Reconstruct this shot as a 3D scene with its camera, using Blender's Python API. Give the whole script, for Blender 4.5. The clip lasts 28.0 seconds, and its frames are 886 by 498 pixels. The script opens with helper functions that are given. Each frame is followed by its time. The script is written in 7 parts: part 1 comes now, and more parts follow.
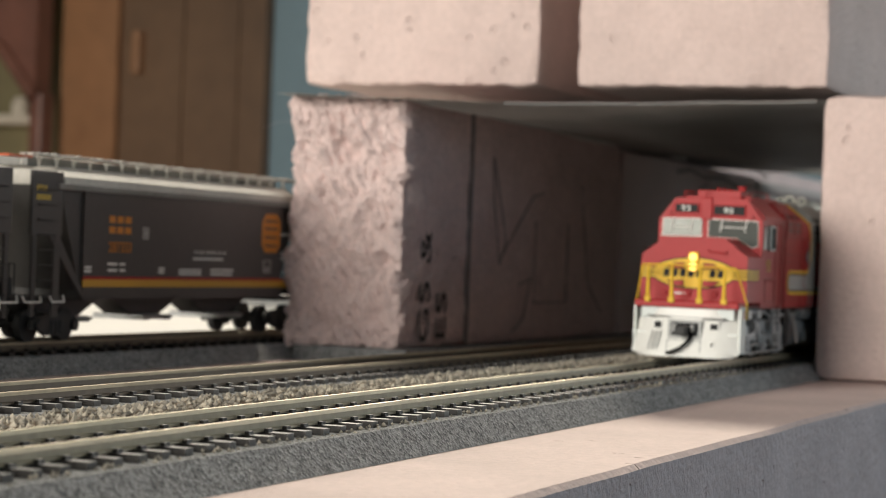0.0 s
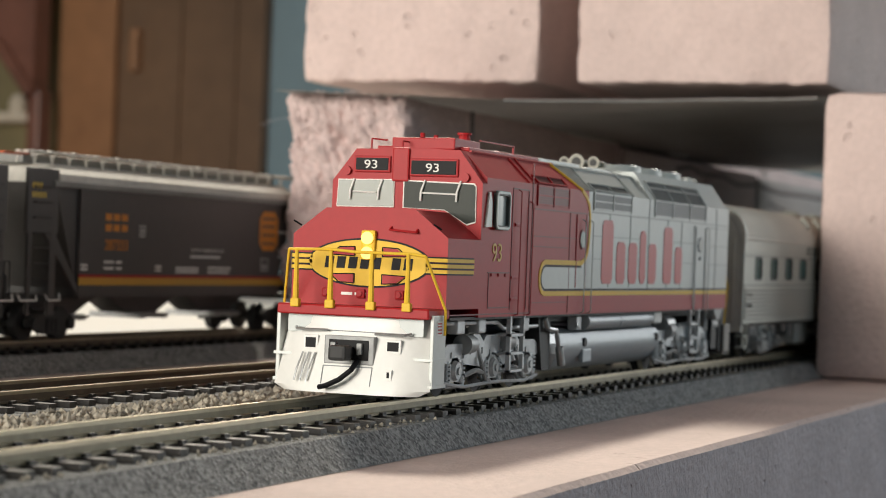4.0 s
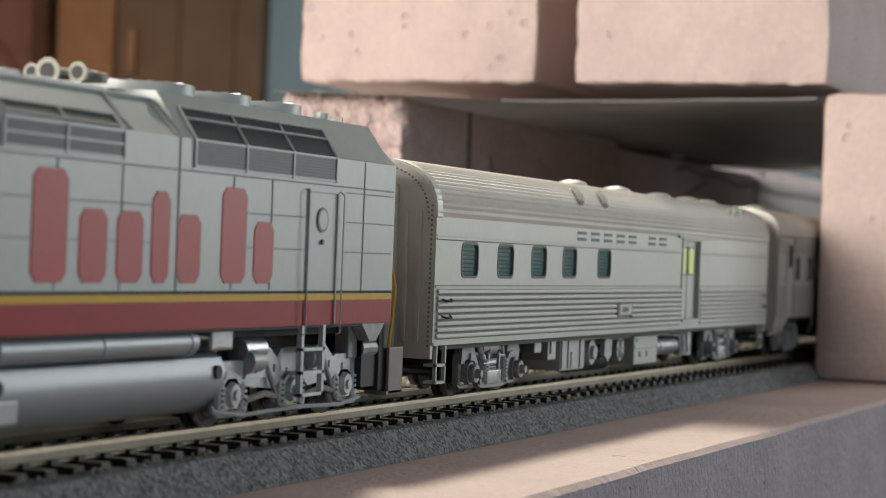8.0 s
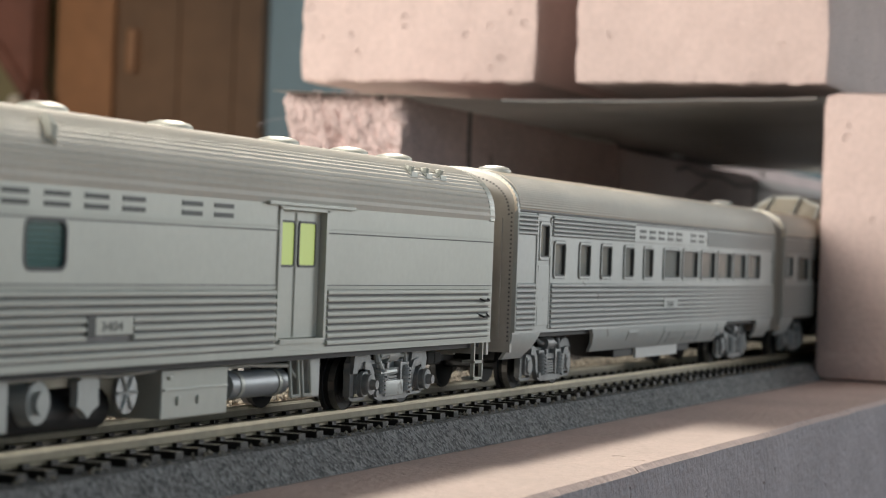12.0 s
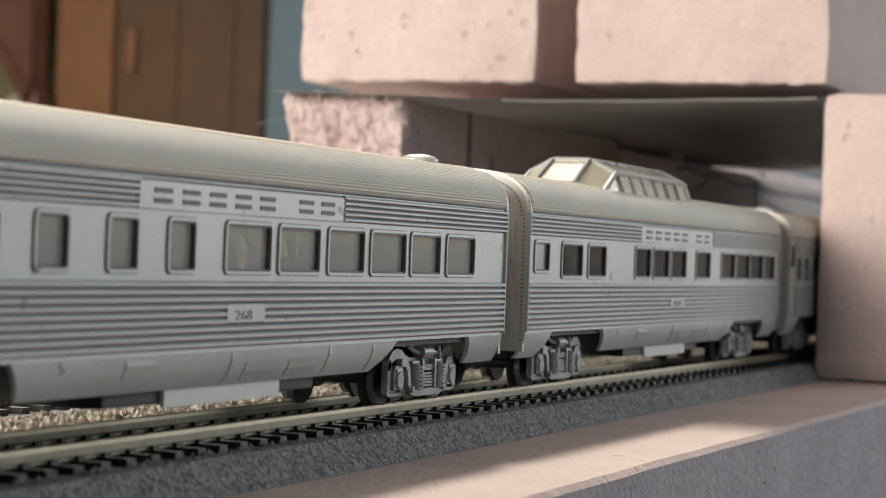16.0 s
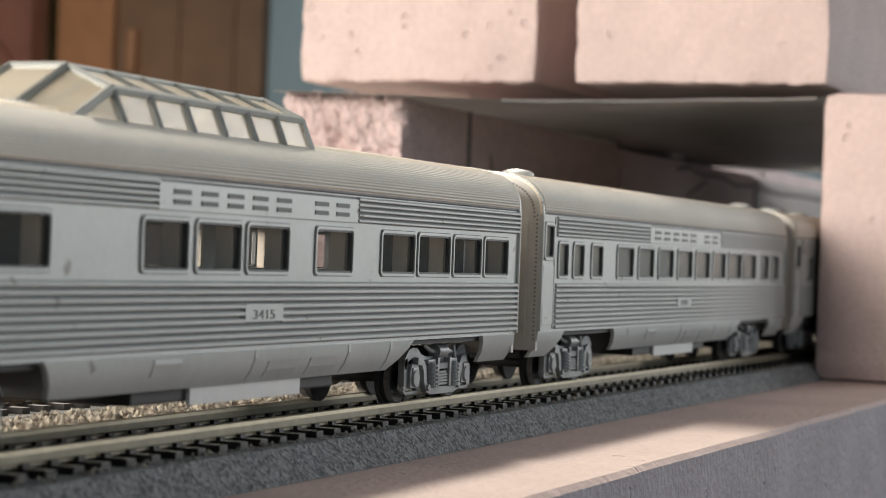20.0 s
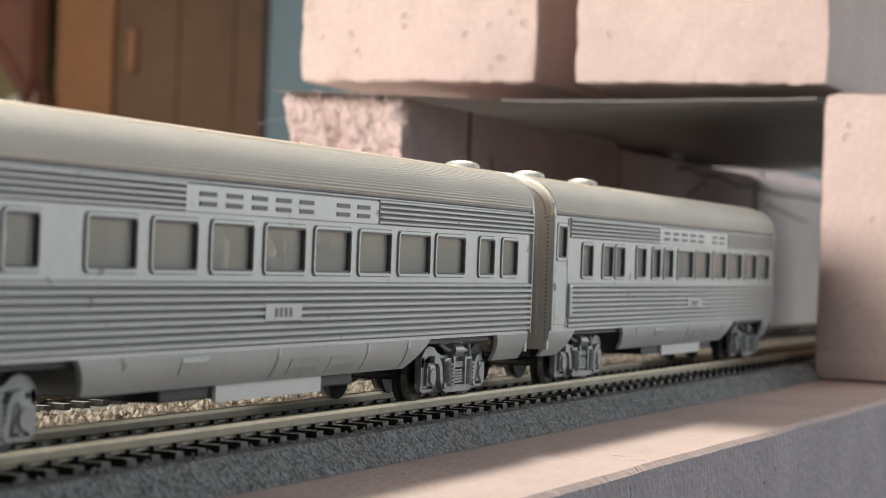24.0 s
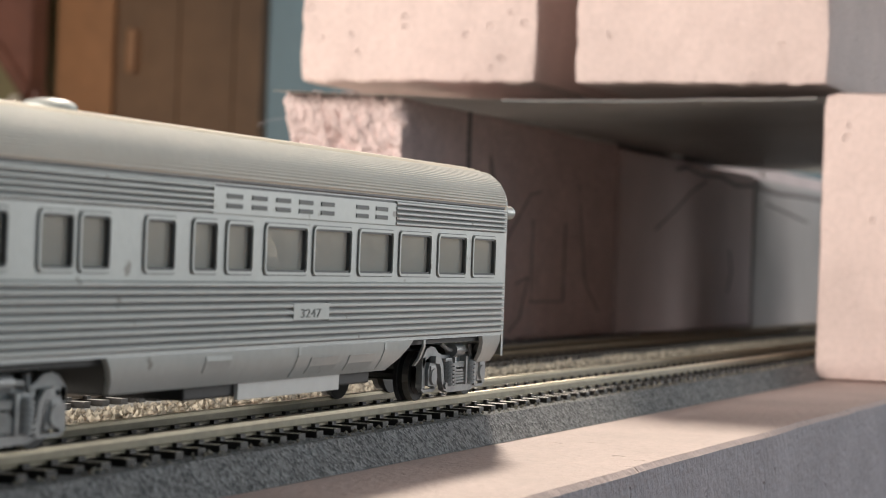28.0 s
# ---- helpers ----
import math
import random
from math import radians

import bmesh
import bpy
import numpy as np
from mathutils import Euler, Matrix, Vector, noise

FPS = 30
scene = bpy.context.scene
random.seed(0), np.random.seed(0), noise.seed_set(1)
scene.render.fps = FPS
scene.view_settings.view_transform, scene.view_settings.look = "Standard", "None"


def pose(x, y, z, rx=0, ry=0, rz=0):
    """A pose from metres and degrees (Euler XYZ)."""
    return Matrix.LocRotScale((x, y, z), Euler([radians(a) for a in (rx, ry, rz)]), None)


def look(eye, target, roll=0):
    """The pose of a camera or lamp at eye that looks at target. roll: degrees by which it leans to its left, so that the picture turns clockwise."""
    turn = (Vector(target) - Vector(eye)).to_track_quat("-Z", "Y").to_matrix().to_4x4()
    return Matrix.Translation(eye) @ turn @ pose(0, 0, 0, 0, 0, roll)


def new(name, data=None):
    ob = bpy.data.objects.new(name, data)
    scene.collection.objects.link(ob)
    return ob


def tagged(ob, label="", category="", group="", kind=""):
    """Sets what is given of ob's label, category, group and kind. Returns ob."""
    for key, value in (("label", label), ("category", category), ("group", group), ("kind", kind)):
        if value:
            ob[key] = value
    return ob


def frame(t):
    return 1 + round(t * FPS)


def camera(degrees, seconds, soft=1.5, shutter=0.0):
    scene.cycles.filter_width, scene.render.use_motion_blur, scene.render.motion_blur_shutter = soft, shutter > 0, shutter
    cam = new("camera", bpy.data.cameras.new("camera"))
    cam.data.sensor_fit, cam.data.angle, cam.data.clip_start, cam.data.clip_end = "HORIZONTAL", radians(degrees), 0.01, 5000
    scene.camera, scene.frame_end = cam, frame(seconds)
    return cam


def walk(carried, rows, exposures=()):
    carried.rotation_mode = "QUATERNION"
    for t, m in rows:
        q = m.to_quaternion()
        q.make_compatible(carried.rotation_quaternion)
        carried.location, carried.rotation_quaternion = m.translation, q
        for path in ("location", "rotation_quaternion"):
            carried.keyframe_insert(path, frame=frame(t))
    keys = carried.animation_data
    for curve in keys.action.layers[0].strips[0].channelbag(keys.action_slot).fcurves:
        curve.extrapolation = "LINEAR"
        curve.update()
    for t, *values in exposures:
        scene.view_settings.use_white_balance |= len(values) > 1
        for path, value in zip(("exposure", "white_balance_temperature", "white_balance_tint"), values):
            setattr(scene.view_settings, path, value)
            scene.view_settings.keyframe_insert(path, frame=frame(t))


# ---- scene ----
# A model railway at 1:87. x runs along the track into the tunnel, y away from the camera, z up; the rail tops lie at z = 0.
SPEED = 0.06622
NOSE = 0.310          # x of the front sill of the locomotive at 5.5 s
LINE = 0.01805        # y of the middle of the near track

cam = camera(23.25, 28.0, soft=1.0)
cam.data.dof.use_dof = True
cam.data.dof.focus_distance = 0.45
cam.data.dof.aperture_fstop = 37.0


def aim(back, yaw, pitch, roll=2.15):
    """The camera's pose: metres drawn back along its view, and degrees of turn to the right and upwards."""
    w = Vector((math.sin(radians(yaw)) * math.cos(radians(pitch)), math.cos(radians(yaw)) * math.cos(radians(pitch)), math.sin(radians(pitch))))
    eye = Vector((0.0, -0.1652, 0.0310)) - w * back
    return look(eye, eye + w, roll)


walk(cam, [(0.0, aim(0.0085, 68.225, 0.20)), (1.75, aim(0.0068, 68.235, 0.175)), (3.5, aim(0.005, 68.245, 0.145)), (5.5, aim(0, 68.33, 0.17)), (28.0, aim(0, 68.33, 0.17))],
     exposures=[(0.0, 0.12, 6500, 9.5), (3.5, 0.08, 6500, 10), (6.0, 0.02, 6500, 10), (7.0, 0.15, 6520, 11), (12.0, 0.21, 6530, 11.5), (17.0, 0.31, 6540, 12.5), (28.0, 0.39, 6560, 13)])

# ---- light ----
SUN_AZ, SUN_EL = radians(21.0), radians(38.0)
world = bpy.data.worlds.new("room_daylight")
scene.world = world
world.use_nodes = True
wn = world.node_tree.nodes
sky = wn.new("ShaderNodeTexSky")
sky.sky_type, sky.sun_disc = "NISHITA", False
sky.sun_elevation, sky.sun_rotation = SUN_EL, radians(90) - SUN_AZ
world.node_tree.links.new(sky.outputs[0], wn["Background"].inputs[0])
wn["Background"].inputs[1].default_value = 0.08
sun = new("sun", bpy.data.lights.new("sun", "SUN"))
sun.data.energy, sun.data.angle, sun.data.color = 2.5, radians(5.0), (1.0, 0.91, 0.76)
sun.matrix_world = look((math.cos(SUN_AZ) * math.cos(SUN_EL), math.sin(SUN_AZ) * math.cos(SUN_EL), math.sin(SUN_EL)), (0, 0, 0))
def window_lamp(name, eye, target, wide, high, watts, color):
    ob = new(name, bpy.data.lights.new(name, "AREA"))
    ob.data.shape, ob.data.size, ob.data.size_y = "RECTANGLE", wide, high
    ob.data.energy, ob.data.color = watts, color
    ob.matrix_world = look(eye, target)


# area lamps for daylight from unseen windows, behind the camera's left and east; the cooler south one is only added
# fill
window_lamp("window_light_west", (-1.98, 0.80, 0.50), (0.0, 0.40, 0.14), 1.30, 0.95, 76.0, (1.0, 0.94, 0.84))
window_lamp("fill_light_south", (0.40, -1.98, 0.55), (0.40, 0.0, 0.10), 2.5, 0.85, 1.6, (0.86, 0.95, 1.0))
window_lamp("window_light_east", (2.62, -1.20, 0.54), (0.5, -0.1, 0.1), 0.95, 0.9, 13.5, (0.95, 0.97, 0.96))


# ---- materials ----
def mat(name, color, rough=0.5, metal=0.0, grain=0.0, scale=300.0, bump=0.0, blotch=0.0, blotch_scale=30.0, coat=0.0, spec=0.5, chips=0.0):
    """A surface with fine grain and larger blotches in its colour, fine relief and sparse brown chips; scales are per metre."""
    m = bpy.data.materials.new(name)
    m.use_nodes = True
    nt = m.node_tree
    b = nt.nodes["Principled BSDF"]
    b.inputs["Roughness"].default_value, b.inputs["Metallic"].default_value = rough, metal
    b.inputs["Coat Weight"].default_value, b.inputs["Specular IOR Level"].default_value = coat, spec
    b.inputs["Base Color"].default_value = (*color, 1)
    tc = nt.nodes.new("ShaderNodeTexCoord")
    if grain or blotch or bump:
        fine = nt.nodes.new("ShaderNodeTexNoise")
        fine.inputs["Scale"].default_value, fine.inputs["Detail"].default_value, fine.inputs["Roughness"].default_value = scale, 4, 0.6
        nt.links.new(tc.outputs["Object"], fine.inputs["Vector"])
        big = nt.nodes.new("ShaderNodeTexNoise")
        big.inputs["Scale"].default_value, big.inputs["Detail"].default_value = blotch_scale, 3
        nt.links.new(tc.outputs["Object"], big.inputs["Vector"])
        last = None
        for tex, amount in ((fine, grain), (big, blotch)):
            mr = nt.nodes.new("ShaderNodeMapRange")
            mr.inputs["From Min"].default_value, mr.inputs["From Max"].default_value = 0.3, 0.7
            mr.inputs["To Min"].default_value, mr.inputs["To Max"].default_value = 1 - amount, 1 + amount
            nt.links.new(tex.outputs["Fac"], mr.inputs["Value"])
            if last is None:
                last = mr.outputs[0]
            else:
                mul = nt.nodes.new("ShaderNodeMath")
                mul.operation = "MULTIPLY"
                nt.links.new(last, mul.inputs[0]), nt.links.new(mr.outputs[0], mul.inputs[1])
                last = mul.outputs[0]
        vm = nt.nodes.new("ShaderNodeVectorMath")
        vm.operation = "SCALE"
        vm.inputs[0].default_value = color
        nt.links.new(last, vm.inputs["Scale"])
        nt.links.new(vm.outputs[0], b.inputs["Base Color"])
        if chips:
            spot = nt.nodes.new("ShaderNodeTexNoise")
            spot.inputs["Scale"].default_value, spot.inputs["Detail"].default_value = 190.0, 3
            nt.links.new(tc.outputs["Object"], spot.inputs["Vector"])
            edge = nt.nodes.new("ShaderNodeMapRange")
            edge.inputs["From Min"].default_value, edge.inputs["From Max"].default_value = 0.69, 0.73
            edge.inputs["To Max"].default_value = chips
            nt.links.new(spot.outputs["Fac"], edge.inputs["Value"])
            mix = nt.nodes.new("ShaderNodeMix")
            mix.data_type = "RGBA"
            nt.links.new(edge.outputs[0], mix.inputs[0]), nt.links.new(vm.outputs[0], mix.inputs[6])
            mix.inputs[7].default_value = (0.17, 0.145, 0.115, 1)
            nt.links.new(mix.outputs[2], b.inputs["Base Color"])
        if bump:
            bp = nt.nodes.new("ShaderNodeBump")
            bp.inputs["Strength"].default_value, bp.inputs["Distance"].default_value = bump, 1.0 / scale
            nt.links.new(fine.outputs["Fac"], bp.inputs["Height"])
            nt.links.new(bp.outputs[0], b.inputs["Normal"])
    return m


def glow(name, color, strength):
    m = bpy.data.materials.new(name)
    m.use_nodes = True
    b = m.node_tree.nodes["Principled BSDF"]
    b.inputs["Base Color"].default_value = (*color, 1)
    b.inputs["Emission Color"].default_value = (*color, 1)
    b.inputs["Emission Strength"].default_value = strength
    return m


def speckled(name, dark, light, scale, bump=0.6):
    """Grains of two tones, like crushed cork or ballast."""
    m = bpy.data.materials.new(name)
    m.use_nodes = True
    nt = m.node_tree
    b = nt.nodes["Principled BSDF"]
    b.inputs["Roughness"].default_value = 0.9
    tc = nt.nodes.new("ShaderNodeTexCoord")
    v = nt.nodes.new("ShaderNodeTexVoronoi")
    v.inputs["Scale"].default_value = scale
    n = nt.nodes.new("ShaderNodeTexNoise")
    n.inputs["Scale"].default_value, n.inputs["Detail"].default_value = scale * 0.12, 4
    r = nt.nodes.new("ShaderNodeValToRGB")
    r.color_ramp.elements[0].color, r.color_ramp.elements[1].color = (*dark, 1), (*light, 1)
    r.color_ramp.elements[0].position, r.color_ramp.elements[1].position = 0.15, 0.9
    mix = nt.nodes.new("ShaderNodeMix")
    mix.data_type = "FLOAT"
    mix.inputs[0].default_value = 0.35
    for t in (v, n):
        nt.links.new(tc.outputs["Object"], t.inputs["Vector"])
    sep = nt.nodes.new("ShaderNodeSeparateColor")
    nt.links.new(v.outputs["Color"], sep.inputs[0])
    nt.links.new(sep.outputs[0], mix.inputs[2]), nt.links.new(n.outputs["Fac"], mix.inputs[3])
    nt.links.new(mix.outputs[0], r.inputs[0]), nt.links.new(r.outputs[0], b.inputs["Base Color"])
    bp = nt.nodes.new("ShaderNodeBump")
    bp.inputs["Strength"].default_value, bp.inputs["Distance"].default_value = bump, 0.6 / scale
    nt.links.new(v.outputs["Distance"], bp.inputs["Height"]), nt.links.new(bp.outputs[0], b.inputs["Normal"])
    return m


def clear(name, color, alpha, rough=0.08, spec=0.5):
    """Thin clear plastic: partly see-through, with a gloss."""
    m = bpy.data.materials.new(name)
    m.use_nodes = True
    b = m.node_tree.nodes["Principled BSDF"]
    b.inputs["Base Color"].default_value = (*color, 1)
    b.inputs["Roughness"].default_value, b.inputs["Alpha"].default_value = rough, alpha
    b.inputs["Specular IOR Level"].default_value = spec
    return m


def pitted(m, density, size, depth, scale):
    """Adds small pits and dents to the relief of a foam surface, at uneven distances."""
    nt = m.node_tree
    b = nt.nodes["Principled BSDF"]
    old = b.inputs["Normal"].links[0].from_socket
    tc = nt.nodes.new("ShaderNodeTexCoord")
    warp = nt.nodes.new("ShaderNodeTexNoise")
    warp.inputs["Scale"].default_value, warp.inputs["Detail"].default_value = scale * 1.7, 3
    nt.links.new(tc.outputs["Object"], warp.inputs["Vector"])
    add = nt.nodes.new("ShaderNodeVectorMath")
    add.operation = "MULTIPLY_ADD"
    add.inputs[1].default_value = (0.6 / scale,) * 3
    nt.links.new(warp.outputs["Color"], add.inputs[0]), nt.links.new(tc.outputs["Object"], add.inputs[2])
    v = nt.nodes.new("ShaderNodeTexVoronoi")
    v.inputs["Scale"].default_value = scale
    nt.links.new(add.outputs[0], v.inputs["Vector"])
    pit = nt.nodes.new("ShaderNodeMapRange")
    pit.interpolation_type = "SMOOTHSTEP"
    pit.inputs["From Min"].default_value, pit.inputs["From Max"].default_value = size * 0.5, size
    nt.links.new(v.outputs["Distance"], pit.inputs["Value"])
    sep = nt.nodes.new("ShaderNodeSeparateColor")
    nt.links.new(v.outputs["Color"], sep.inputs[0])
    some = nt.nodes.new("ShaderNodeMath")
    some.operation = "GREATER_THAN"
    some.inputs[1].default_value = density
    nt.links.new(sep.outputs[0], some.inputs[0])
    flat = nt.nodes.new("ShaderNodeMath")
    flat.operation = "MAXIMUM"
    nt.links.new(pit.outputs[0], flat.inputs[0]), nt.links.new(some.outputs[0], flat.inputs[1])
    bp = nt.nodes.new("ShaderNodeBump")
    bp.inputs["Strength"].default_value, bp.inputs["Distance"].default_value = 1.0, depth
    nt.links.new(flat.outputs[0], bp.inputs["Height"]), nt.links.new(old, bp.inputs["Normal"]), nt.links.new(bp.outputs[0], b.inputs["Normal"])
    return m


FOAM = pitted(mat("pink_foam", (0.66, 0.52, 0.485), 0.75, grain=0.06, scale=420, bump=0.38, blotch=0.08, blotch_scale=30), 0.14, 0.24, 0.0008, 150)
FOAM_CUT = pitted(mat("torn_foam", (0.76, 0.60, 0.575), 0.85, grain=0.12, scale=520, bump=1.0, blotch=0.08, blotch_scale=60), 0.4, 0.36, 0.0006, 430)
FOAM_EDGE_SHADE = pitted(mat("cut_edge_painted_shade", (0.46, 0.43, 0.465), 0.8, grain=0.08, scale=420, bump=0.5, blotch=0.10, blotch_scale=40), 0.2, 0.22, 0.0006, 170)
FOAM_SKIN = mat("foam_skin", (0.68, 0.55, 0.53), 0.6, grain=0.03, scale=500, bump=0.05, blotch=0.08, blotch_scale=18)
INK = mat("black_print", (0.03, 0.028, 0.03), 0.6, grain=0.1, scale=800)
SHEET = mat("roof_sheet", (0.42, 0.42, 0.40), 0.32, grain=0.08, scale=120, blotch=0.15, blotch_scale=9)
CORK = speckled("grey_roadbed", (0.08, 0.084, 0.088), (0.40, 0.41, 0.41), 1700, 1.0)
TIE = mat("black_tie", (0.02, 0.017, 0.015), 0.42, grain=0.2, scale=900, bump=0.15, spec=0.5)
RAIL_BROWN = mat("brown_rail", (0.15, 0.115, 0.08), 0.55, 0.3, grain=0.15, scale=300)
RAIL = mat("nickel_rail", (0.62, 0.56, 0.42), 0.38, 0.75, grain=0.08, scale=260, blotch=0.10, blotch_scale=40)
RAIL_DULL = mat("dull_brown_rail_head", (0.42, 0.35, 0.24), 0.45, 0.4, grain=0.12, scale=260, blotch=0.15, blotch_scale=40)
RAIL_WEB = mat("weathered_rail", (0.37, 0.32, 0.22), 0.5, 0.1, grain=0.15, scale=300)
WOOD = mat("dark_wood", (0.15, 0.085, 0.046), 0.45, grain=0.12, scale=25, blotch=0.18, blotch_scale=4)
OAK = mat("warm_wood", (0.29, 0.14, 0.063), 0.45, grain=0.12, scale=30, blotch=0.15, blotch_scale=4)
BLUE = mat("blue_wall", (0.20, 0.29, 0.34), 0.8, grain=0.03, scale=80, blotch=0.06, blotch_scale=4)
CREAM = mat("cream_wall", (0.62, 0.55, 0.45), 0.85, grain=0.03, scale=80, blotch=0.05, blotch_scale=3)
CEIL = mat("dull_ceiling", (0.50, 0.46, 0.42), 0.85, grain=0.02, scale=60)
WHITE = mat("white_board", (0.85, 0.84, 0.80), 0.7, grain=0.02, scale=100)
# sunlight on the roofs is put into these paler, warmer silvers
ROOF_SUNLIT = mat("roof_silver_sunlit", (0.88, 0.80, 0.66), 0.55, 0.25, grain=0.03, scale=600, blotch=0.06, blotch_scale=40)
ROOF_LIT_SILVER = mat("roof_silver_lit", (0.68, 0.645, 0.57), 0.6, 0.1, grain=0.03, scale=600, blotch=0.05, blotch_scale=40)
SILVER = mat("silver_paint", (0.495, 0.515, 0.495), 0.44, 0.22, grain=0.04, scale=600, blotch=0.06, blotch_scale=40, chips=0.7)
SILVER_WARM = mat("stainless_paint", (0.51, 0.525, 0.475), 0.45, 0.22, grain=0.03, scale=600, blotch=0.04, blotch_scale=40)
SILVER_DARK = mat("dull_silver", (0.42, 0.43, 0.43), 0.36, 0.75, grain=0.08, scale=500, bump=0.05)
TREAD = mat("worn_wheel_steel", (0.26, 0.25, 0.24), 0.4, 0.8, grain=0.1, scale=400)
STEEL = mat("bright_steel", (0.60, 0.58, 0.54), 0.3, 0.9, grain=0.05, scale=400)
GREY = mat("light_grey_paint", (0.42, 0.45, 0.44), 0.42, 0.15, grain=0.03, scale=500, blotch=0.05, blotch_scale=50)
RED = mat("red_paint", (0.36, 0.014, 0.017), 0.46, grain=0.05, scale=500, blotch=0.06, blotch_scale=40, spec=0.26)
YELLOW = mat("yellow_paint", (0.74, 0.47, 0.04), 0.5, grain=0.04, scale=500, spec=0.25)
BLACK = mat("black_paint", (0.008, 0.008, 0.009), 0.5, grain=0.1, scale=400, spec=0.15)
SOOT = mat("black_plastic", (0.02, 0.02, 0.02), 0.6, grain=0.15, scale=400)
PILOT = mat("white_pilot", (0.76, 0.755, 0.72), 0.4, grain=0.03, scale=400)
CARBODY = mat("charcoal_paint", (0.054, 0.05, 0.048), 0.42, grain=0.08, scale=400, blotch=0.12, blotch_scale=25)
ORANGE = mat("orange_print", (0.62, 0.22, 0.02), 0.5, grain=0.05, scale=500)
PALE = mat("white_print", (0.75, 0.74, 0.70), 0.5)
DARKLETTER = mat("dark_print", (0.05, 0.055, 0.05), 0.5)
MIDLETTER = mat("grey_print", (0.17, 0.18, 0.17), 0.5)
TEAL = clear("teal_glazing", (0.08, 0.20, 0.19), 0.4, 0.15, 0.25)
GLASS = clear("clear_glazing", (0.62, 0.61, 0.56), 0.50, 0.08)
TRUCK = mat("dark_truck_grey", (0.305, 0.31, 0.305), 0.45, 0.2, grain=0.12, scale=500, bump=0.08, blotch=0.2, blotch_scale=120)
ENDBROWN = mat("brown_grey_step", (0.20, 0.18, 0.16), 0.5, 0.1, grain=0.1, scale=400)
ENDPAINT = mat("beige_end_paint", (0.55, 0.53, 0.49), 0.42, 0.2, grain=0.05, scale=400, blotch=0.12, blotch_scale=50)
HORN = mat("dull_horn_metal", (0.30, 0.29, 0.25), 0.6, 0.2, grain=0.08, scale=500)
GRIME_SHADE = mat("groove_grime_and_shade", (0.18, 0.178, 0.178), 0.6, 0.1, grain=0.15, scale=300, blotch=0.25, blotch_scale=50)
GLASS_THIN = clear("thin_glazing", (0.40, 0.42, 0.40), 0.08, 0.05)
JAMB = mat("jamb_lit_cream", (0.66, 0.58, 0.48), 0.6, grain=0.04, scale=400)
SEAMGREY = mat("dark_grey_seam", (0.25, 0.265, 0.27), 0.6, grain=0.1, scale=500)
TANK = mat("satin_tank", (0.36, 0.385, 0.40), 0.45, 0.35, grain=0.04, scale=400)
AMBER = glow("lamp_amber", (1.0, 0.62, 0.12), 1.5)
GREENLIT = glow("lit_door_glass", (0.50, 0.62, 0.18), 0.35)
SEATING = mat("cream_interior", (0.62, 0.50, 0.36), 0.6, grain=0.05, scale=400)


# ---- mesh helpers (millimetres) ----
def box(bm, x0, x1, y0, y1, z0, z1, bevel=0.0, lean=None):
    vs = [bm.verts.new((x, y, z)) for x in (x0, x1) for y in (y0, y1) for z in (z0, z1)]
    fs = [bm.faces.new([vs[i] for i in f]) for f in ((0, 1, 3, 2), (4, 6, 7, 5), (0, 4, 5, 1), (2, 3, 7, 6), (0, 2, 6, 4), (1, 5, 7, 3))]
    if bevel:
        bmesh.ops.bevel(bm, geom=list({e for f in fs for e in f.edges}), offset=bevel, segments=2, affect="EDGES", profile=0.6)
    return vs


def tube(bm, p, q, r, n=8, r2=None, cap=True):
    """A round bar from p to q."""
    p, q = Vector(p), Vector(q)
    d = (q - p).normalized()
    u = d.orthogonal().normalized()
    w = d.cross(u)
    r2 = r if r2 is None else r2
    rings = []
    for c, rr in ((p, r), (q, r2)):
        rings.append([bm.verts.new(c + rr * (math.cos(a) * u + math.sin(a) * w)) for a in [2 * math.pi * i / n for i in range(n)]])
    for i in range(n):
        bm.faces.new((rings[0][i], rings[0][(i + 1) % n], rings[1][(i + 1) % n], rings[1][i]))
    if cap:
        bm.faces.new(rings[0][::-1]), bm.faces.new(rings[1])


def wire(bm, pts, r, n=6):
    for a, b in zip(pts, pts[1:]):
        tube(bm, a, b, r, n)


def prism(bm, profile, axis, a, b):
    """A closed profile of (u, v) pairs, drawn out along an axis: x takes (y, z), y takes (x, z), z takes (x, y)."""
    def at(u, v, w):
        return (w, u, v) if axis == "x" else (u, w, v) if axis == "y" else (u, v, w)
    ra = [bm.verts.new(at(u, v, a)) for u, v in profile]
    rb = [bm.verts.new(at(u, v, b)) for u, v in profile]
    n = len(profile)
    for i in range(n):
        bm.faces.new((ra[i], ra[(i + 1) % n], rb[(i + 1) % n], rb[i]))
    bm.faces.new(ra[::-1]), bm.faces.new(rb)


def finish(bm, name, material, smooth=False):
    bmesh.ops.scale(bm, vec=(0.001, 0.001, 0.001), verts=bm.verts)
    bmesh.ops.recalc_face_normals(bm, faces=bm.faces)
    me = bpy.data.meshes.new(name)
    bm.to_mesh(me)
    bm.free()
    if material:
        me.materials.append(material)
    if smooth:
        for p in me.polygons:
            p.use_smooth = True
        me.set_sharp_from_angle(angle=radians(35))
    return me


def part(name, bm, material, parent, label="", smooth=False, at=None):
    """Links a bmesh, in millimetres, as one mesh under a thing or a part."""
    ob = new(name, finish(bm, name, material, smooth))
    ob.parent = parent
    if at is not None:
        ob.matrix_basis = at
    if label:
        tagged(ob, label)
    return ob


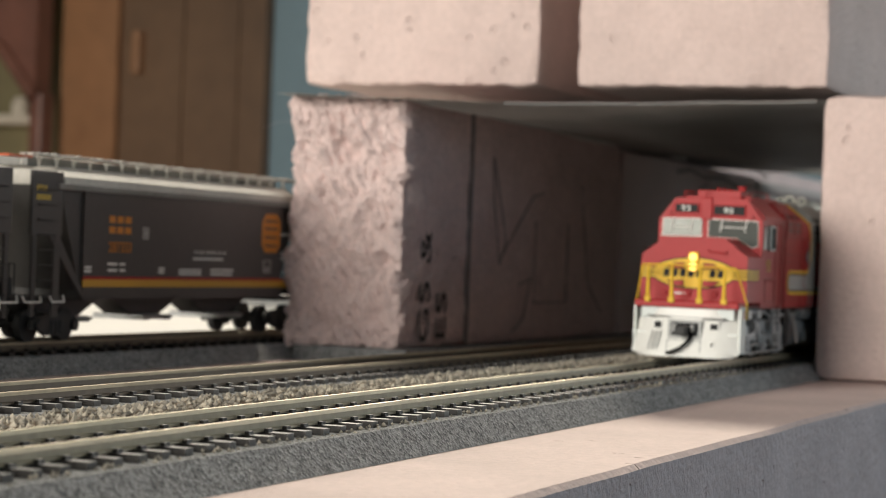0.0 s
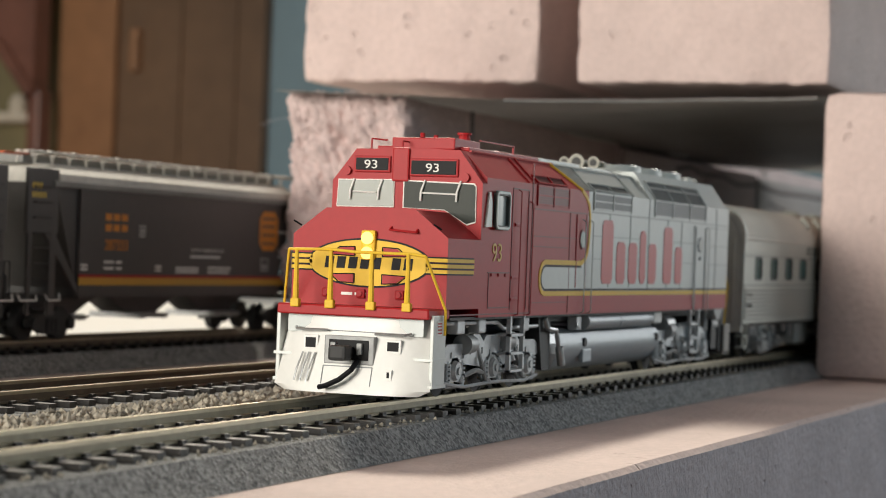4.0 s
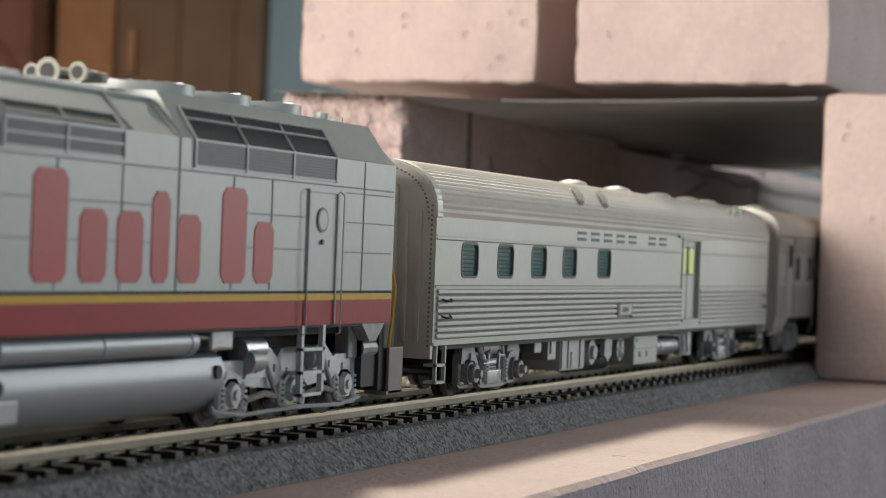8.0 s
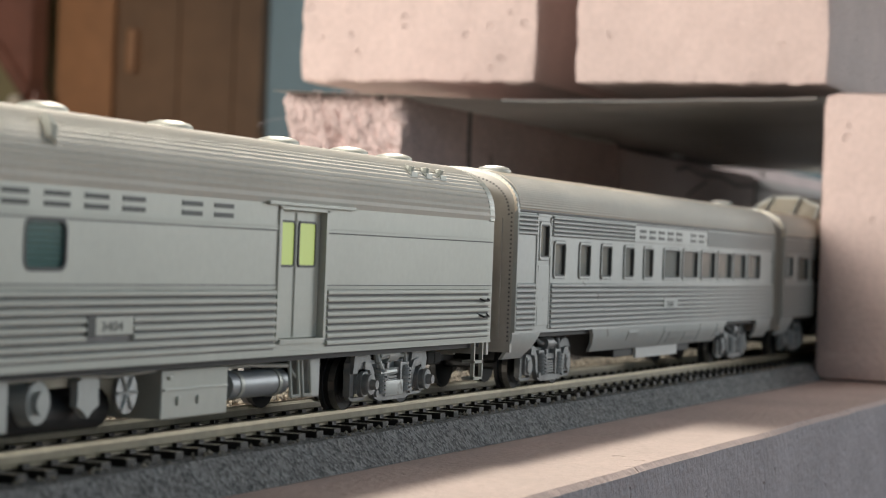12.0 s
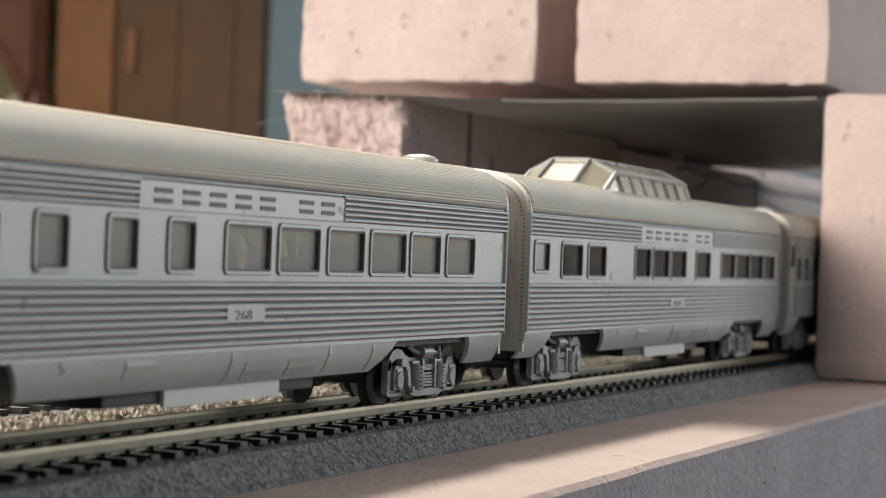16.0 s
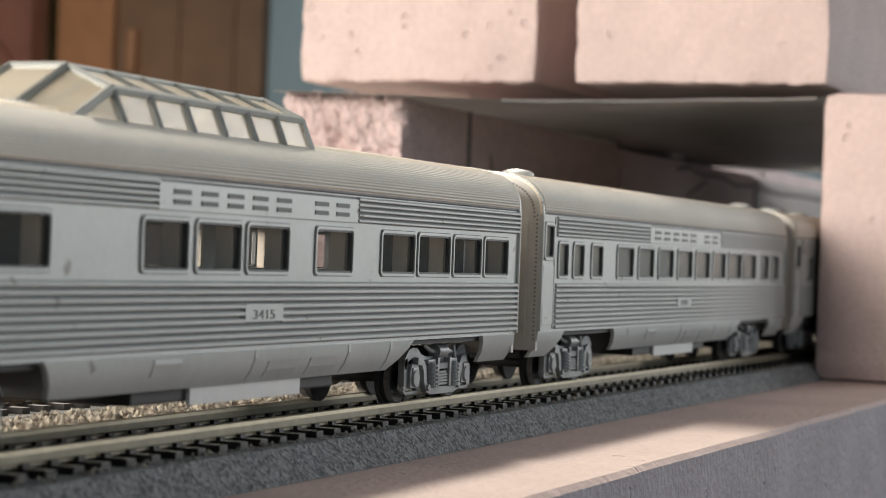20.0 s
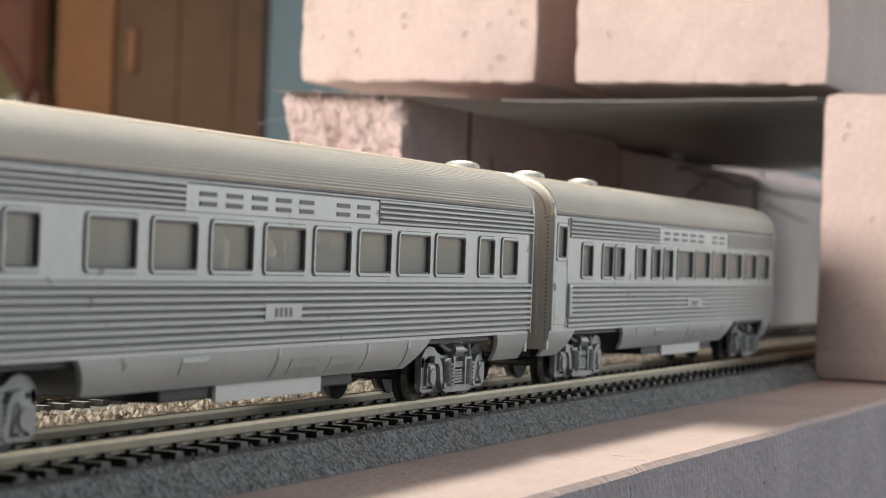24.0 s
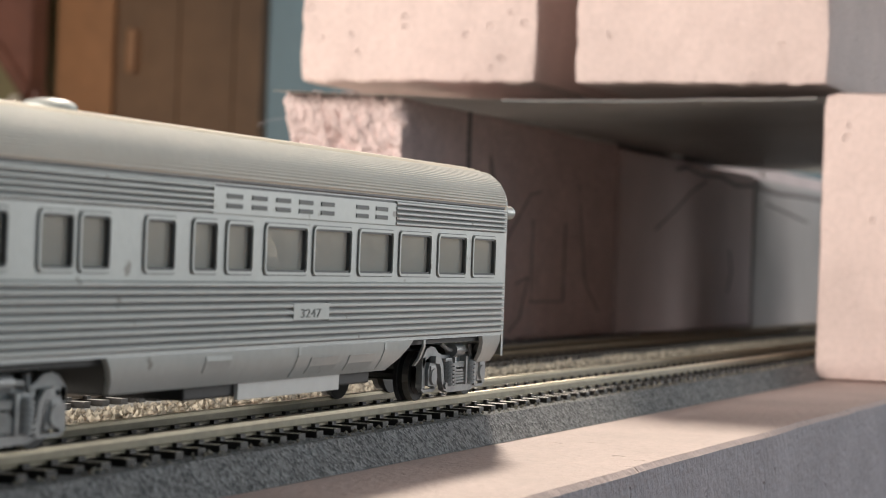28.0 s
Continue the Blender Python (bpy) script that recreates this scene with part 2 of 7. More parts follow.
def thing(name, label, category, group="", kind="", at=None):
    ob = new(name)
    ob.empty_display_size = 0.01
    if at is not None:
        ob.matrix_basis = at
    return tagged(ob, label, category, group, kind)


def mm(x, y, z, rx=0, ry=0, rz=0):
    return pose(x * 0.001, y * 0.001, z * 0.001, rx, ry, rz)


def solid(name, bm, material, label, category, kind="", group="", smooth=False):
    ob = new(name, finish(bm, name, material, smooth))
    return tagged(ob, label, category, group, kind)


def words(name, text, size, material, parent, at, stretch=1.0, depth=0.06, label=""):
    """Lettering as a thin mesh, size in millimetres of cap height."""
    c = bpy.data.curves.new(name, "FONT")
    c.body, c.size, c.extrude = text, size * 0.001 / 0.73, depth * 0.001
    o = bpy.data.objects.new(name, c)
    scene.collection.objects.link(o)
    bpy.context.view_layer.update()
    me = bpy.data.meshes.new_from_object(o.evaluated_get(bpy.context.evaluated_depsgraph_get()))
    bpy.data.objects.remove(o)
    bpy.data.curves.remove(c)
    for v in me.vertices:
        v.co.x *= stretch
    me.materials.clear()
    me.materials.append(material)
    me.name = name
    ob = new(name, me)
    ob.parent = parent
    ob.matrix_basis = at
    if label:
        tagged(ob, label)
    return ob


# ---- the structure: foam table, portal, roadbeds, room ----
def foam_block(name, label, x0, x1, y0, y1, z0, z1, material, turn=0.0, rough=0.0, step=4.0, group="foam blocks of the tunnel portal", seed=0, bevel=3.0):
    """A block of foam board, in millimetres; rough is how far the cut face is torn."""
    bm = bmesh.new()
    cx, cy = (x0 + x1) / 2, (y0 + y1) / 2
    box(bm, x0 - cx, x1 - cx, y0 - cy, y1 - cy, 0, z1 - z0, bevel)
    if rough:
        bmesh.ops.subdivide_edges(bm, edges=[e for e in bm.edges if e.calc_length() > 6], cuts=int(min(92, max(y1 - y0, z1 - z0) / step)), use_grid_fill=True)
        for v in bm.verts:
            p = v.co * 0.09 + Vector((seed, 0, 0))
            p.y += p.z * 0.45
            n = noise.fractal(p, 1.0, 2.0, 4) + 0.5 * noise.fractal(p * Vector((1, 2.2, 0.7)) + Vector((5, 1, 0)), 1.0, 2.0, 3)
            if rough > 2:
                q = Vector((v.co.x * 0.3, (v.co.y - 0.6 * v.co.z) * 0.42, (v.co.z * 0.8 + v.co.y * 0.5) * 0.14))
                n += 0.75 * noise.fractal(q, 0.9, 2.1, 4)
                # two gouges torn out near the top of the face
                for gy, gz, gr in ((2.5, 76.0, 3.4), (-4.0, 71.5, 3.8), (6.0, 80.0, 2.2), (9.0, 62.0, 2.0)):
                    n -= 1.5 * max(0.0, 1 - math.hypot(v.co.y - gy, (v.co.z - gz) * 0.7) / gr)
            v.co += v.normal * n * rough if v.co.x < x0 - cx + 4 else v.normal * n * rough * 0.3
    ob = new(name, finish(bm, name, material, True))
    ob.matrix_basis = mm(cx, cy, z0, 0, 0, turn)
    return tagged(ob, label, "foam block", group)


def ground():
    bm = bmesh.new()
    # the near edge of the board runs a little crooked
    xs = [-900 + 20 * i for i in range(171)]
    top, low = [], []
    def edge(x):
        return -45.5 - 0.0 * x + 1.6 * noise.noise((x * 0.02, 0, 0)) + 0.8 * noise.noise((x * 0.09, 3, 0))
    rows = []
    for x in xs:
        e = edge(x)
        rows.append([bm.verts.new(p) for p in ((x, 620, -9.5), (x, e + 1.2, -9.5), (x, e, -10.6), (x, e - 1.5, -60.3))])
    for a, b in zip(rows, rows[1:]):
        for i in range(3):
            bm.faces.new((a[i], a[i + 1], b[i + 1], b[i]))
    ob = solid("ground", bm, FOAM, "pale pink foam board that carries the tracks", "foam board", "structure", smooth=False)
    # cool shade of the upright edge is put into its grey-mauve colour
    ob.data.materials.append(FOAM_EDGE_SHADE)
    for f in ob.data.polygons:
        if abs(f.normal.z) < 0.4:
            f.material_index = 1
    bm = bmesh.new()
    box(bm, -2120, 2780, -2120, 3420, -860, -820)
    solid("floor", bm, OAK, "brown wooden floor of the room", "floor", "structure")
    bm = bmesh.new()
    box(bm, -880, 2480, -42, 615, -95, -60.6)
    tb = solid("table", bm, OAK, "brown wooden table under the foam board", "table", "structure")
    for x in (-850, 2420):
        for y in (-20, 560):
            bm = bmesh.new()
            box(bm, x, x + 40, y, y + 40, -820, -95)
            part("table_leg", bm, OAK, tb)


def roadbed(name, y, label, x0=-700, x1=2300, near=23, far=23):
    bm = bmesh.new()
    h = 5.6
    prism(bm, [(y - near, -9.4), (y + far, -9.4), (y + far - 4.5, -9.4 + h), (y - near + 4.5, -9.4 + h)], "x", x0, x1)
    ob = solid(name, bm, CORK, label, "roadbed", "structure")
    return ob


def track(name, y, label, ties_from, ties_to, tie_material, x0=-700, x1=2300, pitch=7.754, web_paint=RAIL_BROWN, head_paint=RAIL_DULL):
    t = thing(name, label, "track", "model railway tracks", "", mm(0, y, 0))
    for side in (-1, 1):
        c = side * 8.75
        bm = bmesh.new()
        prism(bm, [(c - 1.1, -2.5), (c + 1.1, -2.5), (c + 1.1, -2.15), (c + 0.3, -1.95), (c + 0.3, -0.8), (c - 0.3, -0.8), (c - 0.3, -1.95), (c - 1.1, -2.15)], "x", x0, x1)
        web = part("rail_web", bm, web_paint, t)
        bm = bmesh.new()
        prism(bm, [(c - 0.5, -0.8), (c + 0.5, -0.8), (c + 0.5, -0.12), (c + 0.38, 0), (c - 0.38, 0), (c - 0.5, -0.12)], "x", x0, x1)
        part("rail_head", bm, head_paint, t, "worn metal rail head")
    bm = bmesh.new()
    box(bm, -1.4, 1.4, -15, 15, -4.6, -2.55, 0.0)
    for s in (-1, 1):
        for o in (-1.6, 1.6):
            box(bm, -0.9, 0.9, s * 8.75 + o - 0.45, s * 8.75 + o + 0.45, -2.6, -1.9)
    me = finish(bm, "tie", tie_material)
    x = ties_from
    while x < ties_to:
        o = new("tie", me)
        o.parent = t
        o.matrix_basis = mm(x, 0, 0)
        x += pitch
    rest = [x for x in np.arange(x0 + 2, x1 - 2, pitch) if not ties_from - pitch * 0.6 < x < ties_to - pitch * 0.4]
    bm = bmesh.new()
    for x in rest:
        box(bm, x - 1.4, x + 1.4, -15, 15, -4.6, -2.55)
    tagged(part("tie_row", bm, tie_material, t), kind="stuff")
    return t


def gravel(name, label, x0, x1, y0, y1, z, count, seed, size=0.75, heap=1.0):
    """Loose grains, each a small uneven lump, as one heap."""
    rng = np.random.default_rng(seed)
    base = np.array([(1, 0, 0), (-1, 0, 0), (0, 1, 0), (0, -1, 0), (0, 0, 1), (0, 0, -1)], float)
    faces = [(0, 2, 4), (2, 1, 4), (1, 3, 4), (3, 0, 4), (2, 0, 5), (1, 2, 5), (3, 1, 5), (0, 3, 5)]
    vs, fs = [], []
    for k in range(count):
        y = rng.uniform(y0, y1)
        mid = 1 - abs(2 * (y - y0) / (y1 - y0) - 1)
        c = np.array([rng.uniform(x0, x1), y, z + heap * min(1.0, mid * 1.6) * rng.uniform(0.3, 1.0)])
        r = size * rng.uniform(0.6, 1.3) * rng.uniform(0.7, 1.3, (6, 3))
        a = rng.uniform(0, math.pi)
        rot = np.array([[math.cos(a), -math.sin(a), 0], [math.sin(a), math.cos(a), 0], [0, 0, 1]])
        vs.extend((c + (base * r) @ rot.T) * 0.001)
        fs.extend([tuple(6 * k + i for i in f) for f in faces])
    me = bpy.data.meshes.new(name)
    me.from_pydata(vs, [], fs)
    me.materials.append(GRAINS)
    return tagged(new(name, me), label, "gravel", "", "stuff")


def island_tones(name, dark, light):
    m = mat(name, light, 0.85)
    nt = m.node_tree
    g = nt.nodes.new("ShaderNodeNewGeometry")
    r = nt.nodes.new("ShaderNodeValToRGB")
    r.color_ramp.elements[0].color, r.color_ramp.elements[1].color = (*dark, 1), (*light, 1)
    nt.links.new(g.outputs["Random Per Island"], r.inputs[0])
    nt.links.new(r.outputs[0], nt.nodes["Principled BSDF"].inputs["Base Color"])
    return m


GRAINS = island_tones("ballast_grains", (0.16, 0.15, 0.13), (0.52, 0.47, 0.38))
ground()
roadbed("roadbed_near", 18.05, "grey speckled cork roadbed under the near track")
roadbed("roadbed_middle", 85, "grey speckled cork roadbed under the middle track")
roadbed("roadbed_far", 203, "grey speckled cork roadbed under the far siding", x1=1020, near=23)
bm = bmesh.new()
box(bm, 716, 1020, 134, 179.5, -9.4, -3.8, 0.4)
solid("cork_pad", bm, CORK, "grey cork pad under the torn foam block", "cork pad")
track("near_track", 18.05, "model track with black ties and pale nickel rails", 186.6, 1200, TIE, web_paint=RAIL_WEB, head_paint=RAIL)
track("middle_track", 85, "model track with black ties and brown weathered rails", 300, 1300, TIE)
track("far_track", 203.5, "siding track with black ties under a hopper car", 480, 800, TIE, x1=1015)

foam_block("foam_block", "upright pink foam block with a torn cut face", 720, 988, 138.6, 186.0, -3.8, 89.2, FOAM_CUT, 0, 2.6, 1.0)
foam_block("foam_block", "upright smooth pink foam block with rounded edges", 781, 1200, -48, -1.6, -9.4, 96, FOAM, 0, 0.5, 5.0, seed=4, bevel=5.0)
foam_block("foam_block", "pale pink foam block laid across the tunnel roof", 816, 1300, 122, 227.0, 101.5, 225, FOAM, 0, 1.3, 3.6, seed=9)
foam_block("foam_block", "pink foam shim under a block on the tunnel roof", 1000, 1290, 126, 178, 92.5, 101.0, FOAM, 0, group="foam shims")
foam_block("foam_block", "pale pink foam block laid across the tunnel roof", 806, 1300, 2.0, 102.5, 100.5, 225, FOAM, 0, 1.3, 3.6, seed=15)
gravel("ballast_between", "pale loose ballast heaped between two tracks", 180, 1100, 37, 68, -5.6, 17000, 3, 0.66, 3.4)
gravel("ballast_shoulder", "pale ballast grains along the tie ends", 180, 1000, 32.0, 40, -4.2, 2600, 5, 0.5)
gravel("ballast_edge", "scattered grains along the near tie ends", 200, 1000, 0.8, 3.4, -4.1, 500, 6, 0.45)
gravel("ballast_far", "pale ballast grains beside the middle track", 250, 1100, 98, 108, -4.2, 2400, 8, 0.5)


# ---- trucks and wheels ----
vehicles = []      # (thing, offset of its front behind the front sill, mm)
turning = []       # (wheelset, x, y, z, radius) in its thing's millimetres


def wheelset(parent, x, z, r, dark=SOOT):
    bm = bmesh.new()
    tube(bm, (0, -11.5, 0), (0, 11.5, 0), 1.1, 8)
    for s in (-1, 1):
        tube(bm, (0, s * 7.4, 0), (0, s * 8.2, 0), r + 0.7, 20)
        tube(bm, (0, s * 8.2, 0), (0, s * 10.4, 0), r, 20, r * 0.98)
        tube(bm, (0, s * 10.4, 0), (0, s * 10.5, 0), r * 0.72, 16)
    ob = part("wheelset", bm, dark, parent, "", True, mm(x, 0, z))
    bm = bmesh.new()
    for s in (-1, 1):
        tube(bm, (0, s * 9.2, 0), (0, s * 10.55, 0), r + 0.05, 20, r + 0.02, cap=False)
    part("wheel_tread", bm, TREAD if r < 5.5 else STEEL, ob, "worn metal wheel rim")
    turning.append((ob, x, z, r))
    return ob


def strap(bm, pts, wide, y0, y1):
    """A flat bar bent through (x, z) points, wide across its length."""
    P = [Vector((x, 0, z)) for x, z in pts]
    up, low = [], []
    for i, p in enumerate(P):
        d = (P[min(i + 1, len(P) - 1)] - P[max(i - 1, 0)]).normalized()
        n = Vector((-d.z, 0, d.x)) * wide / 2
        up.append((p.x + n.x, p.z + n.z)), low.append((p.x - n.x, p.z - n.z))
    for i in range(len(P) - 1):
        prism(bm, [low[i], low[i + 1], up[i + 1], up[i]], "y", y0, y1)


def side_frame_passenger(s, roller):
    """One cast side frame of a four-wheel truck: top chord that bows over the axles, and the pedestal legs."""
    y0, y1 = sorted((s * 12.0, s * 13.4))
    bm = bmesh.new()
    top = [(-19.0, 7.2), (-18.4, 9.6), (-16.6, 11.2), (-14.5, 11.7), (-12.0, 11.4), (-10.0, 10.2), (-7.6, 9.6), (7.6, 9.6), (10.0, 10.2), (12.0, 11.4), (14.5, 11.7), (16.6, 11.2), (18.4, 9.6), (19.0, 7.2)]
    under = [(17.6, 7.2), (16.9, 8.8), (14.5, 9.6), (12.2, 8.8), (11.2, 8.0), (-11.2, 8.0), (-12.2, 8.8), (-14.5, 9.6), (-16.9, 8.8), (-17.6, 7.2)]
    prism(bm, top + under, "y", y0, y1)
    for x in (-14.5, 14.5):
        for o in (-3.4, 3.4):
            prism(bm, [(x + o - 0.9, 2.9), (x + o + 0.9, 2.9), (x + o + 0.8, 9.4), (x + o - 0.8, 9.4)], "y", y0, y1)
        strap(bm, [(x - 4.0, 2.9), (x - 3.0, 2.3), (x + 3.0, 2.3), (x + 4.0, 2.9)], 0.6, y0 + 0.2, y1 - 0.2)
    if roller:
        for x in (-14.5, 14.5):
            prism(bm, [(x - 4.2, 7.4), (x - 3.4, 11.4), (x + 3.0, 12.6), (x + 4.6, 9.4), (x + 4.0, 7.2)], "y", *sorted((s * 13.0, s * 14.0)))
    return bm


def journal(x, s, roller):
    """An axle box between its pedestal legs, with its cover."""
    bm = bmesh.new()
    yo = s * 13.2
    prism(bm, [(x - 2.3, 3.4), (x + 2.3, 3.4), (x + 2.5, 6.6), (x + 1.6, 8.2), (x - 1.6, 8.2), (x - 2.5, 6.6)], "y", *sorted((s * 11.8, s * 14.0)))
    if roller:
        for a, b, r, q in ((0.6, 1.6, 2.6, 2.5), (1.6, 2.6, 2.1, 1.9), (2.6, 3.0, 2.2, 2.0), (3.0, 4.2, 1.1, 0.9)):
            tube(bm, (x, yo + s * a, 5.3), (x, yo + s * b, 5.3), r, 16, q)
    else:
        tube(bm, (x, yo + s * 0.7, 5.3), (x, yo + s * 1.3, 5.3), 1.9, 14, 1.6)
        box(bm, x - 1.5, x + 1.5, *sorted((yo + s * 0.6, yo + s * 1.1)), 6.4, 7.6, 0.2)
    return bm


def spring_gear(s, roller):
    """Equaliser bent down between the axles, coil springs in their hangers and a leaf spring."""
    yo = s * 14.0
    ya, yb = sorted((s * 13.3, s * 14.5))
    bm = bmesh.new()
    strap(bm, [(-14.0, 8.9), (-11.4, 8.6), (-10.2, 7.2), (-9.6, 4.4), (-8.6, 2.9), (-6.6, 2.4), (6.6, 2.4), (8.6, 2.9), (9.6, 4.4), (10.2, 7.2), (11.4, 8.6), (14.0, 8.9)], 1.5, ya, yb)
    for x in (-6.3, 6.3):
        for k in range(6):
            tube(bm, (x, yo, 3.2 + k * 0.85), (x, yo, 3.7 + k * 0.85), 1.7, 12)
        tube(bm, (x, yo, 3.0), (x, yo, 8.4), 1.2, 10)
        box(bm, x - 2.0, x + 2.0, ya, yb, 8.2, 9.0, 0.2)
    for x in (-8.6, 8.6):
        tube(bm, (x, yo, 3.2), (x, yo + s * 1.0, 3.2), 0.7, 10)
    for k, h in enumerate((4.2, 3.7, 3.2, 2.6, 2.0)):
        box(bm, -h, h, ya, yb, 3.5 + k * 0.62, 3.95 + k * 0.62)
        box(bm, -2.0 - h * 0.4, 2.0 + h * 0.4, ya, yb, 7.9 - k * 0.25, 8.1 - k * 0.25)
    for x in (-3.4, 3.4):
        box(bm, x - 0.5, x + 0.5, *sorted((s * 13.4, s * 14.9)), 3.0, 9.2, 0.15)
    return bm


def brake_rig(s, roller):
    """Brake cylinder and rods over the bolster."""
    yo = s * 13.6
    bm = bmesh.new()
    tube(bm, (-3.2, yo, 10.6), (2.4, yo, 10.6), 1.5, 14, 1.35)
    tube(bm, (2.4, yo, 10.6), (6.8, yo, 10.3), 0.5, 8)
    wire(bm, [(-3.2, yo, 10.6), (-6.5, yo + s * 0.4, 10.9), (-9.4, yo, 12.2)], 0.45, 6)
    wire(bm, [(6.8, yo + s * 0.3, 11.8), (7.6, yo + s * 0.6, 7.4), (8.0, yo + s * 0.3, 5.2)], 0.5, 6)
    if roller:
        box(bm, -4.6, 4.6, *sorted((s * 13.6, s * 15.0)), 2.4, 5.6, 0.4)
        tube(bm, (-7.6, yo + s * 0.8, 7.2), (0.6, yo + s * 0.8, 7.4), 0.8, 10)
        wire(bm, [(-8.6, yo + s * 0.4, 12.6), (-7.8, yo + s * 0.9, 9.4), (-6.0, yo + s * 1.0, 7.4)], 0.7, 8)
        tube(bm, (-7.4, yo + s * 0.6, 10.6), (-4.6, yo + s * 1.2, 11.0), 1.0, 10)
    return bm


def passenger_truck(parent, x, paint, roller=False):
    t = new("truck")
    t.empty_display_size = 0.01
    t.parent = parent
    t.matrix_basis = mm(x, 0, 0)
    for s in (-1, 1):
        part("side_frame", side_frame_passenger(s, roller), paint, t, "", True)
        for dx in (-14.5, 14.5):
            part("journal_box", journal(dx, s, roller), paint, t, "", True)
        part("equaliser", spring_gear(s, roller), paint, t, "", True)
        part("brake_rigging", brake_rig(s, roller), SILVER if roller else paint, t, "", True)
    bm = bmesh.new()
    box(bm, -5, 5, -12.2, 12.2, 5.5, 9.5)
    box(bm, -20, 20, -6, 6, 8.6, 10.6)
    part("bolster", bm, SOOT, t)
    for dx in (-14.5, 14.5):
        wheelset(parent, x + dx, 5.25, 5.25)


# ---- passenger cars ----
def holes(bm, x0, x1, z0, z1, openings, y0, y1):
    """A wall from x0 to x1 and z0 to z1, y0 to y1 thick, with rectangular openings."""
    zs = sorted({z0, z1, *(o[2] for o in openings), *(o[3] for o in openings)})
    for za, zb in zip(zs, zs[1:]):
        zc = (za + zb) / 2
        cuts = sorted((o[0], o[1]) for o in openings if o[2] < zc < o[3])
        x = x0
        for a, b in cuts:
            if a > x:
                box(bm, x, a, y0, y1, za, zb)
            x = max(x, b)
        if x < x1:
            box(bm, x, x1, y0, y1, za, zb)


def ribs(parent, paint, x0, x1, z0, z1, n, s, gaps=(), y=18.0, deep=0.6):
    """Flutes along the side, each a part of its own, flat below and rounded above; left out in the gaps (x0, x1, z0, z1)."""
    p = (z1 - z0) / n
    spans, x = [], x0
    for g in sorted(g for g in gaps if g[3] > 50):
        spans.append((x, g[0]))
        x = g[1]
    spans.append((x, x1))
    # dark sheet behind the flutes: grime and groove shade in one colour
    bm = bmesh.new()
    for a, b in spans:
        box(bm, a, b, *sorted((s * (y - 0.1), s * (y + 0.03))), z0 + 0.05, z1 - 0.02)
    part("groove", bm, GRIME_SHADE, parent, "dark grooves between the flutes, grime and shade in the colour")
    for k in range(n):
        za, zb = z0 + p * (k + 0.28), z0 + p * (k + 1.0)
        spans, x = [], x0
        for g in sorted(gaps):
            if g[2] < zb and g[3] > za:
                spans.append((x, g[0]))
                x = g[1]
        spans.append((x, x1))
        q = zb - za
        for a, b in spans:
            if b - a > 0.5:
                bm = bmesh.new()
                prism(bm, [(s * (y - 0.05), za), (s * (y + deep * 0.9), za), (s * (y + deep), za + q * 0.15), (s * (y + deep), za + q * 0.55), (s * (y + deep * 0.7), za + q * 0.82), (s * (y - 0.05), zb)], "x", a, b)
                part("flute", bm, paint, parent)


def roof_line(zs, zt, n, wave, full=18.0):
    """Half rounds over the car, from the near eave to the far one, with fine flutes."""
    out = []
    for i in range(n + 1):
        a = math.pi * i / n
        c, d = math.cos(a), max(0.0, math.sin(a))
        y = -full * math.copysign(abs(c) ** 0.72, c)
        z = zs + (zt - zs) * d ** 0.80
        if wave and 0 < i < n and i % 2:
            y, z = y * (1 + wave / 18), z + wave * d
        out.append((y, z))
    return out


def shell(bm, prof, x0, x1, thick=1.0):
    """An open curved roof sheet with thickness."""
    inner = [(y * (1 - thick / 18), z - thick) for y, z in prof]
    prism(bm, prof + inner[::-1], "x", x0, x1)


def ring(bm, x0, x1, z0, z1, wide, c, y0, y1):
    """A flat frame with rounded corners round an opening; wide is its breadth outwards, c the corner's radius."""
    def line(g, r):
        out = []
        for cx, cz, a0 in ((x0 - g + r, z0 - g + r, 180), (x1 + g - r, z0 - g + r, 270), (x1 + g - r, z1 + g - r, 0), (x0 - g + r, z1 + g - r, 90)):
            out += [(cx + r * math.cos(radians(a0 + k * 30)), cz + r * math.sin(radians(a0 + k * 30))) for k in range(4)]
        return out
    rows = [[bm.verts.new((x, y, z)) for x, z in line(g, r)] for g, r, y in ((0, c, y0), (0, c, y1), (wide, c + wide, y1), (wide, c + wide, y0))]
    n = len(rows[0])
    for a in range(4):
        p, q = rows[a], rows[(a + 1) % 4]
        for i in range(n):
            bm.faces.new((p[i], p[(i + 1) % n], q[(i + 1) % n], q[i]))


def window(parent, x0, x1, z0, z1, s, frame_paint, glazing, rim=0.42, y=18.0):
    """A framed window: raised rim with rounded corners, dark gasket inside and outside it, and a pane."""
    bm = bmesh.new()
    ring(bm, x0 + 0.25, x1 - 0.25, z0 + 0.25, z1 - 0.25, rim + 0.25, 0.7, s * (y - 0.3), s * (y + 0.34))
    w = part("window", bm, frame_paint, parent)
    bm = bmesh.new()
    ring(bm, x0 + 0.62, x1 - 0.62, z0 + 0.62, z1 - 0.62, 0.7, 0.6, s * (y - 0.7), s * (y + 0.10))
    ring(bm, x0 - rim, x1 + rim, z0 - rim, z1 + rim, 0.16, 0.7, s * (y - 0.3), s * (y + 0.07))
    part("gasket", bm, GASKETDARK, w, "dark gasket line")
    bm = bmesh.new()
    yy = sorted((s * (y - 0.75), s * (y - 0.55)))
    box(bm, x0 + 0.1, x1 - 0.1, yy[0], yy[1], z0 + 0.1, z1 - 0.1)
    part("pane", bm, glazing, w).visible_shadow = False
    return w


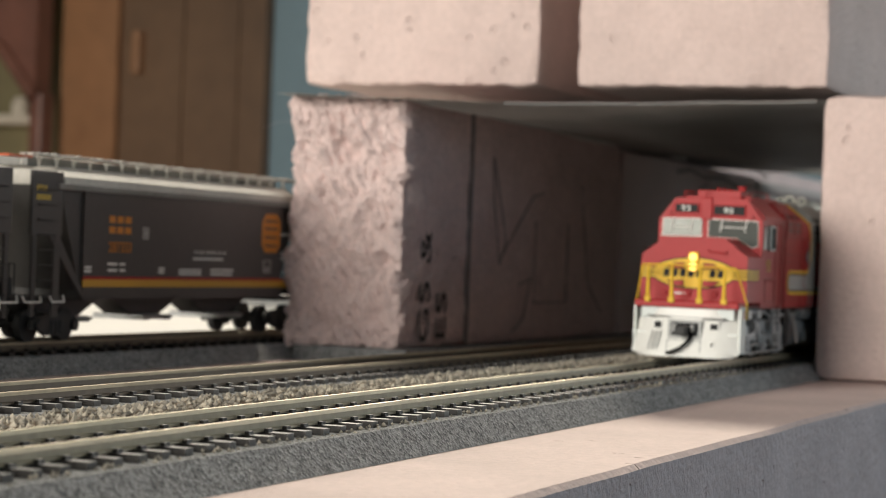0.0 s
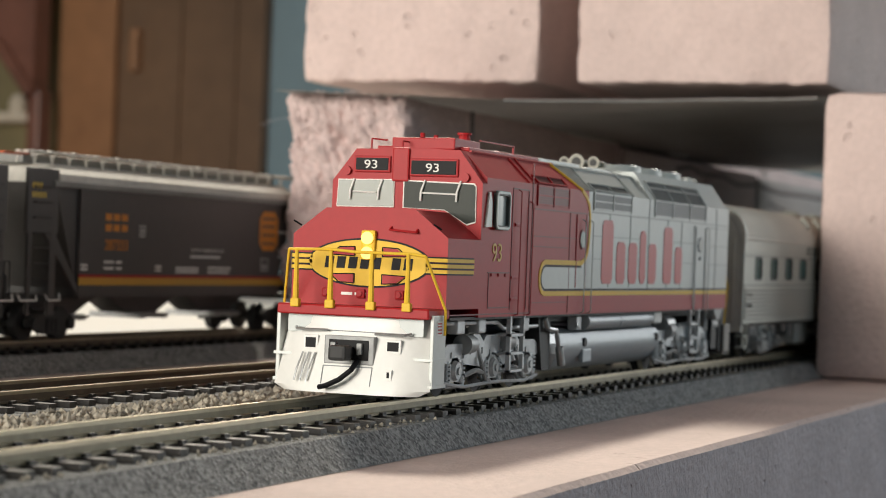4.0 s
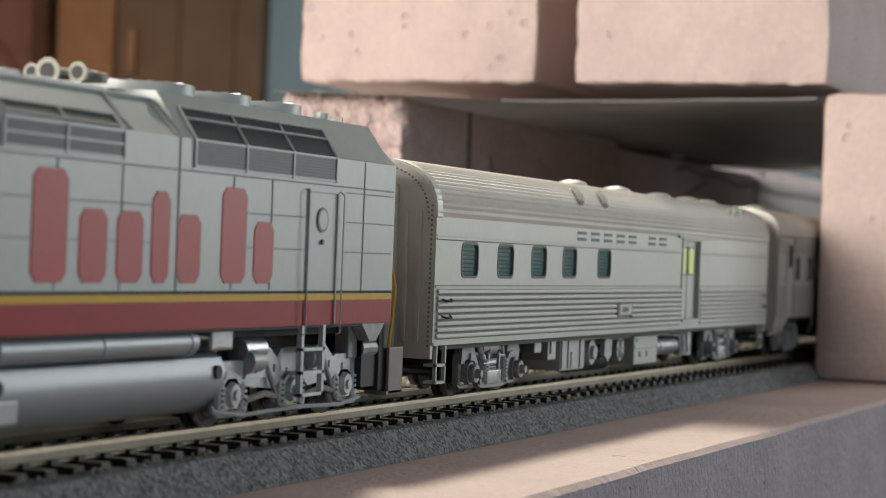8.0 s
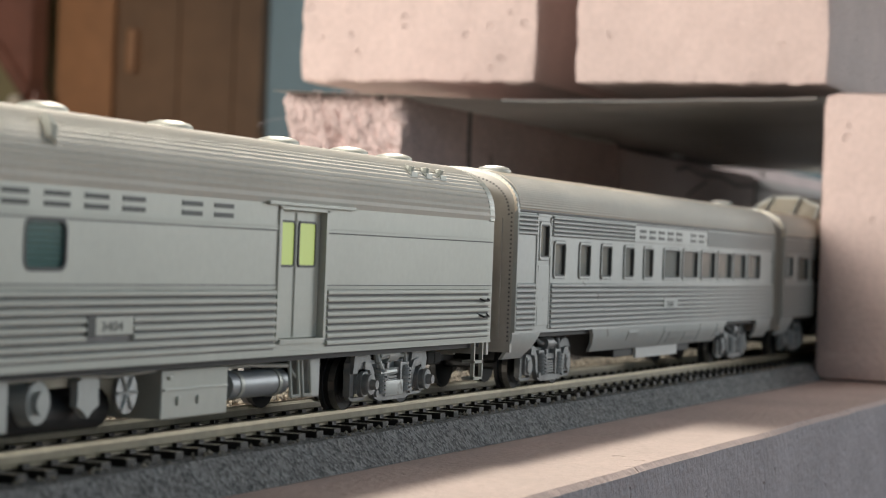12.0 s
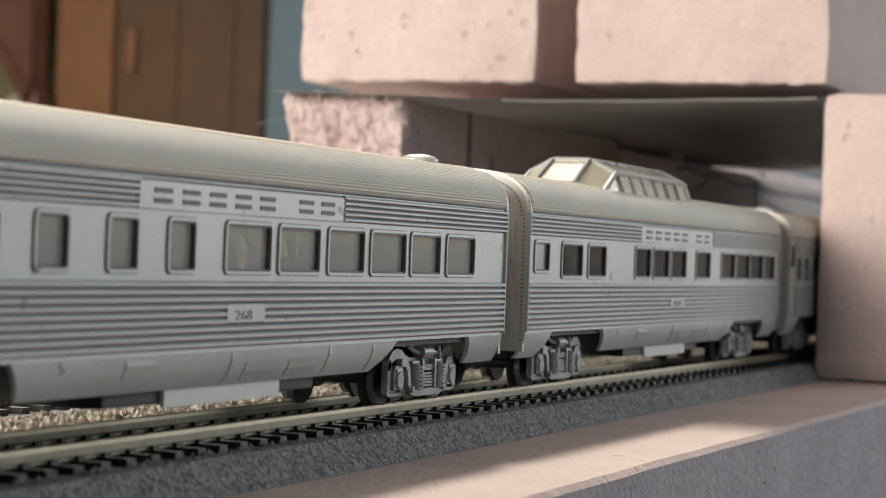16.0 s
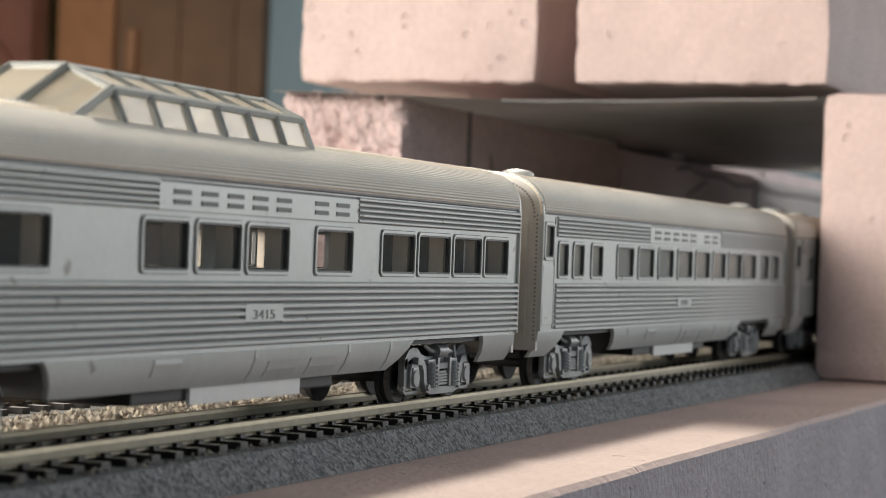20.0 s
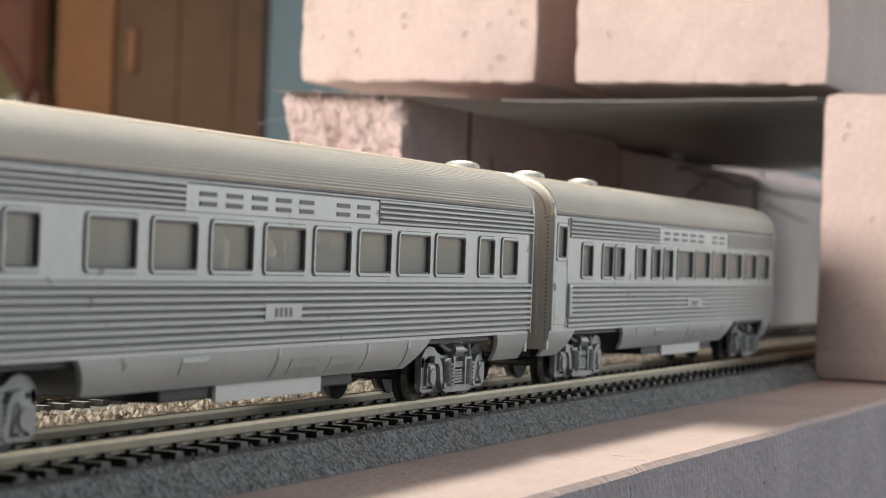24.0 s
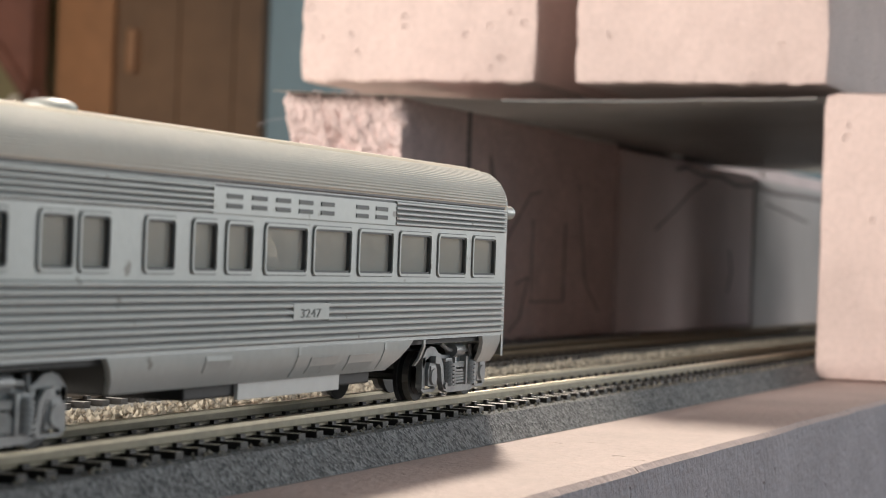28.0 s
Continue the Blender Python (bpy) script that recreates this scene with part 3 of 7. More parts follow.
def bars_for_name(parent, x0, x1, z0, z1, s, material, counts=(5, 2), thick=0.12, y=18.2, fill=0.62):
    """A railway name drawn as plain bars: for each letter a flat bar above and one below, with a gap between two words."""
    pitch = (x1 - x0) / (sum(counts) + 0.7)
    x = x0
    ya, yb = sorted((s * (y - 0.1), s * (y + thick)))
    h = z1 - z0
    for w in counts:
        for k in range(w):
            bm = bmesh.new()
            a, b = x + pitch * (0.48 - fill / 2), x + pitch * (0.48 + fill / 2)
            box(bm, a, b, ya, yb, z1 - h * 0.33, z1)
            box(bm, a, b, ya, yb, z0, z0 + h * 0.33)
            part("name_bar", bm, material, parent)
            x += pitch
        x += pitch * 0.7


def end_wall(parent, x, s, zs, zt, paint, posts=True):
    """A flat car end with a riveted rim, a door, a diaphragm plate and collision posts; s is -1 at the front."""
    bm = bmesh.new()
    prof = [(-17.6, 9.5)] + roof_line(zs, zt - 0.3, 20, 0, 17.6) + [(17.6, 9.5)]
    prism(bm, prof, "x", *sorted((x + s * 0.12, x - s * 1.2)))
    e = part("end_wall", bm, paint, parent, "brownish silver car end with rivets")
    bm = bmesh.new()
    xa, xb = sorted((x + s * 0.0, x + s * 1.1))
    for a, b, c, d in ((-9.5, -6.2, 9, 42), (6.2, 9.5, 9, 42), (-9.5, 9.5, 42, 45.5)):
        bm = bmesh.new()
        box(bm, xa, xb, a, b, c, d, 0.3)
        part("diaphragm_plate", bm, ENDPAINT, e)
    bm = bmesh.new()
    box(bm, *sorted((x, x + s * 0.32)), -6, 6, 11, 41.5, 0.1)
    box(bm, *sorted((x, x + s * 0.5)), -2.6, 2.6, 27, 36, 0.1)
    part("end_door", bm, ENDPAINT, e)
    for y in (-14.5, -11.5, 11.5, 14.5):
        bm = bmesh.new()
        box(bm, *sorted((x, x + s * 0.6)), y - 0.4, y + 0.4, 13, 40, 0.1)
        part("collision_post", bm, paint, e)
    if posts:
        bm = bmesh.new()
        for i in range(40):
            a = math.pi * (i + 0.5) / 40
            c = math.cos(a)
            y, z = -16.3 * math.copysign(abs(c) ** 0.72, c), zs - 1.4 + (zt - zs) * math.sin(a) ** 0.8
            box(bm, *sorted((x, x + s * 0.27)), y - 0.2, y + 0.2, z - 0.2, z + 0.2)
        for k in range(30):
            for y in (-17.0, 17.0):
                box(bm, *sorted((x, x + s * 0.27)), y - 0.2, y + 0.2, 12 + k * 1.0, 12.4 + k * 1.0)
        part("rivets", bm, GRIME_SHADE, e, "dark rivets round the car end")


def coupler(parent, x, s):
    bm = bmesh.new()
    box(bm, *sorted((x - s * 6, x + s * 5)), -1.2, 1.2, 6.8, 9.2, 0.3)
    box(bm, *sorted((x + s * 3, x + s * 7)), -2.2, 1.6, 6.2, 9.8, 0.5)
    part("coupler", bm, SOOT, parent)


def skirt_profile(s):
    return [(s * 18.0, 13.9), (s * 17.9, 12.2), (s * 17.1, 10.0), (s * 15.6, 7.8), (s * 14.8, 7.8), (s * 16.2, 10.0), (s * 17.0, 12.2), (s * 17.0, 13.9)]


def roof_vent(parent, x, z, r=5.0, h=2.6, material=SILVER, y=0.0):
    bm = bmesh.new()
    ring = []
    for rr, hh in ((r * 0.66, -1.2), (r * 0.66, 0.9), (r, 1.0), (r, 1.5), (r * 0.85, h * 0.8), (r * 0.5, h * 0.95), (r * 0.2, h)):
        ring.append([bm.verts.new((x + rr * math.cos(a), y + rr * 0.8 * math.sin(a), z + hh)) for a in [2 * math.pi * i / 20 for i in range(20)]])
    for p, q in zip(ring, ring[1:]):
        for i in range(20):
            bm.faces.new((p[i], p[(i + 1) % 20], q[(i + 1) % 20], q[i]))
    bm.faces.new(ring[-1]), bm.faces.new(ring[0][::-1])
    part("roof_vent", bm, material, parent, "", True)


def streamliner(name, label, offset, length, wins, sign, plate, number, doors=(), vents=(), rounded=False, dome=False, trucks=(38, 35), seats=True, dark_inside=False):
    """A fluted silver coach: smooth window band, flutes above and below, curved skirt, fluted roof."""
    t = thing(name, label, "passenger car", "silver passenger cars")
    L = length
    zs, zt = 41.6, 51.2
    body_end = L - (9 if rounded else 0)
    for s in (-1, 1):
        bm = bmesh.new()
        y0, y1 = sorted((s * 18.0, s * 16.8))
        wall = [(a, b, c, d) for a, b, c, d in wins]
        holes(bm, 0, body_end, 13.8, zs, wall + [(d[0] + 2.0, d[1] - 1.4, 31.2, 39.4) for d in doors], y0, y1)
        side = part("side_wall", bm, SILVER, t)
        gaps = [(d[0] - 0.6, d[1] + 0.6, 0, 60) for d in doors]
        pl = (plate[0], plate[1], 18.7, 21.3)
        sg = (sign[0], sign[1], 36.3, 41.0)
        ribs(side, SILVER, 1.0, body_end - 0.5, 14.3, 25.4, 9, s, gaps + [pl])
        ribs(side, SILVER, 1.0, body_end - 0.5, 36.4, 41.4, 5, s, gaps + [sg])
        bm = bmesh.new()
        ya, yb = sorted((s * 17.9, s * 18.38))
        box(bm, sign[0], sign[1], ya, yb, 36.5, 40.9, 0.05)
        nb = part("name_board", bm, SILVER, side, "smooth silver board with dark letter shapes")
        bars_for_name(nb, sign[0] + 3, sign[1] - 2.5, 37.5, 39.9, s, DARKLETTER, y=18.4)
        bm = bmesh.new()
        box(bm, plate[0], plate[1], *sorted((s * 17.9, s * 18.66)), 18.5, 21.5, 0.05)
        np_ = part("number_plate", bm, SILVER, side)
        at = mm(plate[0] + 2.6, -18.70, 18.95, 90, 0, 0) if s < 0 else mm(plate[1] - 2.6, 18.70, 19.2, 90, 0, 180)
        if number:
            words("number", number, 1.7, MIDLETTER, np_, at, 1.9)
        else:
            bm = bmesh.new()
            for k in range(4):
                a = plate[0] + 3.6 + k * 1.9
                box(bm, a, a + 1.2, *sorted((s * 18.5, s * 18.72)), 19.2, 20.8)
            part("number_bars", bm, MIDLETTER, np_)
        for a, b, c, d in wins:
            w = window(t, a, b, c, d, s, SILVER, BLANKPANE if dark_inside and b < 20 else GLASS_THIN if dark_inside else GLASS, 0.26)
            if dark_inside:
                # cream paints the light on the metal jamb and sill
                bm = bmesh.new()
                box(bm, b - 0.75, b + 0.1, *sorted((s * 13.6, s * 16.75)), c + 0.1, d - 0.1)
                box(bm, a, b - 0.8, *sorted((s * 13.6, s * 16.75)), c - 0.6, c + 0.3)
                part("jamb", bm, JAMB, w, "window jamb in a painted lit cream tone")
        for d0, d1 in doors:
            bm = bmesh.new()
            ya, yb = sorted((s * 17.95, s * 18.25))
            for a, b in ((d0, d0 + 1.0), (d1 - 0.6, d1)):
                box(bm, a, b, ya, yb, 14.6, 41.4)
            box(bm, d0, d1, ya, yb, 41.0, 41.6)
            box(bm, d0 + 1.4, d1 - 1.0, ya, yb - 0.12, 15.4, 29.6, 0.1)
            box(bm, d0 + 1.1, d0 + 1.5, ya, yb + (0.5 if s > 0 else 0), 20, 28)
            dr = part("side_door", bm, SILVER, t)
            if rounded:
                bm = bmesh.new()
                tube(bm, (d0 + 0.6, s * 18.1, 24.4), (d0 + 0.6, s * 18.45, 24.4), 0.9, 14)
                part("round_badge", bm, BADGEBLUE, dr, "small round blue badge")
                bm = bmesh.new()
                box(bm, d1 + 0.2, d1 + 2.6, *sorted((s * 17.9, s * 18.9)), 17.0, 25.0, 0.5)
                part("door_lever_plate", bm, SILVER, dr)
            window(t, d0 + 2.0, d1 - 1.4, 31.2, 39.4, s, SILVER, GLASS, 0.4)
        # curved skirts: short at both ends, long between the trucks
        bm = bmesh.new()
        for a, b, cl, cr in ((0.2, 20, 0, 7), (60, L - 60, 5, 9), (L - 21, body_end - 0.5, 3, 0)):
            if b - a < 4:
                continue
            prof = skirt_profile(s)
            va = [bm.verts.new((a + (cl * (13.9 - z) / 6.0), y, z)) for y, z in prof]
            vb = [bm.verts.new((b - (cr * (13.9 - z) / 6.0), y, z)) for y, z in prof]
            n = len(prof)
            for i in range(n):
                bm.faces.new((va[i], va[(i + 1) % n], vb[(i + 1) % n], vb[i]))
            bm.faces.new(va), bm.faces.new(vb[::-1])
        sk = part("skirt", bm, SILVER, t, "smooth curved silver skirt", True)
        for a, b, c, d in ((92, 101, 10.2, 13.0), (127, 128, 8.2, 13.6), (133, 145, 8.6, 11.6), (150, 162, 8.6, 11.6), (166, 167, 8.2, 13.6), (186, 187, 8.2, 13.6)):
            def surf(z):
                return 15.6 + (z - 7.8) * 0.682 if z < 10 else 17.1 + (z - 10) * 0.364 if z < 12.2 else 17.9
            zz = [c] + [z for z in (10.0, 12.2) if c < z < d] + [d]
            bm = bmesh.new()
            prism(bm, [(s * (surf(z) + 0.16), z) for z in zz] + [(s * (surf(z) - 0.3), z) for z in zz[::-1]], "x", a, b)
            part("access_panel", bm, SILVER, sk)
        bm = bmesh.new()
        box(bm, 0.2, body_end - 0.4, *sorted((s * 17.0, s * 18.05)), 13.72, 14.0)
        part("sill_line", bm, SILVER_DARK, side)
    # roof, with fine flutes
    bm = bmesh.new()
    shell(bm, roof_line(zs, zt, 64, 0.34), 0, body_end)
    roof = part("roof", bm, ROOF_SUNLIT, t, "fluted silver roof")
    line = roof_line(zs, zt, 64, 0)
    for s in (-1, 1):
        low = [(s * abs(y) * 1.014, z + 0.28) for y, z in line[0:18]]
        # same dark sheet under the roof flutes, groove shade included in its colour
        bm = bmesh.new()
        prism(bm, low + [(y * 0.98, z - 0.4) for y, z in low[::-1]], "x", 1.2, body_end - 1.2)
        part("groove", bm, GRIME_SHADE, roof, "dark grooves low on the roof, grime and shade in the colour")
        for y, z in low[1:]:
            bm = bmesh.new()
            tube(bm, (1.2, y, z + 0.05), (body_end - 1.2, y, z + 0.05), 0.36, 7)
            part("roof_flute", bm, ROOF_LIT_SILVER, roof)
    for a, b in ((0.05, 1.3), (body_end - 1.3, body_end - 0.05))[:1 if rounded else 2]:
        bm = bmesh.new()
        shell(bm, roof_line(zs - 0.2, zt + 0.40, 40, 0, 18.45), a, b)
        part("roof_rim", bm, SILVER, t)
        for s in (-1, 1):
            bm = bmesh.new()
            box(bm, a if a < 5 else b - 0.7, a + 0.7 if a < 5 else b, *sorted((s * 17.6, s * 18.62)), 14.0, zs, 0.2)
            part("corner_strip", bm, SILVER, t)
    bm = bmesh.new()
    box(bm, 1, body_end - 1, -16.7, 16.7, 12.6, 14.2)
    box(bm, 92, 168, -14.0, 14.0, 5.4, 12.6, 0.4)
    part("floor", bm, SOOT, t)
    for s in (-1, 1):
        bm = bmesh.new()
        box(bm, 110, 152, *sorted((s * 14.0, s * 14.8)), 4.8, 8.2, 0.1)
        part("equipment_box", bm, PILOT, t, "plain pale equipment box")
    if seats:
        for k, (a, b, c, d) in enumerate(wins):
            for s in (-1, 1):
                bm = bmesh.new()
                box(bm, (a + b) / 2 - 2.6, (a + b) / 2 + 2.0, *sorted((s * 7, s * 15.2)), 14.2, 19.5, 0.6)
                box(bm, (a + b) / 2 + 1.0, (a + b) / 2 + 3.0, *sorted((s * 7, s * 15.2)), 19.0, 29.5 + (k % 3) * 0.6, 0.7)
                part("seat", bm, SEATING, t)
    if seats:
        for a, b, c, d in wins:
            m, h = (a + b) / 2, (b - a) / 2
            for s in (-1, 1):
                for e in (-1, 1):
                    bm = bmesh.new()
                    edge = [(c, 0.30), (c + 2.2, 0.62), (c + 3.6, 0.78), (c + 5.4, 0.55), (d, 0.12)]
                    ring_ = [(m + e * (h + 0.6), c - 0.4)] + [(m + e * h * f, z) for z, f in edge] + [(m + e * (h + 0.6), d + 0.4)]
                    prism(bm, ring_, "y", *sorted((s * 15.9, s * 16.2)))
                    part("curtain", bm, CURTAIN, t)
    if dark_inside:
        # black sheets added to darken the view through the windows
        bm = bmesh.new()
        for a in (62, 228.0):
            box(bm, a, a + 0.8, -16.5, 16.5, 14.2, 44)
        part("dark_screen", bm, SOOT, t)
    end_wall(t, 0, -1, zs, zt, ENDPAINT)
    if rounded:
        bm = bmesh.new()
        n = 14
        rings = []
        for k in range(n + 1):
            a = (math.pi / 2) * k / n
            grow, shrink = 9 * math.sin(a), 1 - 0.62 * (1 - math.cos(a))
            prof = [(-18, 9.0), (-18, 25.0)] + roof_line(zs, zt, 26, 0) + [(18, 25.0), (18, 9.0)]
            down = 5.5 * (1 - math.cos(a)) ** 1.2
            rings.append([bm.verts.new((body_end + grow, y * shrink, z - down * max(0.0, (z - 25) / 26))) for y, z in prof])
        for p, q in zip(rings, rings[1:]):
            for i in range(len(p) - 1):
                bm.faces.new((p[i], p[i + 1], q[i + 1], q[i]))
        bm.faces.new(rings[-1])
        tail = part("round_end", bm, SILVER, t, "rounded silver tail of the car", True)
        for s in (-1, 1):
            bm = bmesh.new()
            box(bm, L - 4.6, L - 3.0, *sorted((s * 12.5, s * 15.6)), 40.6, 41.6, 0.1)
            tube(bm, (L - 4.4, s * 15.4, 41.2), (L + 0.4, s * 15.4, 41.2), 1.5, 14)
            part("marker_lamp", bm, SILVER, tail, "small silver marker lamp", True)
    else:
        end_wall(t, L, 1, zs, zt, ENDPAINT)
        coupler(t, L, 1)
    coupler(t, 0, -1)
    for x in vents:
        roof_vent(t, x, 50.3, y=-4.0)
    if dome:
        build_dome(t)
    passenger_truck(t, trucks[0], TRUCK)
    passenger_truck(t, L - trucks[1], TRUCK)
    vehicles.append((t, offset))
    return t


def build_dome(t):
    """The glass observation dome: sloped ends, framed side and roof panes."""
    base, sh, top = 47.2, 54.8, 58.1      # heights of the base, the shoulder and the roof
    wb, ws, wt = 14.3, 12.0, 5.1          # half widths there

    def quad_frame(name, corners, bar=0.9, glaze=True):
        c = [Vector(p) for p in corners]
        bm = bmesh.new()
        for i in range(len(c)):
            tube(bm, c[i], c[(i + 1) % len(c)], bar, 6)
        f = part(name, bm, SILVER, t)
        if glaze:
            bm = bmesh.new()
            vs = [bm.verts.new(p) for p in c]
            bm.faces.new(vs)
            bmesh.ops.solidify(bm, geom=list(bm.faces), thickness=0.25)
            part("pane", bm, DOMEGLASS, f).visible_shadow = False
    n = 6
    xs = [88 + (156 - 88) * k / n for k in range(n + 1)]
    for s in (-1, 1):
        for a, b in zip(xs, xs[1:]):
            quad_frame("dome_window", [(a, s * wb, base), (b, s * wb, base), (b - 2.0, s * ws, sh), (a - 2.0, s * ws, sh)], 0.8)
            quad_frame("dome_roof_window", [(a - 2.0, s * ws, sh), (b - 2.0, s * ws, sh), (b - 4.0, s * wt, top), (a - 4.0, s * wt, top)], 0.6)
        quad_frame("dome_window", [(73.5, s * 12.6, 49.1), (88, s * wb, base), (86, s * ws, sh)], 0.8)
        quad_frame("dome_front_window", [(70, s * 5.5, 51.2), (73.5, s * 12.6, 49.1), (86, s * ws, sh), (84, s * wt, top)], 0.75)
        quad_frame("dome_rear_window", [(162, s * 5.5, 51.0), (160, s * 13.4, base), (156, s * wb, base), (154, s * ws, sh), (152, s * wt, top)], 0.75)
    quad_frame("dome_front_window", [(70, -5.5, 51.2), (70, 5.5, 51.2), (84, wt, top), (84, -wt, top)], 0.75)
    quad_frame("dome_rear_window", [(162, -5.5, 51.0), (162, 5.5, 51.0), (152, wt, top), (152, -wt, top)], 0.75)
    bm = bmesh.new()
    box(bm, 83.5, 152.5, -5.2, 5.2, top - 0.4, top + 0.45, 0.2)
    part("dome_roof", bm, ROOF_LIT_SILVER, t)
    bm = bmesh.new()
    box(bm, 84, 160, -15, 15, 44.8, 47.0, 0.4)
    part("dome_base", bm, SILVER, t)


BLANKPANE = clear("blank_grey_pane", (0.34, 0.37, 0.355), 1.0, 0.3)
DOMEGLASS = clear("dome_glazing", (0.74, 0.69, 0.58), 0.62, 0.2)
H0, H1 = 26.8, 35.2
COACH_A = [(27.5, 36), (47, 56), (65, 74), (85, 94), (103.5, 112.5), (123, 140), (143, 160), (163.5, 180), (183, 200.5), (203, 219), (222.5, 239)]
DOME_W = [(24.7, 41), (45.5, 60.5), (86.5, 101.5), (104, 120), (122, 138.5), (149.5, 166), (179.5, 196.5), (198.2, 216), (217.8, 234.5), (236.2, 251.5)]
COACH_B = [(13, 20.5), (24.5, 33), (39, 48.5), (61, 76), (80.5, 95.5), (100, 115.5), (119.7, 136), (139.8, 156), (159.6, 175.3), (179, 195.7), (198.7, 215.6), (223.8, 233.6), (238.3, 248.8)]
OBS = [(23.3, 32.2), (40.2, 49.4), (51.2, 59.8), (70.3, 79.8), (85.7, 94), (97.5, 107), (111.8, 128.6), (131.4, 148), (151.5, 168), (171.4, 188), (192, 208), (212, 226)]


def high(pairs):
    return [(a, b, H0, H1) for a, b in pairs]


def baggage_car():
    """A baggage and dormitory car: few teal windows, a recessed loading door, hung equipment below."""
    t = thing("baggage_car", "pale silver baggage car with teal windows", "baggage car", "silver passenger cars")
    L, zs, zt = 299.0, 39.0, 51.0
    wins = [(15.2, 24.7, 26.7, 33.7), (37.5, 47.3, 26.7, 33.7), (60.2, 70.3, 26.8, 33.8), (83, 93.2, 26.9, 33.8), (111, 121.6, 27, 33.9)]
    d0, d1 = 192.0, 210.5
    for s in (-1, 1):
        y0, y1 = sorted((s * 18.0, s * 16.8))
        bm = bmesh.new()
        holes(bm, 0, L, 12.3, zs, wins + [(d0 - 0.4, d1 + 0.4, 15.0, 38.2)], y0, y1)
        side = part("side_wall", bm, SILVER_WARM, t)
        ribs(side, SILVER_WARM, 1.5, L - 2, 13.4, 24.0, 8, s, [(d0 - 1.5, d1 + 1.5, 0, 60), (127.5, 141.5, 17.0, 20.0)], deep=0.5)
        bm = bmesh.new()
        ya, yb = sorted((s * 17.95, s * 18.22))
        for z in (24.3, 34.4, 35.0):
            for a, b in ((0.5, d0 - 1.2), (d1 + 1.2, L - 0.5)):
                box(bm, a, b, ya, yb, z, z + 0.28)
        box(bm, 0.3, L - 0.3, ya, yb, 12.3, 12.9)
        part("belt_moulding", bm, SILVER_WARM, side)
        # dark strips drawn in as the shade under the belt mouldings
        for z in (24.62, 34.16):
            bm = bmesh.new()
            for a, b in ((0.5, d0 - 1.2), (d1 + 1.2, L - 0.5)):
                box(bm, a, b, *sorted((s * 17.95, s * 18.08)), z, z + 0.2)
            part("painted_shadow_line", bm, GRIME_SHADE, side)
        for k in range(4):
            bm = bmesh.new()
            x, z = (3, 21.5) if k == 0 else (3, 18) if k == 1 else (L - 9, 21.5) if k == 2 else (L - 9, 18)
            wire(bm, [(x, s * 18, z + 0.6), (x + 1.5, s * 19.2, z), (x + 4.5, s * 19.2, z), (x + 6, s * 18, z + 0.6)], 0.22)
            part("grab_iron", bm, SOOT, side)
        bars_for_name(side, 91.7, 176, 35.9, 38.2, s, DARKLETTER, y=18.02, thick=0.1)
        bm = bmesh.new()
        box(bm, 128, 141.2, *sorted((s * 17.9, s * 18.4)), 17.2, 19.9, 0.05)
        pl = part("number_plate", bm, SILVER_WARM, side)
        words("number", "3404", 1.5, MIDLETTER, pl, mm(131.6, -18.43, 17.8, 90, 0, 0) if s < 0 else mm(139.2, 18.43, 17.8, 90, 0, 180), 1.6)
        bm = bmesh.new()
        a = 127.6 if s < 0 else 139.8
        box(bm, a, a + 2.4, *sorted((s * 17.9, s * 18.55)), 17.1, 20.0, 0.05)
        part("plate_block", bm, DARKLETTER, pl, "small dark block beside the number")
        for a, b, c, d in wins:
            bm = bmesh.new()
            ring(bm, a + 0.15, b - 0.15, c + 0.15, d - 0.15, 0.55, 1.2, s * 17.2, s * 18.12)
            w = part("window", bm, GASKETDARK, t, "thin dark window gasket")
            bm = bmesh.new()
            box(bm, a, b, *sorted((s * 17.55, s * 17.75)), c, d)
            part("pane", bm, TEAL, w).visible_shadow = False
            bm = bmesh.new()
            for k in range(8):
                z = c + 0.3 + k * (d - c) / 8
                prism(bm, [(s * 17.35, z), (s * 17.45, z + 0.1), (s * 16.95, z + 0.62), (s * 16.85, z + 0.5)], "x", a + 0.1, b - 0.1)
            part("blind", bm, TEALBLIND, w, "teal slatted blind")
            bm = bmesh.new()
            box(bm, a - 0.5, b + 0.5, *sorted((s * 16.5, s * 16.75)), c - 0.5, d + 0.5)
            part("backing", bm, TEALDARK, w)
        # the recessed loading door
        bm = bmesh.new()
        box(bm, d0 + 0.2, d1 - 0.2, *sorted((s * 17.0, s * 16.2)), 15.3, 37.9)
        dr = part("loading_door", bm, SILVER_WARM, t, "recessed loading door with two lit windows")
        for a, b in ((d0 + 1.4, d0 + 7.2), (d0 + 9.2, d0 + 16.0)):
            bm = bmesh.new()
            box(bm, a, b, *sorted((s * 16.9, s * 17.12)), 28.2, 35.9)
            part("lit_pane", bm, GREENLIT, dr, "pane glowing yellow-green")
            bm = bmesh.new()
            ring(bm, a + 0.1, b - 0.1, 28.3, 35.8, 0.4, 0.5, s * 17.0, s * 17.32)
            part("pane_gasket", bm, GASKETDARK, dr)
        bm = bmesh.new()
        box(bm, d0 + 8.0, d0 + 8.3, *sorted((s * 17.1, s * 17.26)), 15.6, 37.6)
        box(bm, d0 + 0.6, d0 + 1.2, *sorted((s * 17.1, s * 17.6)), 20, 24, 0.1)
        part("door_handle", bm, SILVER_WARM, dr)
        bm = bmesh.new()
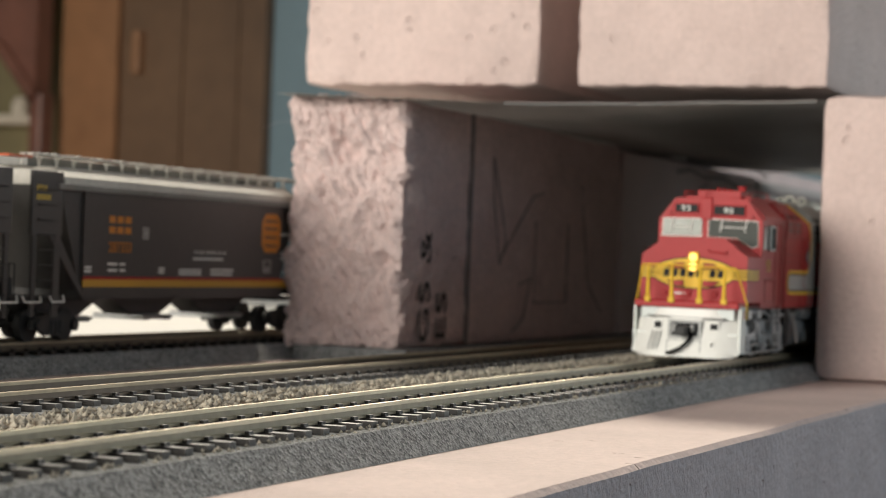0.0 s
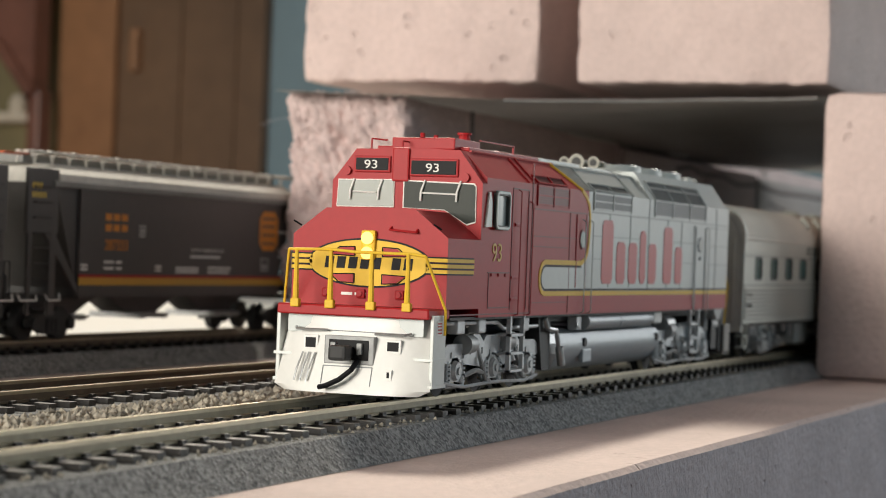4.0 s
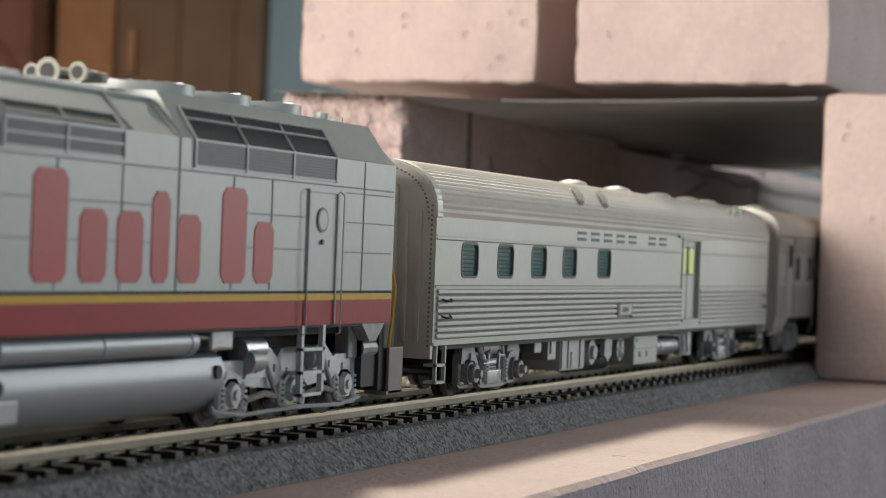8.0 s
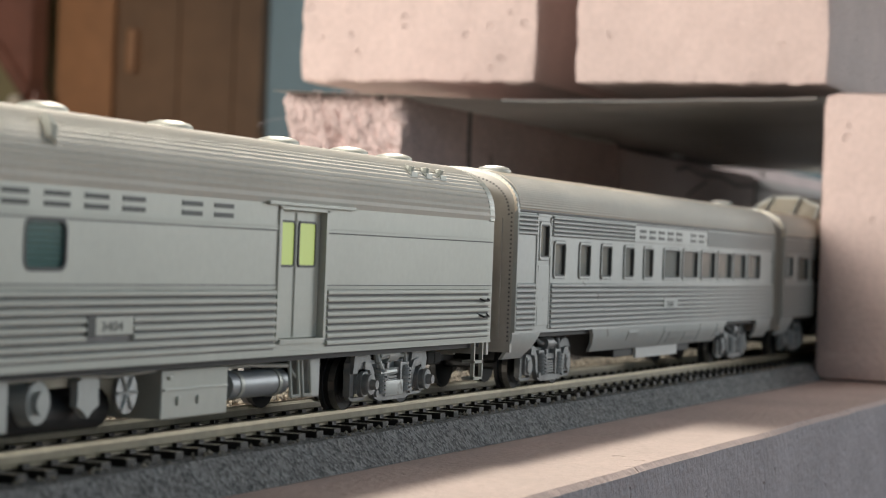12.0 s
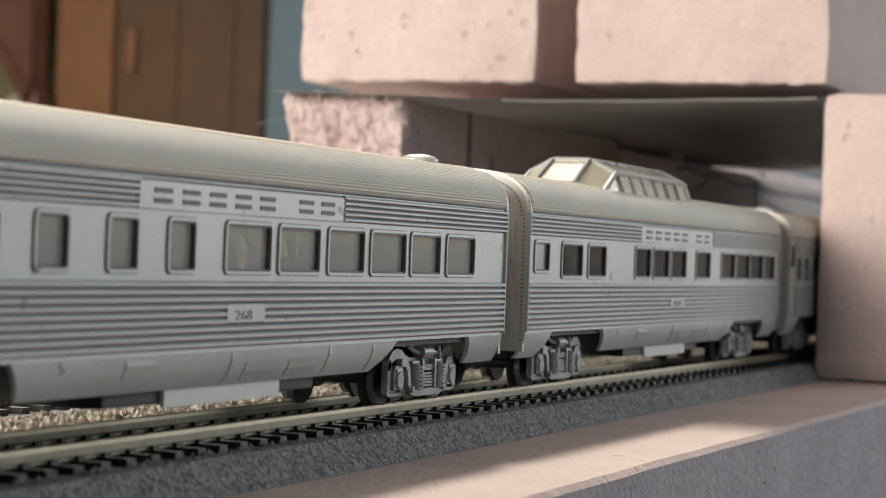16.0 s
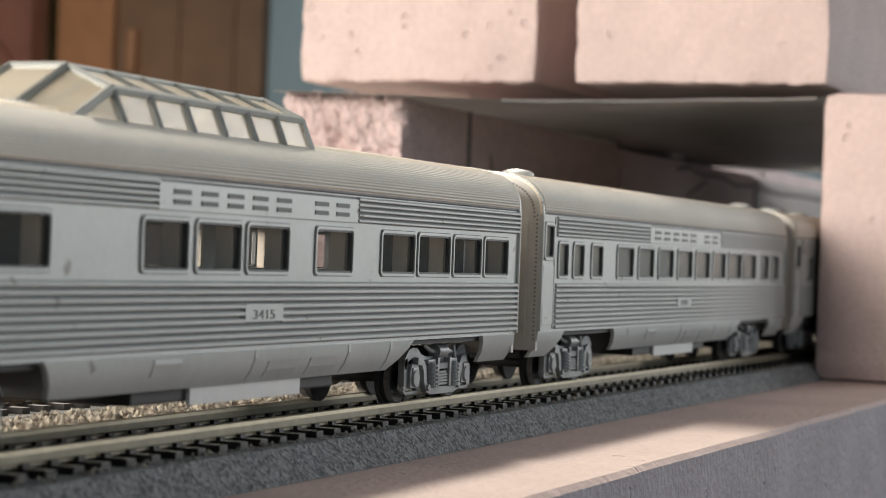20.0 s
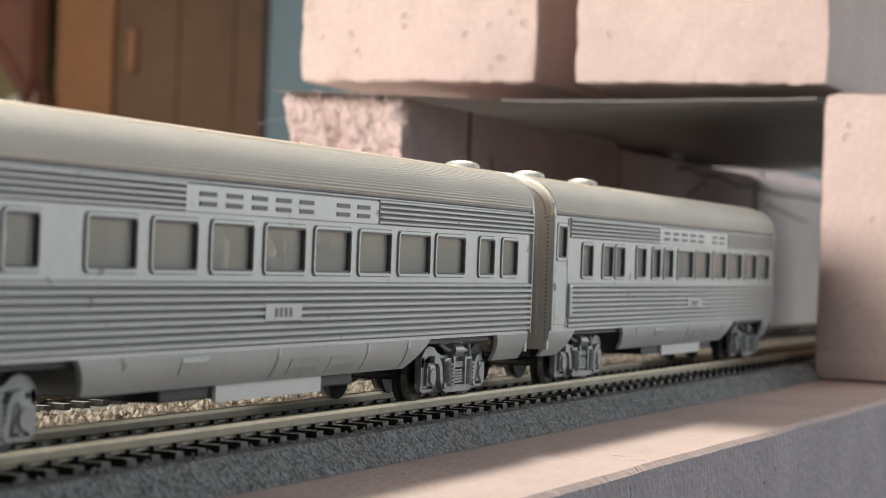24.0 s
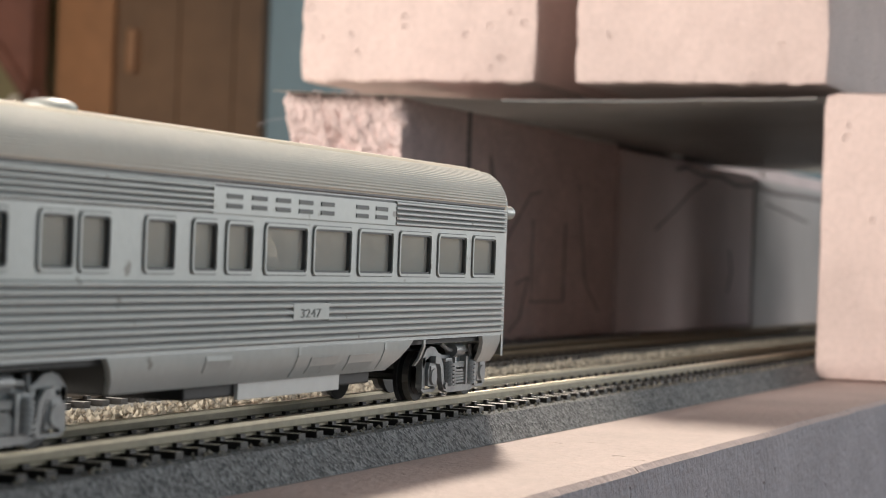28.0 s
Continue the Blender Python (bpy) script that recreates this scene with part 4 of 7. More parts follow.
        for a, b, c, d in ((d0 - 1.0, d0, 15.0, 38.4), (d1, d1 + 1.0, 15.0, 38.4), (d0 - 1, d1 + 1, 38.0, 38.6)):
            box(bm, a, b, *sorted((s * 15.4, s * 18.3)), c, d)
        box(bm, d0 - 6, d1 + 12, *sorted((s * 17.9, s * 18.8)), 38.7, 39.3, 0.1)
        box(bm, d0, d1, *sorted((s * 15.2, s * 18.6)), 14.4, 15.2)
        part("door_frame", bm, SILVER_WARM, t)
        for x in (3.0, L - 9):
            bm = bmesh.new()
            box(bm, x, x + 0.6, *sorted((s * 17, s * 17.8)), 4.4, 12.4)
            box(bm, x + 5, x + 5.6, *sorted((s * 17, s * 17.8)), 4.4, 12.4)
            for z in (4.2, 7.8):
                box(bm, x, x + 5.6, *sorted((s * 15, s * 17.8)), z, z + 0.6)
            part("step", bm, SILVER_WARM, t)
    bm = bmesh.new()
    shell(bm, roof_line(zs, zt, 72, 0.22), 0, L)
    part("roof", bm, ROOF_LIT_SILVER, t, "finely fluted stainless roof")
    for a, b in ((0.1, 3.0), (L - 3.0, L - 0.1)):
        bm = bmesh.new()
        shell(bm, roof_line(zs, zt + 0.25, 24, 0, 18.2), a, b)
        part("roof_rim", bm, SILVER_WARM, t)
    for s in (-1, 1):
        for a in (98, 118):
            bm = bmesh.new()
            wire(bm, [(a, s * 16.9, 45.2), (a + 1.5, s * 15.9, 47.0), (a + 3.0, s * 14.2, 48.6)], 1.1, 6)
            part("roof_rib", bm, SILVER_WARM, t)
    bm = bmesh.new()
    box(bm, 1, L - 1, -16.7, 16.7, 11.2, 13.2)
    part("floor", bm, SOOT, t)
    # equipment hung below the floor
    gear = new("underbody")
    gear.parent = t
    gear.empty_display_size = 0.01
    def hung(nm, b, paint=SILVER_DARK, detail=()):
        for s in (-1, 1):
            bm = bmesh.new()
            box(bm, b[0], b[1], *sorted((s * b[2], s * b[3])), b[4], b[5], 0.25)
            for q in detail:
                box(bm, q[0], q[1], *sorted((s * (b[3] - 0.2), s * (b[3] + 0.35))), q[2], q[3], 0.08)
            part(nm, bm, paint, gear)
    hung("bracket", (76, 81, 8, 14, 8.4, 11.6))
    hung("gauge_box", (86, 92, 8, 14, 6.4, 11.6), SILVER_DARK, [(87.3, 89.6, 8, 11)])
    hung("generator_box", (95, 114, 4, 14.2, 3.4, 11.6), SILVER, [(95.4, 98.4, 3.9, 11), (100.5, 101.5, 3.9, 11.2), (103, 106, 4, 8), (110, 113, 3.9, 11)])
    hung("battery_box", (158, 181, 3, 14.4, 2.8, 10.8), SILVER_WARM, [(158.4, 180.6, 7.4, 7.8), (163, 164, 5, 6.4), (170, 171, 5, 6.4), (160, 161.5, 9.2, 9.8)])
    hung("ladder_frame", (214, 219, 10, 14, 3.8, 12), SILVER)
    for s in (-1, 1):
        bm = bmesh.new()
        tube(bm, (123, s * 9, 7.3), (123, s * 13.5, 7.3), 4.0, 16, 3.2)
        tube(bm, (123, s * 13.5, 7.3), (123, s * 14.4, 7.3), 1.8, 12)
        part("blower", bm, SILVER, gear, "", True)
        bm = bmesh.new()
        star = [(137 + (3.7 if k % 2 else 3.0) * math.cos(math.pi * k / 6), 8 + (3.7 if k % 2 else 3.0) * math.sin(math.pi * k / 6)) for k in range(12)]
        prism(bm, star, "y", *sorted((s * 12.2, s * 13.5)))
        part("valve", bm, SILVER, gear, "", True)
        bm = bmesh.new()
        tube(bm, (149, s * 12.4, 7.6), (149, s * 13.2, 7.6), 3.3, 18)
        hw = part("handwheel", bm, SILVER_DARK, gear)
        for k in range(3):
            bm = bmesh.new()
            c, q = math.cos(math.pi * k / 3), math.sin(math.pi * k / 3)
            wire(bm, [(149 - 3.0 * c, s * 13.3, 7.6 - 3.0 * q), (149 + 3.0 * c, s * 13.3, 7.6 + 3.0 * q)], 0.3, 6)
            part("spoke", bm, SILVER, hw)
        bm = bmesh.new()
        tube(bm, (185, s * 11, 7.0), (207, s * 11, 7.0), 2.5, 14)
        tk = part("air_tank", bm, TANK, gear, "", True)
        for x in (188, 203):
            bm = bmesh.new()
            tube(bm, (x, s * 11, 7.0), (x + 1.2, s * 11, 7.0), 2.7, 14)
            part("tank_band", bm, SILVER_WARM, tk, "", True)
        bm = bmesh.new()
        wire(bm, [(181, s * 13.4, 10.4), (190, s * 13.6, 10.6), (206, s * 13.6, 10.0), (212, s * 13.4, 6.0)], 0.4, 6)
        part("brake_pipe", bm, SILVER_WARM, gear)
        bm = bmesh.new()
        wire(bm, [(114, s * 13.2, 10.6), (130, s * 13.6, 11.0), (144, s * 13.4, 10.4), (158, s * 13.2, 10.8)], 0.35, 6)
        part("brake_pipe", bm, SILVER_WARM, gear)
        for x in (206, 211):
            bm = bmesh.new()
            wire(bm, [(x, s * 13.8, 11.4), (x, s * 14.4, 4.4), (x + 3.4, s * 14.4, 4.4), (x + 3.4, s * 13.8, 11.4)], 0.35, 6)
            part("ladder_rail", bm, SILVER_WARM, gear)
        bm = bmesh.new()
        tube(bm, (116, s * 8, 5.2), (147, s * 8, 5.2), 3.4, 14)
        part("brake_cylinder", bm, SOOT, gear, "", True)
    end_wall(t, 0, -1, zs, zt, ENDPAINT)
    end_wall(t, L, 1, zs, zt, ENDPAINT)
    coupler(t, 0, -1), coupler(t, L, 1)
    for x in (142, 183, 226, 259, 283):
        roof_vent(t, x, 50.2, 5.0, 2.5, SILVER_WARM)
    for x in (258, 266, 274):
        bm = bmesh.new()
        tube(bm, (x, -14.0, 46.4), (x, -14.4, 49.0), 1.0, 10)
        box(bm, x - 1.8, x + 1.6, -15.6, -13.4, 46.6, 47.8, 0.2)
        part("roof_cap", bm, SILVER_WARM, t)
    passenger_truck(t, 46, TRUCK, True)
    passenger_truck(t, L - 46, TRUCK, True)
    vehicles.append((t, 267.4))


CURTAIN = mat("cream_curtain", (0.84, 0.77, 0.63), 0.8, grain=0.08, scale=600, blotch=0.2, blotch_scale=200)
BADGEBLUE = mat("blue_badge", (0.03, 0.08, 0.22), 0.4)
GASKETDARK = mat("dark_gasket", (0.06, 0.065, 0.065), 0.5)
TEALDARK = mat("dark_teal_backing", (0.05, 0.12, 0.12), 0.6)
TEALBLIND = mat("teal_blind", (0.24, 0.46, 0.42), 0.5, grain=0.05, scale=300)
baggage_car()
streamliner("coach", "silver fluted coach with eleven windows and a vestibule door", 580.5, 258.5, high(COACH_A), (93.5, 169.5), (123.5, 137.5), "268", doors=[(14.6, 25.0)], vents=(22, 240))
streamliner("dome_car", "silver fluted dome car with a framed glass dome", 854, 258.5, [(4.8, 15.5, 28, 35.2)] + high(DOME_W), (91, 167.5), (121.5, 136), "3415", dome=True, seats=False, dark_inside=True)
streamliner("coach", "silver fluted coach with thirteen windows and a vestibule door", 1128, 258.5, high(COACH_B), (90.5, 168), (120, 134.5), "", doors=[(0.8, 10.6)], vents=(21, 248))
streamliner("observation_car", "silver fluted observation car with a rounded tail", 1401, 241.0, high(OBS), (91.8, 168.4), (123, 138), "3247", doors=[(1.6, 12.4)], vents=(21, 64), rounded=True, trucks=(38, 25))


# ---- the locomotive ----
def six_wheel_frame(s):
    """The cast upper frame of a three-axle truck: arched between the axles, open below."""
    y0, y1 = sorted((s * 13.0, s * 14.6))
    yo = s * 14.6
    bm = bmesh.new()
    arch = []
    for k in range(13):
        a = math.pi * k / 12
        arch.append((-5.4 * math.cos(a), 6.6 + 2.6 * math.sin(a)))
    low = [(-31, 8.2), (-27.6, 7.2)] + [(x - 23.3 + 5.4 * 0 + 4.2, 7.2) for x in (0,)] + [(-12, 6.6)] + [(-7, 6.2)] + arch[1:-1] + [(7, 6.2), (12, 6.6), (19.1, 7.2), (27.6, 7.2), (31, 8.2)]
    top = [(31, 10.4), (28, 11.6), (19, 11.6), (14, 9.8), (8.5, 9.8), (4.5, 13.2), (-4.5, 13.2), (-8.5, 9.8), (-14, 9.8), (-19, 11.6), (-28, 11.6), (-31, 10.4)]
    prism(bm, low + top, "y", y0, y1)
    for x in (-26, -13, -2.2, 10.6, 22):
        box(bm, x, x + 0.9, *sorted((yo - 0.1 * s, yo + s * 0.25)), 8.6, 9.9)
    return bm


def axle_gear(x, s):
    """Journal box with its springs, pedestal straps and brake rigging."""
    yo = s * 14.0
    bm = bmesh.new()
    prism(bm, [(x - 2.6, 3.4), (x + 2.6, 3.4), (x + 3.0, 7.4), (x + 1.6, 8.6), (x - 1.6, 8.6), (x - 3.0, 7.4)], "y", *sorted((yo - s * 1.0, yo + s * 0.6)))
    tube(bm, (x, yo + s * 0.6, 5.8), (x, yo + s * 1.5, 5.8), 2.3, 16, 1.9)
    tube(bm, (x, yo + s * 1.5, 5.8), (x, yo + s * 1.9, 5.8), 0.9, 10)
    for o in (-4.3, 4.3):
        for k in range(5):
            tube(bm, (x + o, yo, 3.2 + k * 0.95), (x + o, yo, 3.7 + k * 0.95), 1.25, 10)
        tube(bm, (x + o, yo, 3.0), (x + o, yo, 8.0), 0.8, 8)
    wire(bm, [(x - 6.4, yo, 4.2), (x - 5.2, yo + s * 0.3, 2.5), (x + 5.2, yo + s * 0.3, 2.3), (x + 6.4, yo, 4.0)], 0.45, 6)
    return bm


def brake_gear(x, s):
    yo = s * 14.6
    bm = bmesh.new()
    tube(bm, (x - 3.2, yo, 11.4), (x + 2.2, yo, 11.4), 2.3, 16, 2.0)
    tube(bm, (x + 2.2, yo, 11.4), (x + 5.0, yo, 11.0), 0.7, 8)
    wire(bm, [(x + 4.6, yo + s * 0.2, 11.4), (x + 6.8, yo + s * 0.8, 7.0), (x + 9.6, yo + s * 0.8, 3.4), (x + 13, yo + s * 0.4, 3.0)], 0.5, 6)
    wire(bm, [(x - 3, yo + s * 0.3, 4.6), (x + 4, yo + s * 0.6, 5.6), (x + 8, yo + s * 0.6, 5.0)], 0.6, 6)
    return bm


def locomotive():
    t = thing("locomotive", "red and silver cab diesel locomotive with yellow front emblem", "locomotive")
    R = 245.0
    W = 18.0

    def body_profile(z0=17.5, half=W):
        return [(-half, z0), (-half, 48.2), (-12.2, 54.0), (-4, 54.4), (4, 54.4), (12.2, 54.0), (half, 48.2), (half, z0)]
    # cab and front half, red
    bm = bmesh.new()
    prism(bm, body_profile(), "x", 30, 103)
    hood = part("hood_front", bm, RED, t, "maroon red front half of the body")
    bm = bmesh.new()
    prism(bm, [(-W, 22.0), (-W, 48.2), (-12.2, 54.0), (-4, 54.4), (4, 54.4), (12.2, 54.0), (W, 48.2), (W, 22.0)], "x", 103, R)
    rear = part("hood_rear", bm, GREY, t, "pale silver-grey rear half of the body")
    bm = bmesh.new()
    prism(bm, [(-W - 0.02, 48.3), (-13.0, 55.6), (-6, 55.9), (6, 55.9), (13.0, 55.6), (W + 0.02, 48.3)], "x", 157.6, R - 3.0)
    part("radiator_cowl", bm, GREY, rear, "raised cowl over the radiators")
    bm = bmesh.new()
    prism(bm, [(-W, 17.5), (-W, 22.0), (W, 22.0), (W, 17.5)], "x", 103, R)
    part("sill_band", bm, RED, t, "maroon red band along the sill")
    # cab front with number boards and two windshields, slightly folded at the middle
    cab_outline = [(-W, 34.5), (-W, 46.8), (-12.4, 54.0), (12.4, 54.0), (W, 46.8), (W, 34.5)]
    bm = bmesh.new()
    prism(bm, cab_outline, "x", 27.2, 30)
    cab = part("cab_front", bm, RED, t, "bright red cab front")
    bm = bmesh.new()
    box(bm, 26.5, 27.3, -0.6, 3.4, 46.8, 54.3, 0.35)
    part("centre_fairing", bm, RED, cab)
    for name, pts in (("windshield", [(16.6, 41.1), (16.3, 46.9), (3.0, 47.1), (3.0, 41.2)]), ("windshield", [(0.4, 41.1), (0.4, 46.9), (-16.0, 46.5), (-16.5, 45.9), (-16.6, 38.4), (-14.6, 37.8), (-9.4, 40.8)])):
        bm = bmesh.new()
        cx, cz = sum(p[0] for p in pts) / len(pts), sum(p[1] for p in pts) / len(pts)
        big = [(cx + (y - cx) * 1.025, cz + (z - cz) * 1.06) for y, z in pts]
        prism(bm, big, "x", 26.85, 27.25)
        w = part(name, bm, GASKET, cab, "windshield with a pale gasket")
        bm = bmesh.new()
        prism(bm, pts, "x", 26.72, 26.9)
        # the far pane gets a pale colour in place of a reflection
        part("pane", bm, REFLECT_GLASS if cx > 0 else CABGLASS, w)
        bm = bmesh.new()
        for k in (0.25, 0.75):
            y = min(p[0] for p in pts) + k * (max(p[0] for p in pts) - min(p[0] for p in pts))
            wire(bm, [(26.5, y - 0.8, 47.2), (26.2, y, 44.6), (26.3, y + 0.1, 42.6)], 0.24)
        wire(bm, [(26.3, min(p[0] for p in pts) + 4, 44.2), (26.3, max(p[0] for p in pts) - 4, 44.4)], 0.2)
        part("wiper", bm, PILOT, w, "white wipers")
    for a, b, c, d in ((4.4, 12.2, 49.2, 51.9), (-11.8, -1.2, 48.5, 51.5)):
        bm = bmesh.new()
        box(bm, 26.7, 27.4, a - 0.5, b + 0.5, c - 0.5, d + 0.5, 0.3)
        nb = part("number_board", bm, RED, cab)
        bm = bmesh.new()
        box(bm, 26.5, 26.75, a, b, c, d, 0.08)
        part("board_glass", bm, BLACK, nb)
        words("number", "93", 1.95, PALE, nb, mm(26.42, (a + b) / 2 + 1.9, (c + d) / 2 - 0.95, 90, 0, -90), 1.3)
    for y, z in ((14.4, 49.0), (-14.0, 48.0)):
        bm = bmesh.new()
        tube(bm, (26.4, y, z), (27.3, y, z), 1.0, 14)
        part("class_light", bm, RED, cab, "", True)
    # nose: flat front with sloped shoulders
    bm = bmesh.new()
    prism(bm, [(-W, 19.4), (-W, 34.4), (-10.4, 40.2), (10.4, 40.2), (W, 34.4), (W, 19.4)], "x", 8.0, 27.4)
    nose = part("nose", bm, RED, t, "bright red flat nose with sloped shoulders")
    bm = bmesh.new()
    prism(bm, [(-W, 17.5), (-W, 34.6), (W, 34.6), (W, 17.5)], "x", 27.4, 30)
    part("cab_lower", bm, RED, t)
    # yellow emblem: an oval crossed by a bar, outlined in black
    def oval(a, b, n=40, cz=28.6):
        return [(a * math.cos(2 * math.pi * k / n), cz + b * math.sin(2 * math.pi * k / n)) for k in range(n)]
    bm = bmesh.new()
    prism(bm, oval(14.4, 5.3), "x", 7.85, 8.05)
    part("emblem_outline", bm, BLACK, nose)
    bm = bmesh.new()
    prism(bm, oval(13.9, 4.9), "x", 7.75, 7.9)
    em = part("emblem", bm, YELLOW, nose, "yellow oval emblem with black outline")
    bm = bmesh.new()
    for s in (-1, 1):
        for z in (31.0, 25.2):
            prism(bm, [(s * 3.4, z - 0.9), (s * 8.6, z - 0.7), (s * 6.6, z + 0.7), (s * 3.4, z + 0.9)] if z > 28 else [(s * 3.4, z + 0.9), (s * 8.6, z + 0.7), (s * 6.6, z - 0.7), (s * 3.4, z - 0.9)], "x", 7.62, 7.8)
    part("emblem_quarter", bm, RED, em)
    bm = bmesh.new()
    for s in (-1, 1):
        for z in (31.0, 25.2):
            f = 1 if z > 28 else -1
            for p, q in (((3.2, -1.0), (9.0, -0.8)), ((3.2, 1.0), (6.8, 0.85)), ((9.0, -0.8), (6.8, 0.85)), ((3.2, -1.0), (3.2, 1.0))):
                wire(bm, [(7.66, s * p[0], z + f * p[1]), (7.66, s * q[0], z + f * q[1])], 0.13, 5)
    part("quarter_outline", bm, BLACK, em)
    for k in range(7):
        bm = bmesh.new()
        y = 10.4 - k * 2.75 - (1.8 if k > 4 else 0)
        prism(bm, [(y - 0.2, 27.3), (y - 2.1, 27.3), (y - 2.4, 29.8), (y - 0.5, 29.8)], "x", 7.58, 7.8)
        part("name_bar", bm, BLACK, em)
    for s in (-1, 1):
        bm = bmesh.new()
        for z in (27.3, 28.5, 29.7):
            box(bm, 7.75, 7.95, *sorted((s * 13.2, s * W)), z - 0.38, z + 0.38)
            box(bm, 7.75, 23.5, *sorted((s * (W - 0.05), s * (W + 0.14))), z - 0.38, z + 0.38)
        part("front_stripe", bm, YELLOW, nose)
        bm = bmesh.new()
        for z in (26.75, 27.9, 29.1, 30.25):
            box(bm, 7.78, 7.96, *sorted((s * 13.2, s * W)), z - 0.16, z + 0.16)
            box(bm, 7.78, 23.2, *sorted((s * (W - 0.05), s * (W + 0.12))), z - 0.14, z + 0.14)
        part("stripe_edge", bm, BLACK, nose)
    # twin headlight
    bm = bmesh.new()
    box(bm, 6.9, 8.1, -1.7, 1.7, 29.2, 35.6, 0.6)
    hl = part("headlight_housing", bm, YELLOW, nose)
    for z in (33.9, 30.7):
        bm = bmesh.new()
        tube(bm, (6.4, 0.0, z), (7.0, 0.0, z), 1.35, 18)
        part("headlight", bm, AMBER, hl, "glowing amber headlight", True)
    bm = bmesh.new()
    wire(bm, [(8, -5.0, 36.4), (7.0, -5.0, 35.8), (7.0, -11.0, 35.4), (8, -11.0, 36.0)], 0.25)
    part("grab_iron", bm, RED, nose)
    for s, y in ((1, 16.6), (-1, -16.0)):
        bm = bmesh.new()
        wire(bm, [(9, y, 36.2), (7.5, y + 1.2, 37.2)], 0.2)
        part("lift_ring", bm, BLACK, nose)
    bm = bmesh.new()
    for y in (9.5, 1.5, -7.5):
        box(bm, 7.2, 8.1, y - 1.0, y + 1.0, 21.0, 23.0, 0.4)
        tube(bm, (6.8, y, 22), (7.4, y, 22), 0.6, 10)
    part("socket_box", bm, RED, nose)
    bm = bmesh.new()
    box(bm, 7.85, 8.05, 0.4, 3.0, 21.6, 22.2), box(bm, 7.85, 8.05, 3.6, 6.2, 21.6, 22.2)
    part("caution_plate", bm, PALE, nose)
    # anticlimber and pilot
    bm = bmesh.new()
    prism(bm, [(0, -17.4), (0, 17.4), (10, 18.2), (10, -18.2)], "z", 17.3, 19.5)
    bmesh.ops.bevel(bm, geom=list(bm.edges), offset=0.3, segments=1, affect="EDGES")
    part("anticlimber", bm, RED, t)
    def plough(z):
        """The x of the pilot's face at the height z, in its middle."""
        return 1.4 if z > 15.4 else 1.4 - (15.4 - z) * 0.29
    bm = bmesh.new()
    rows = ((17.0, 15.4), (15.4, 16.0), (13.0, 16.8), (9.0, 17.3), (5.0, 17.7), (2.4, 17.9), (1.2, 15.4))
    outer, inner = [], []
    for z, w in rows:
        ks = [k / 10.0 for k in range(-10, 11)]
        outer.append([bm.verts.new((plough(z) + 3.4 * abs(k) ** 4, w * k, z)) for k in ks])
        inner.append([bm.verts.new((plough(z) + 1.0 + 3.4 * abs(k) ** 4, w * k * 0.97, z)) for k in ks])
    n = len(outer[0])
    for g in (outer, inner):
        for p, q in zip(g, g[1:]):
            for i in range(n - 1):
                bm.faces.new((p[i], p[i + 1], q[i + 1], q[i]))
    for p, q in ((outer[0], inner[0]), (outer[-1], inner[-1])):
        for i in range(n - 1):
            bm.faces.new((p[i], p[i + 1], q[i + 1], q[i]))
    for i in (0, n - 1):
        for j in range(len(rows) - 1):
            bm.faces.new((outer[j][i], outer[j + 1][i], inner[j + 1][i], inner[j][i]))
    pilot = part("pilot", bm, PILOT, t, "white plough pilot", True)
    for a, b, c, d in ((7.6, 11.0, 9.9, 13.0), (-11.4, -7.8, 9.9, 12.8), (-10.2, -8.6, 4.4, 6.6)):
        bm = bmesh.new()
        x = plough((c + d) / 2) + 3.4 * abs((a + b) / 35.0) ** 4
        box(bm, x - 0.35, x + 0.4, a, b, c, d, 0.15)
        frm = part("opening_frame", bm, PILOT, pilot)
        bm = bmesh.new()
        box(bm, x - 0.5, x + 0.2, a + 0.55, b - 0.55, c + 0.5, d - 0.5)
        part("pilot_opening", bm, BLACK, frm)
    for pts in ([(5.6, 3.0), (5.6, 6.8), (-5.6, 6.8), (-5.6, 3.0)], [(13.0, 14.2), (-13.0, 14.0)]):
        bm = bmesh.new()
        wire(bm, [(plough(z) - 0.02, y, z) for y, z in pts], 0.12, 5)
        part("panel_seam", bm, SEAMGREY, pilot)
    bm = bmesh.new()
    box(bm, plough(10.2) - 0.9, 2, -5.8, 5.6, 7.2, 13.2, 0.3)
    pocket = part("coupler_pocket", bm, TRUCK, t, "dull metal coupler pocket")
    bm = bmesh.new()
    box(bm, plough(10.2) - 1.1, 2.2, -4.6, 4.4, 8.2, 12.4)
    part("pocket_mouth", bm, BLACK, pocket)
    bm = bmesh.new()
    box(bm, -5.8, 0, -1.3, 1.3, 8.6, 11.0, 0.4)
    box(bm, -7.6, -3.8, -2.2, 1.8, 8.2, 11.4, 0.7)
    part("coupler", bm, SOOT, pocket)
    bm = bmesh.new()
    for y in (-3.4, 2.6):
        box(bm, -2.0, 0, y, y + 1.2, 9.4, 11.8, 0.2)
    part("draft_gear", bm, TRUCK, pocket)
    bm = bmesh.new()
    wire(bm, [(-1.4, -2.4, 8.2), (-3.4, -1.8, 6.2), (-4.4, 0.4, 4.2), (-4.8, 3.2, 2.8), (-4.4, 5.0, 2.4)], 0.55, 8)
    part("air_hose", bm, BLACK, pocket)
    for y in (8.2, 9.6, 11.0):
        bm = bmesh.new()
        wire(bm, [(plough(9.4) - 0.3, y - 0.4, 9.4), (plough(6) - 0.7, y + 0.3, 6.0), (plough(3.4) - 0.4, y + 0.7, 3.4)], 0.2, 6)
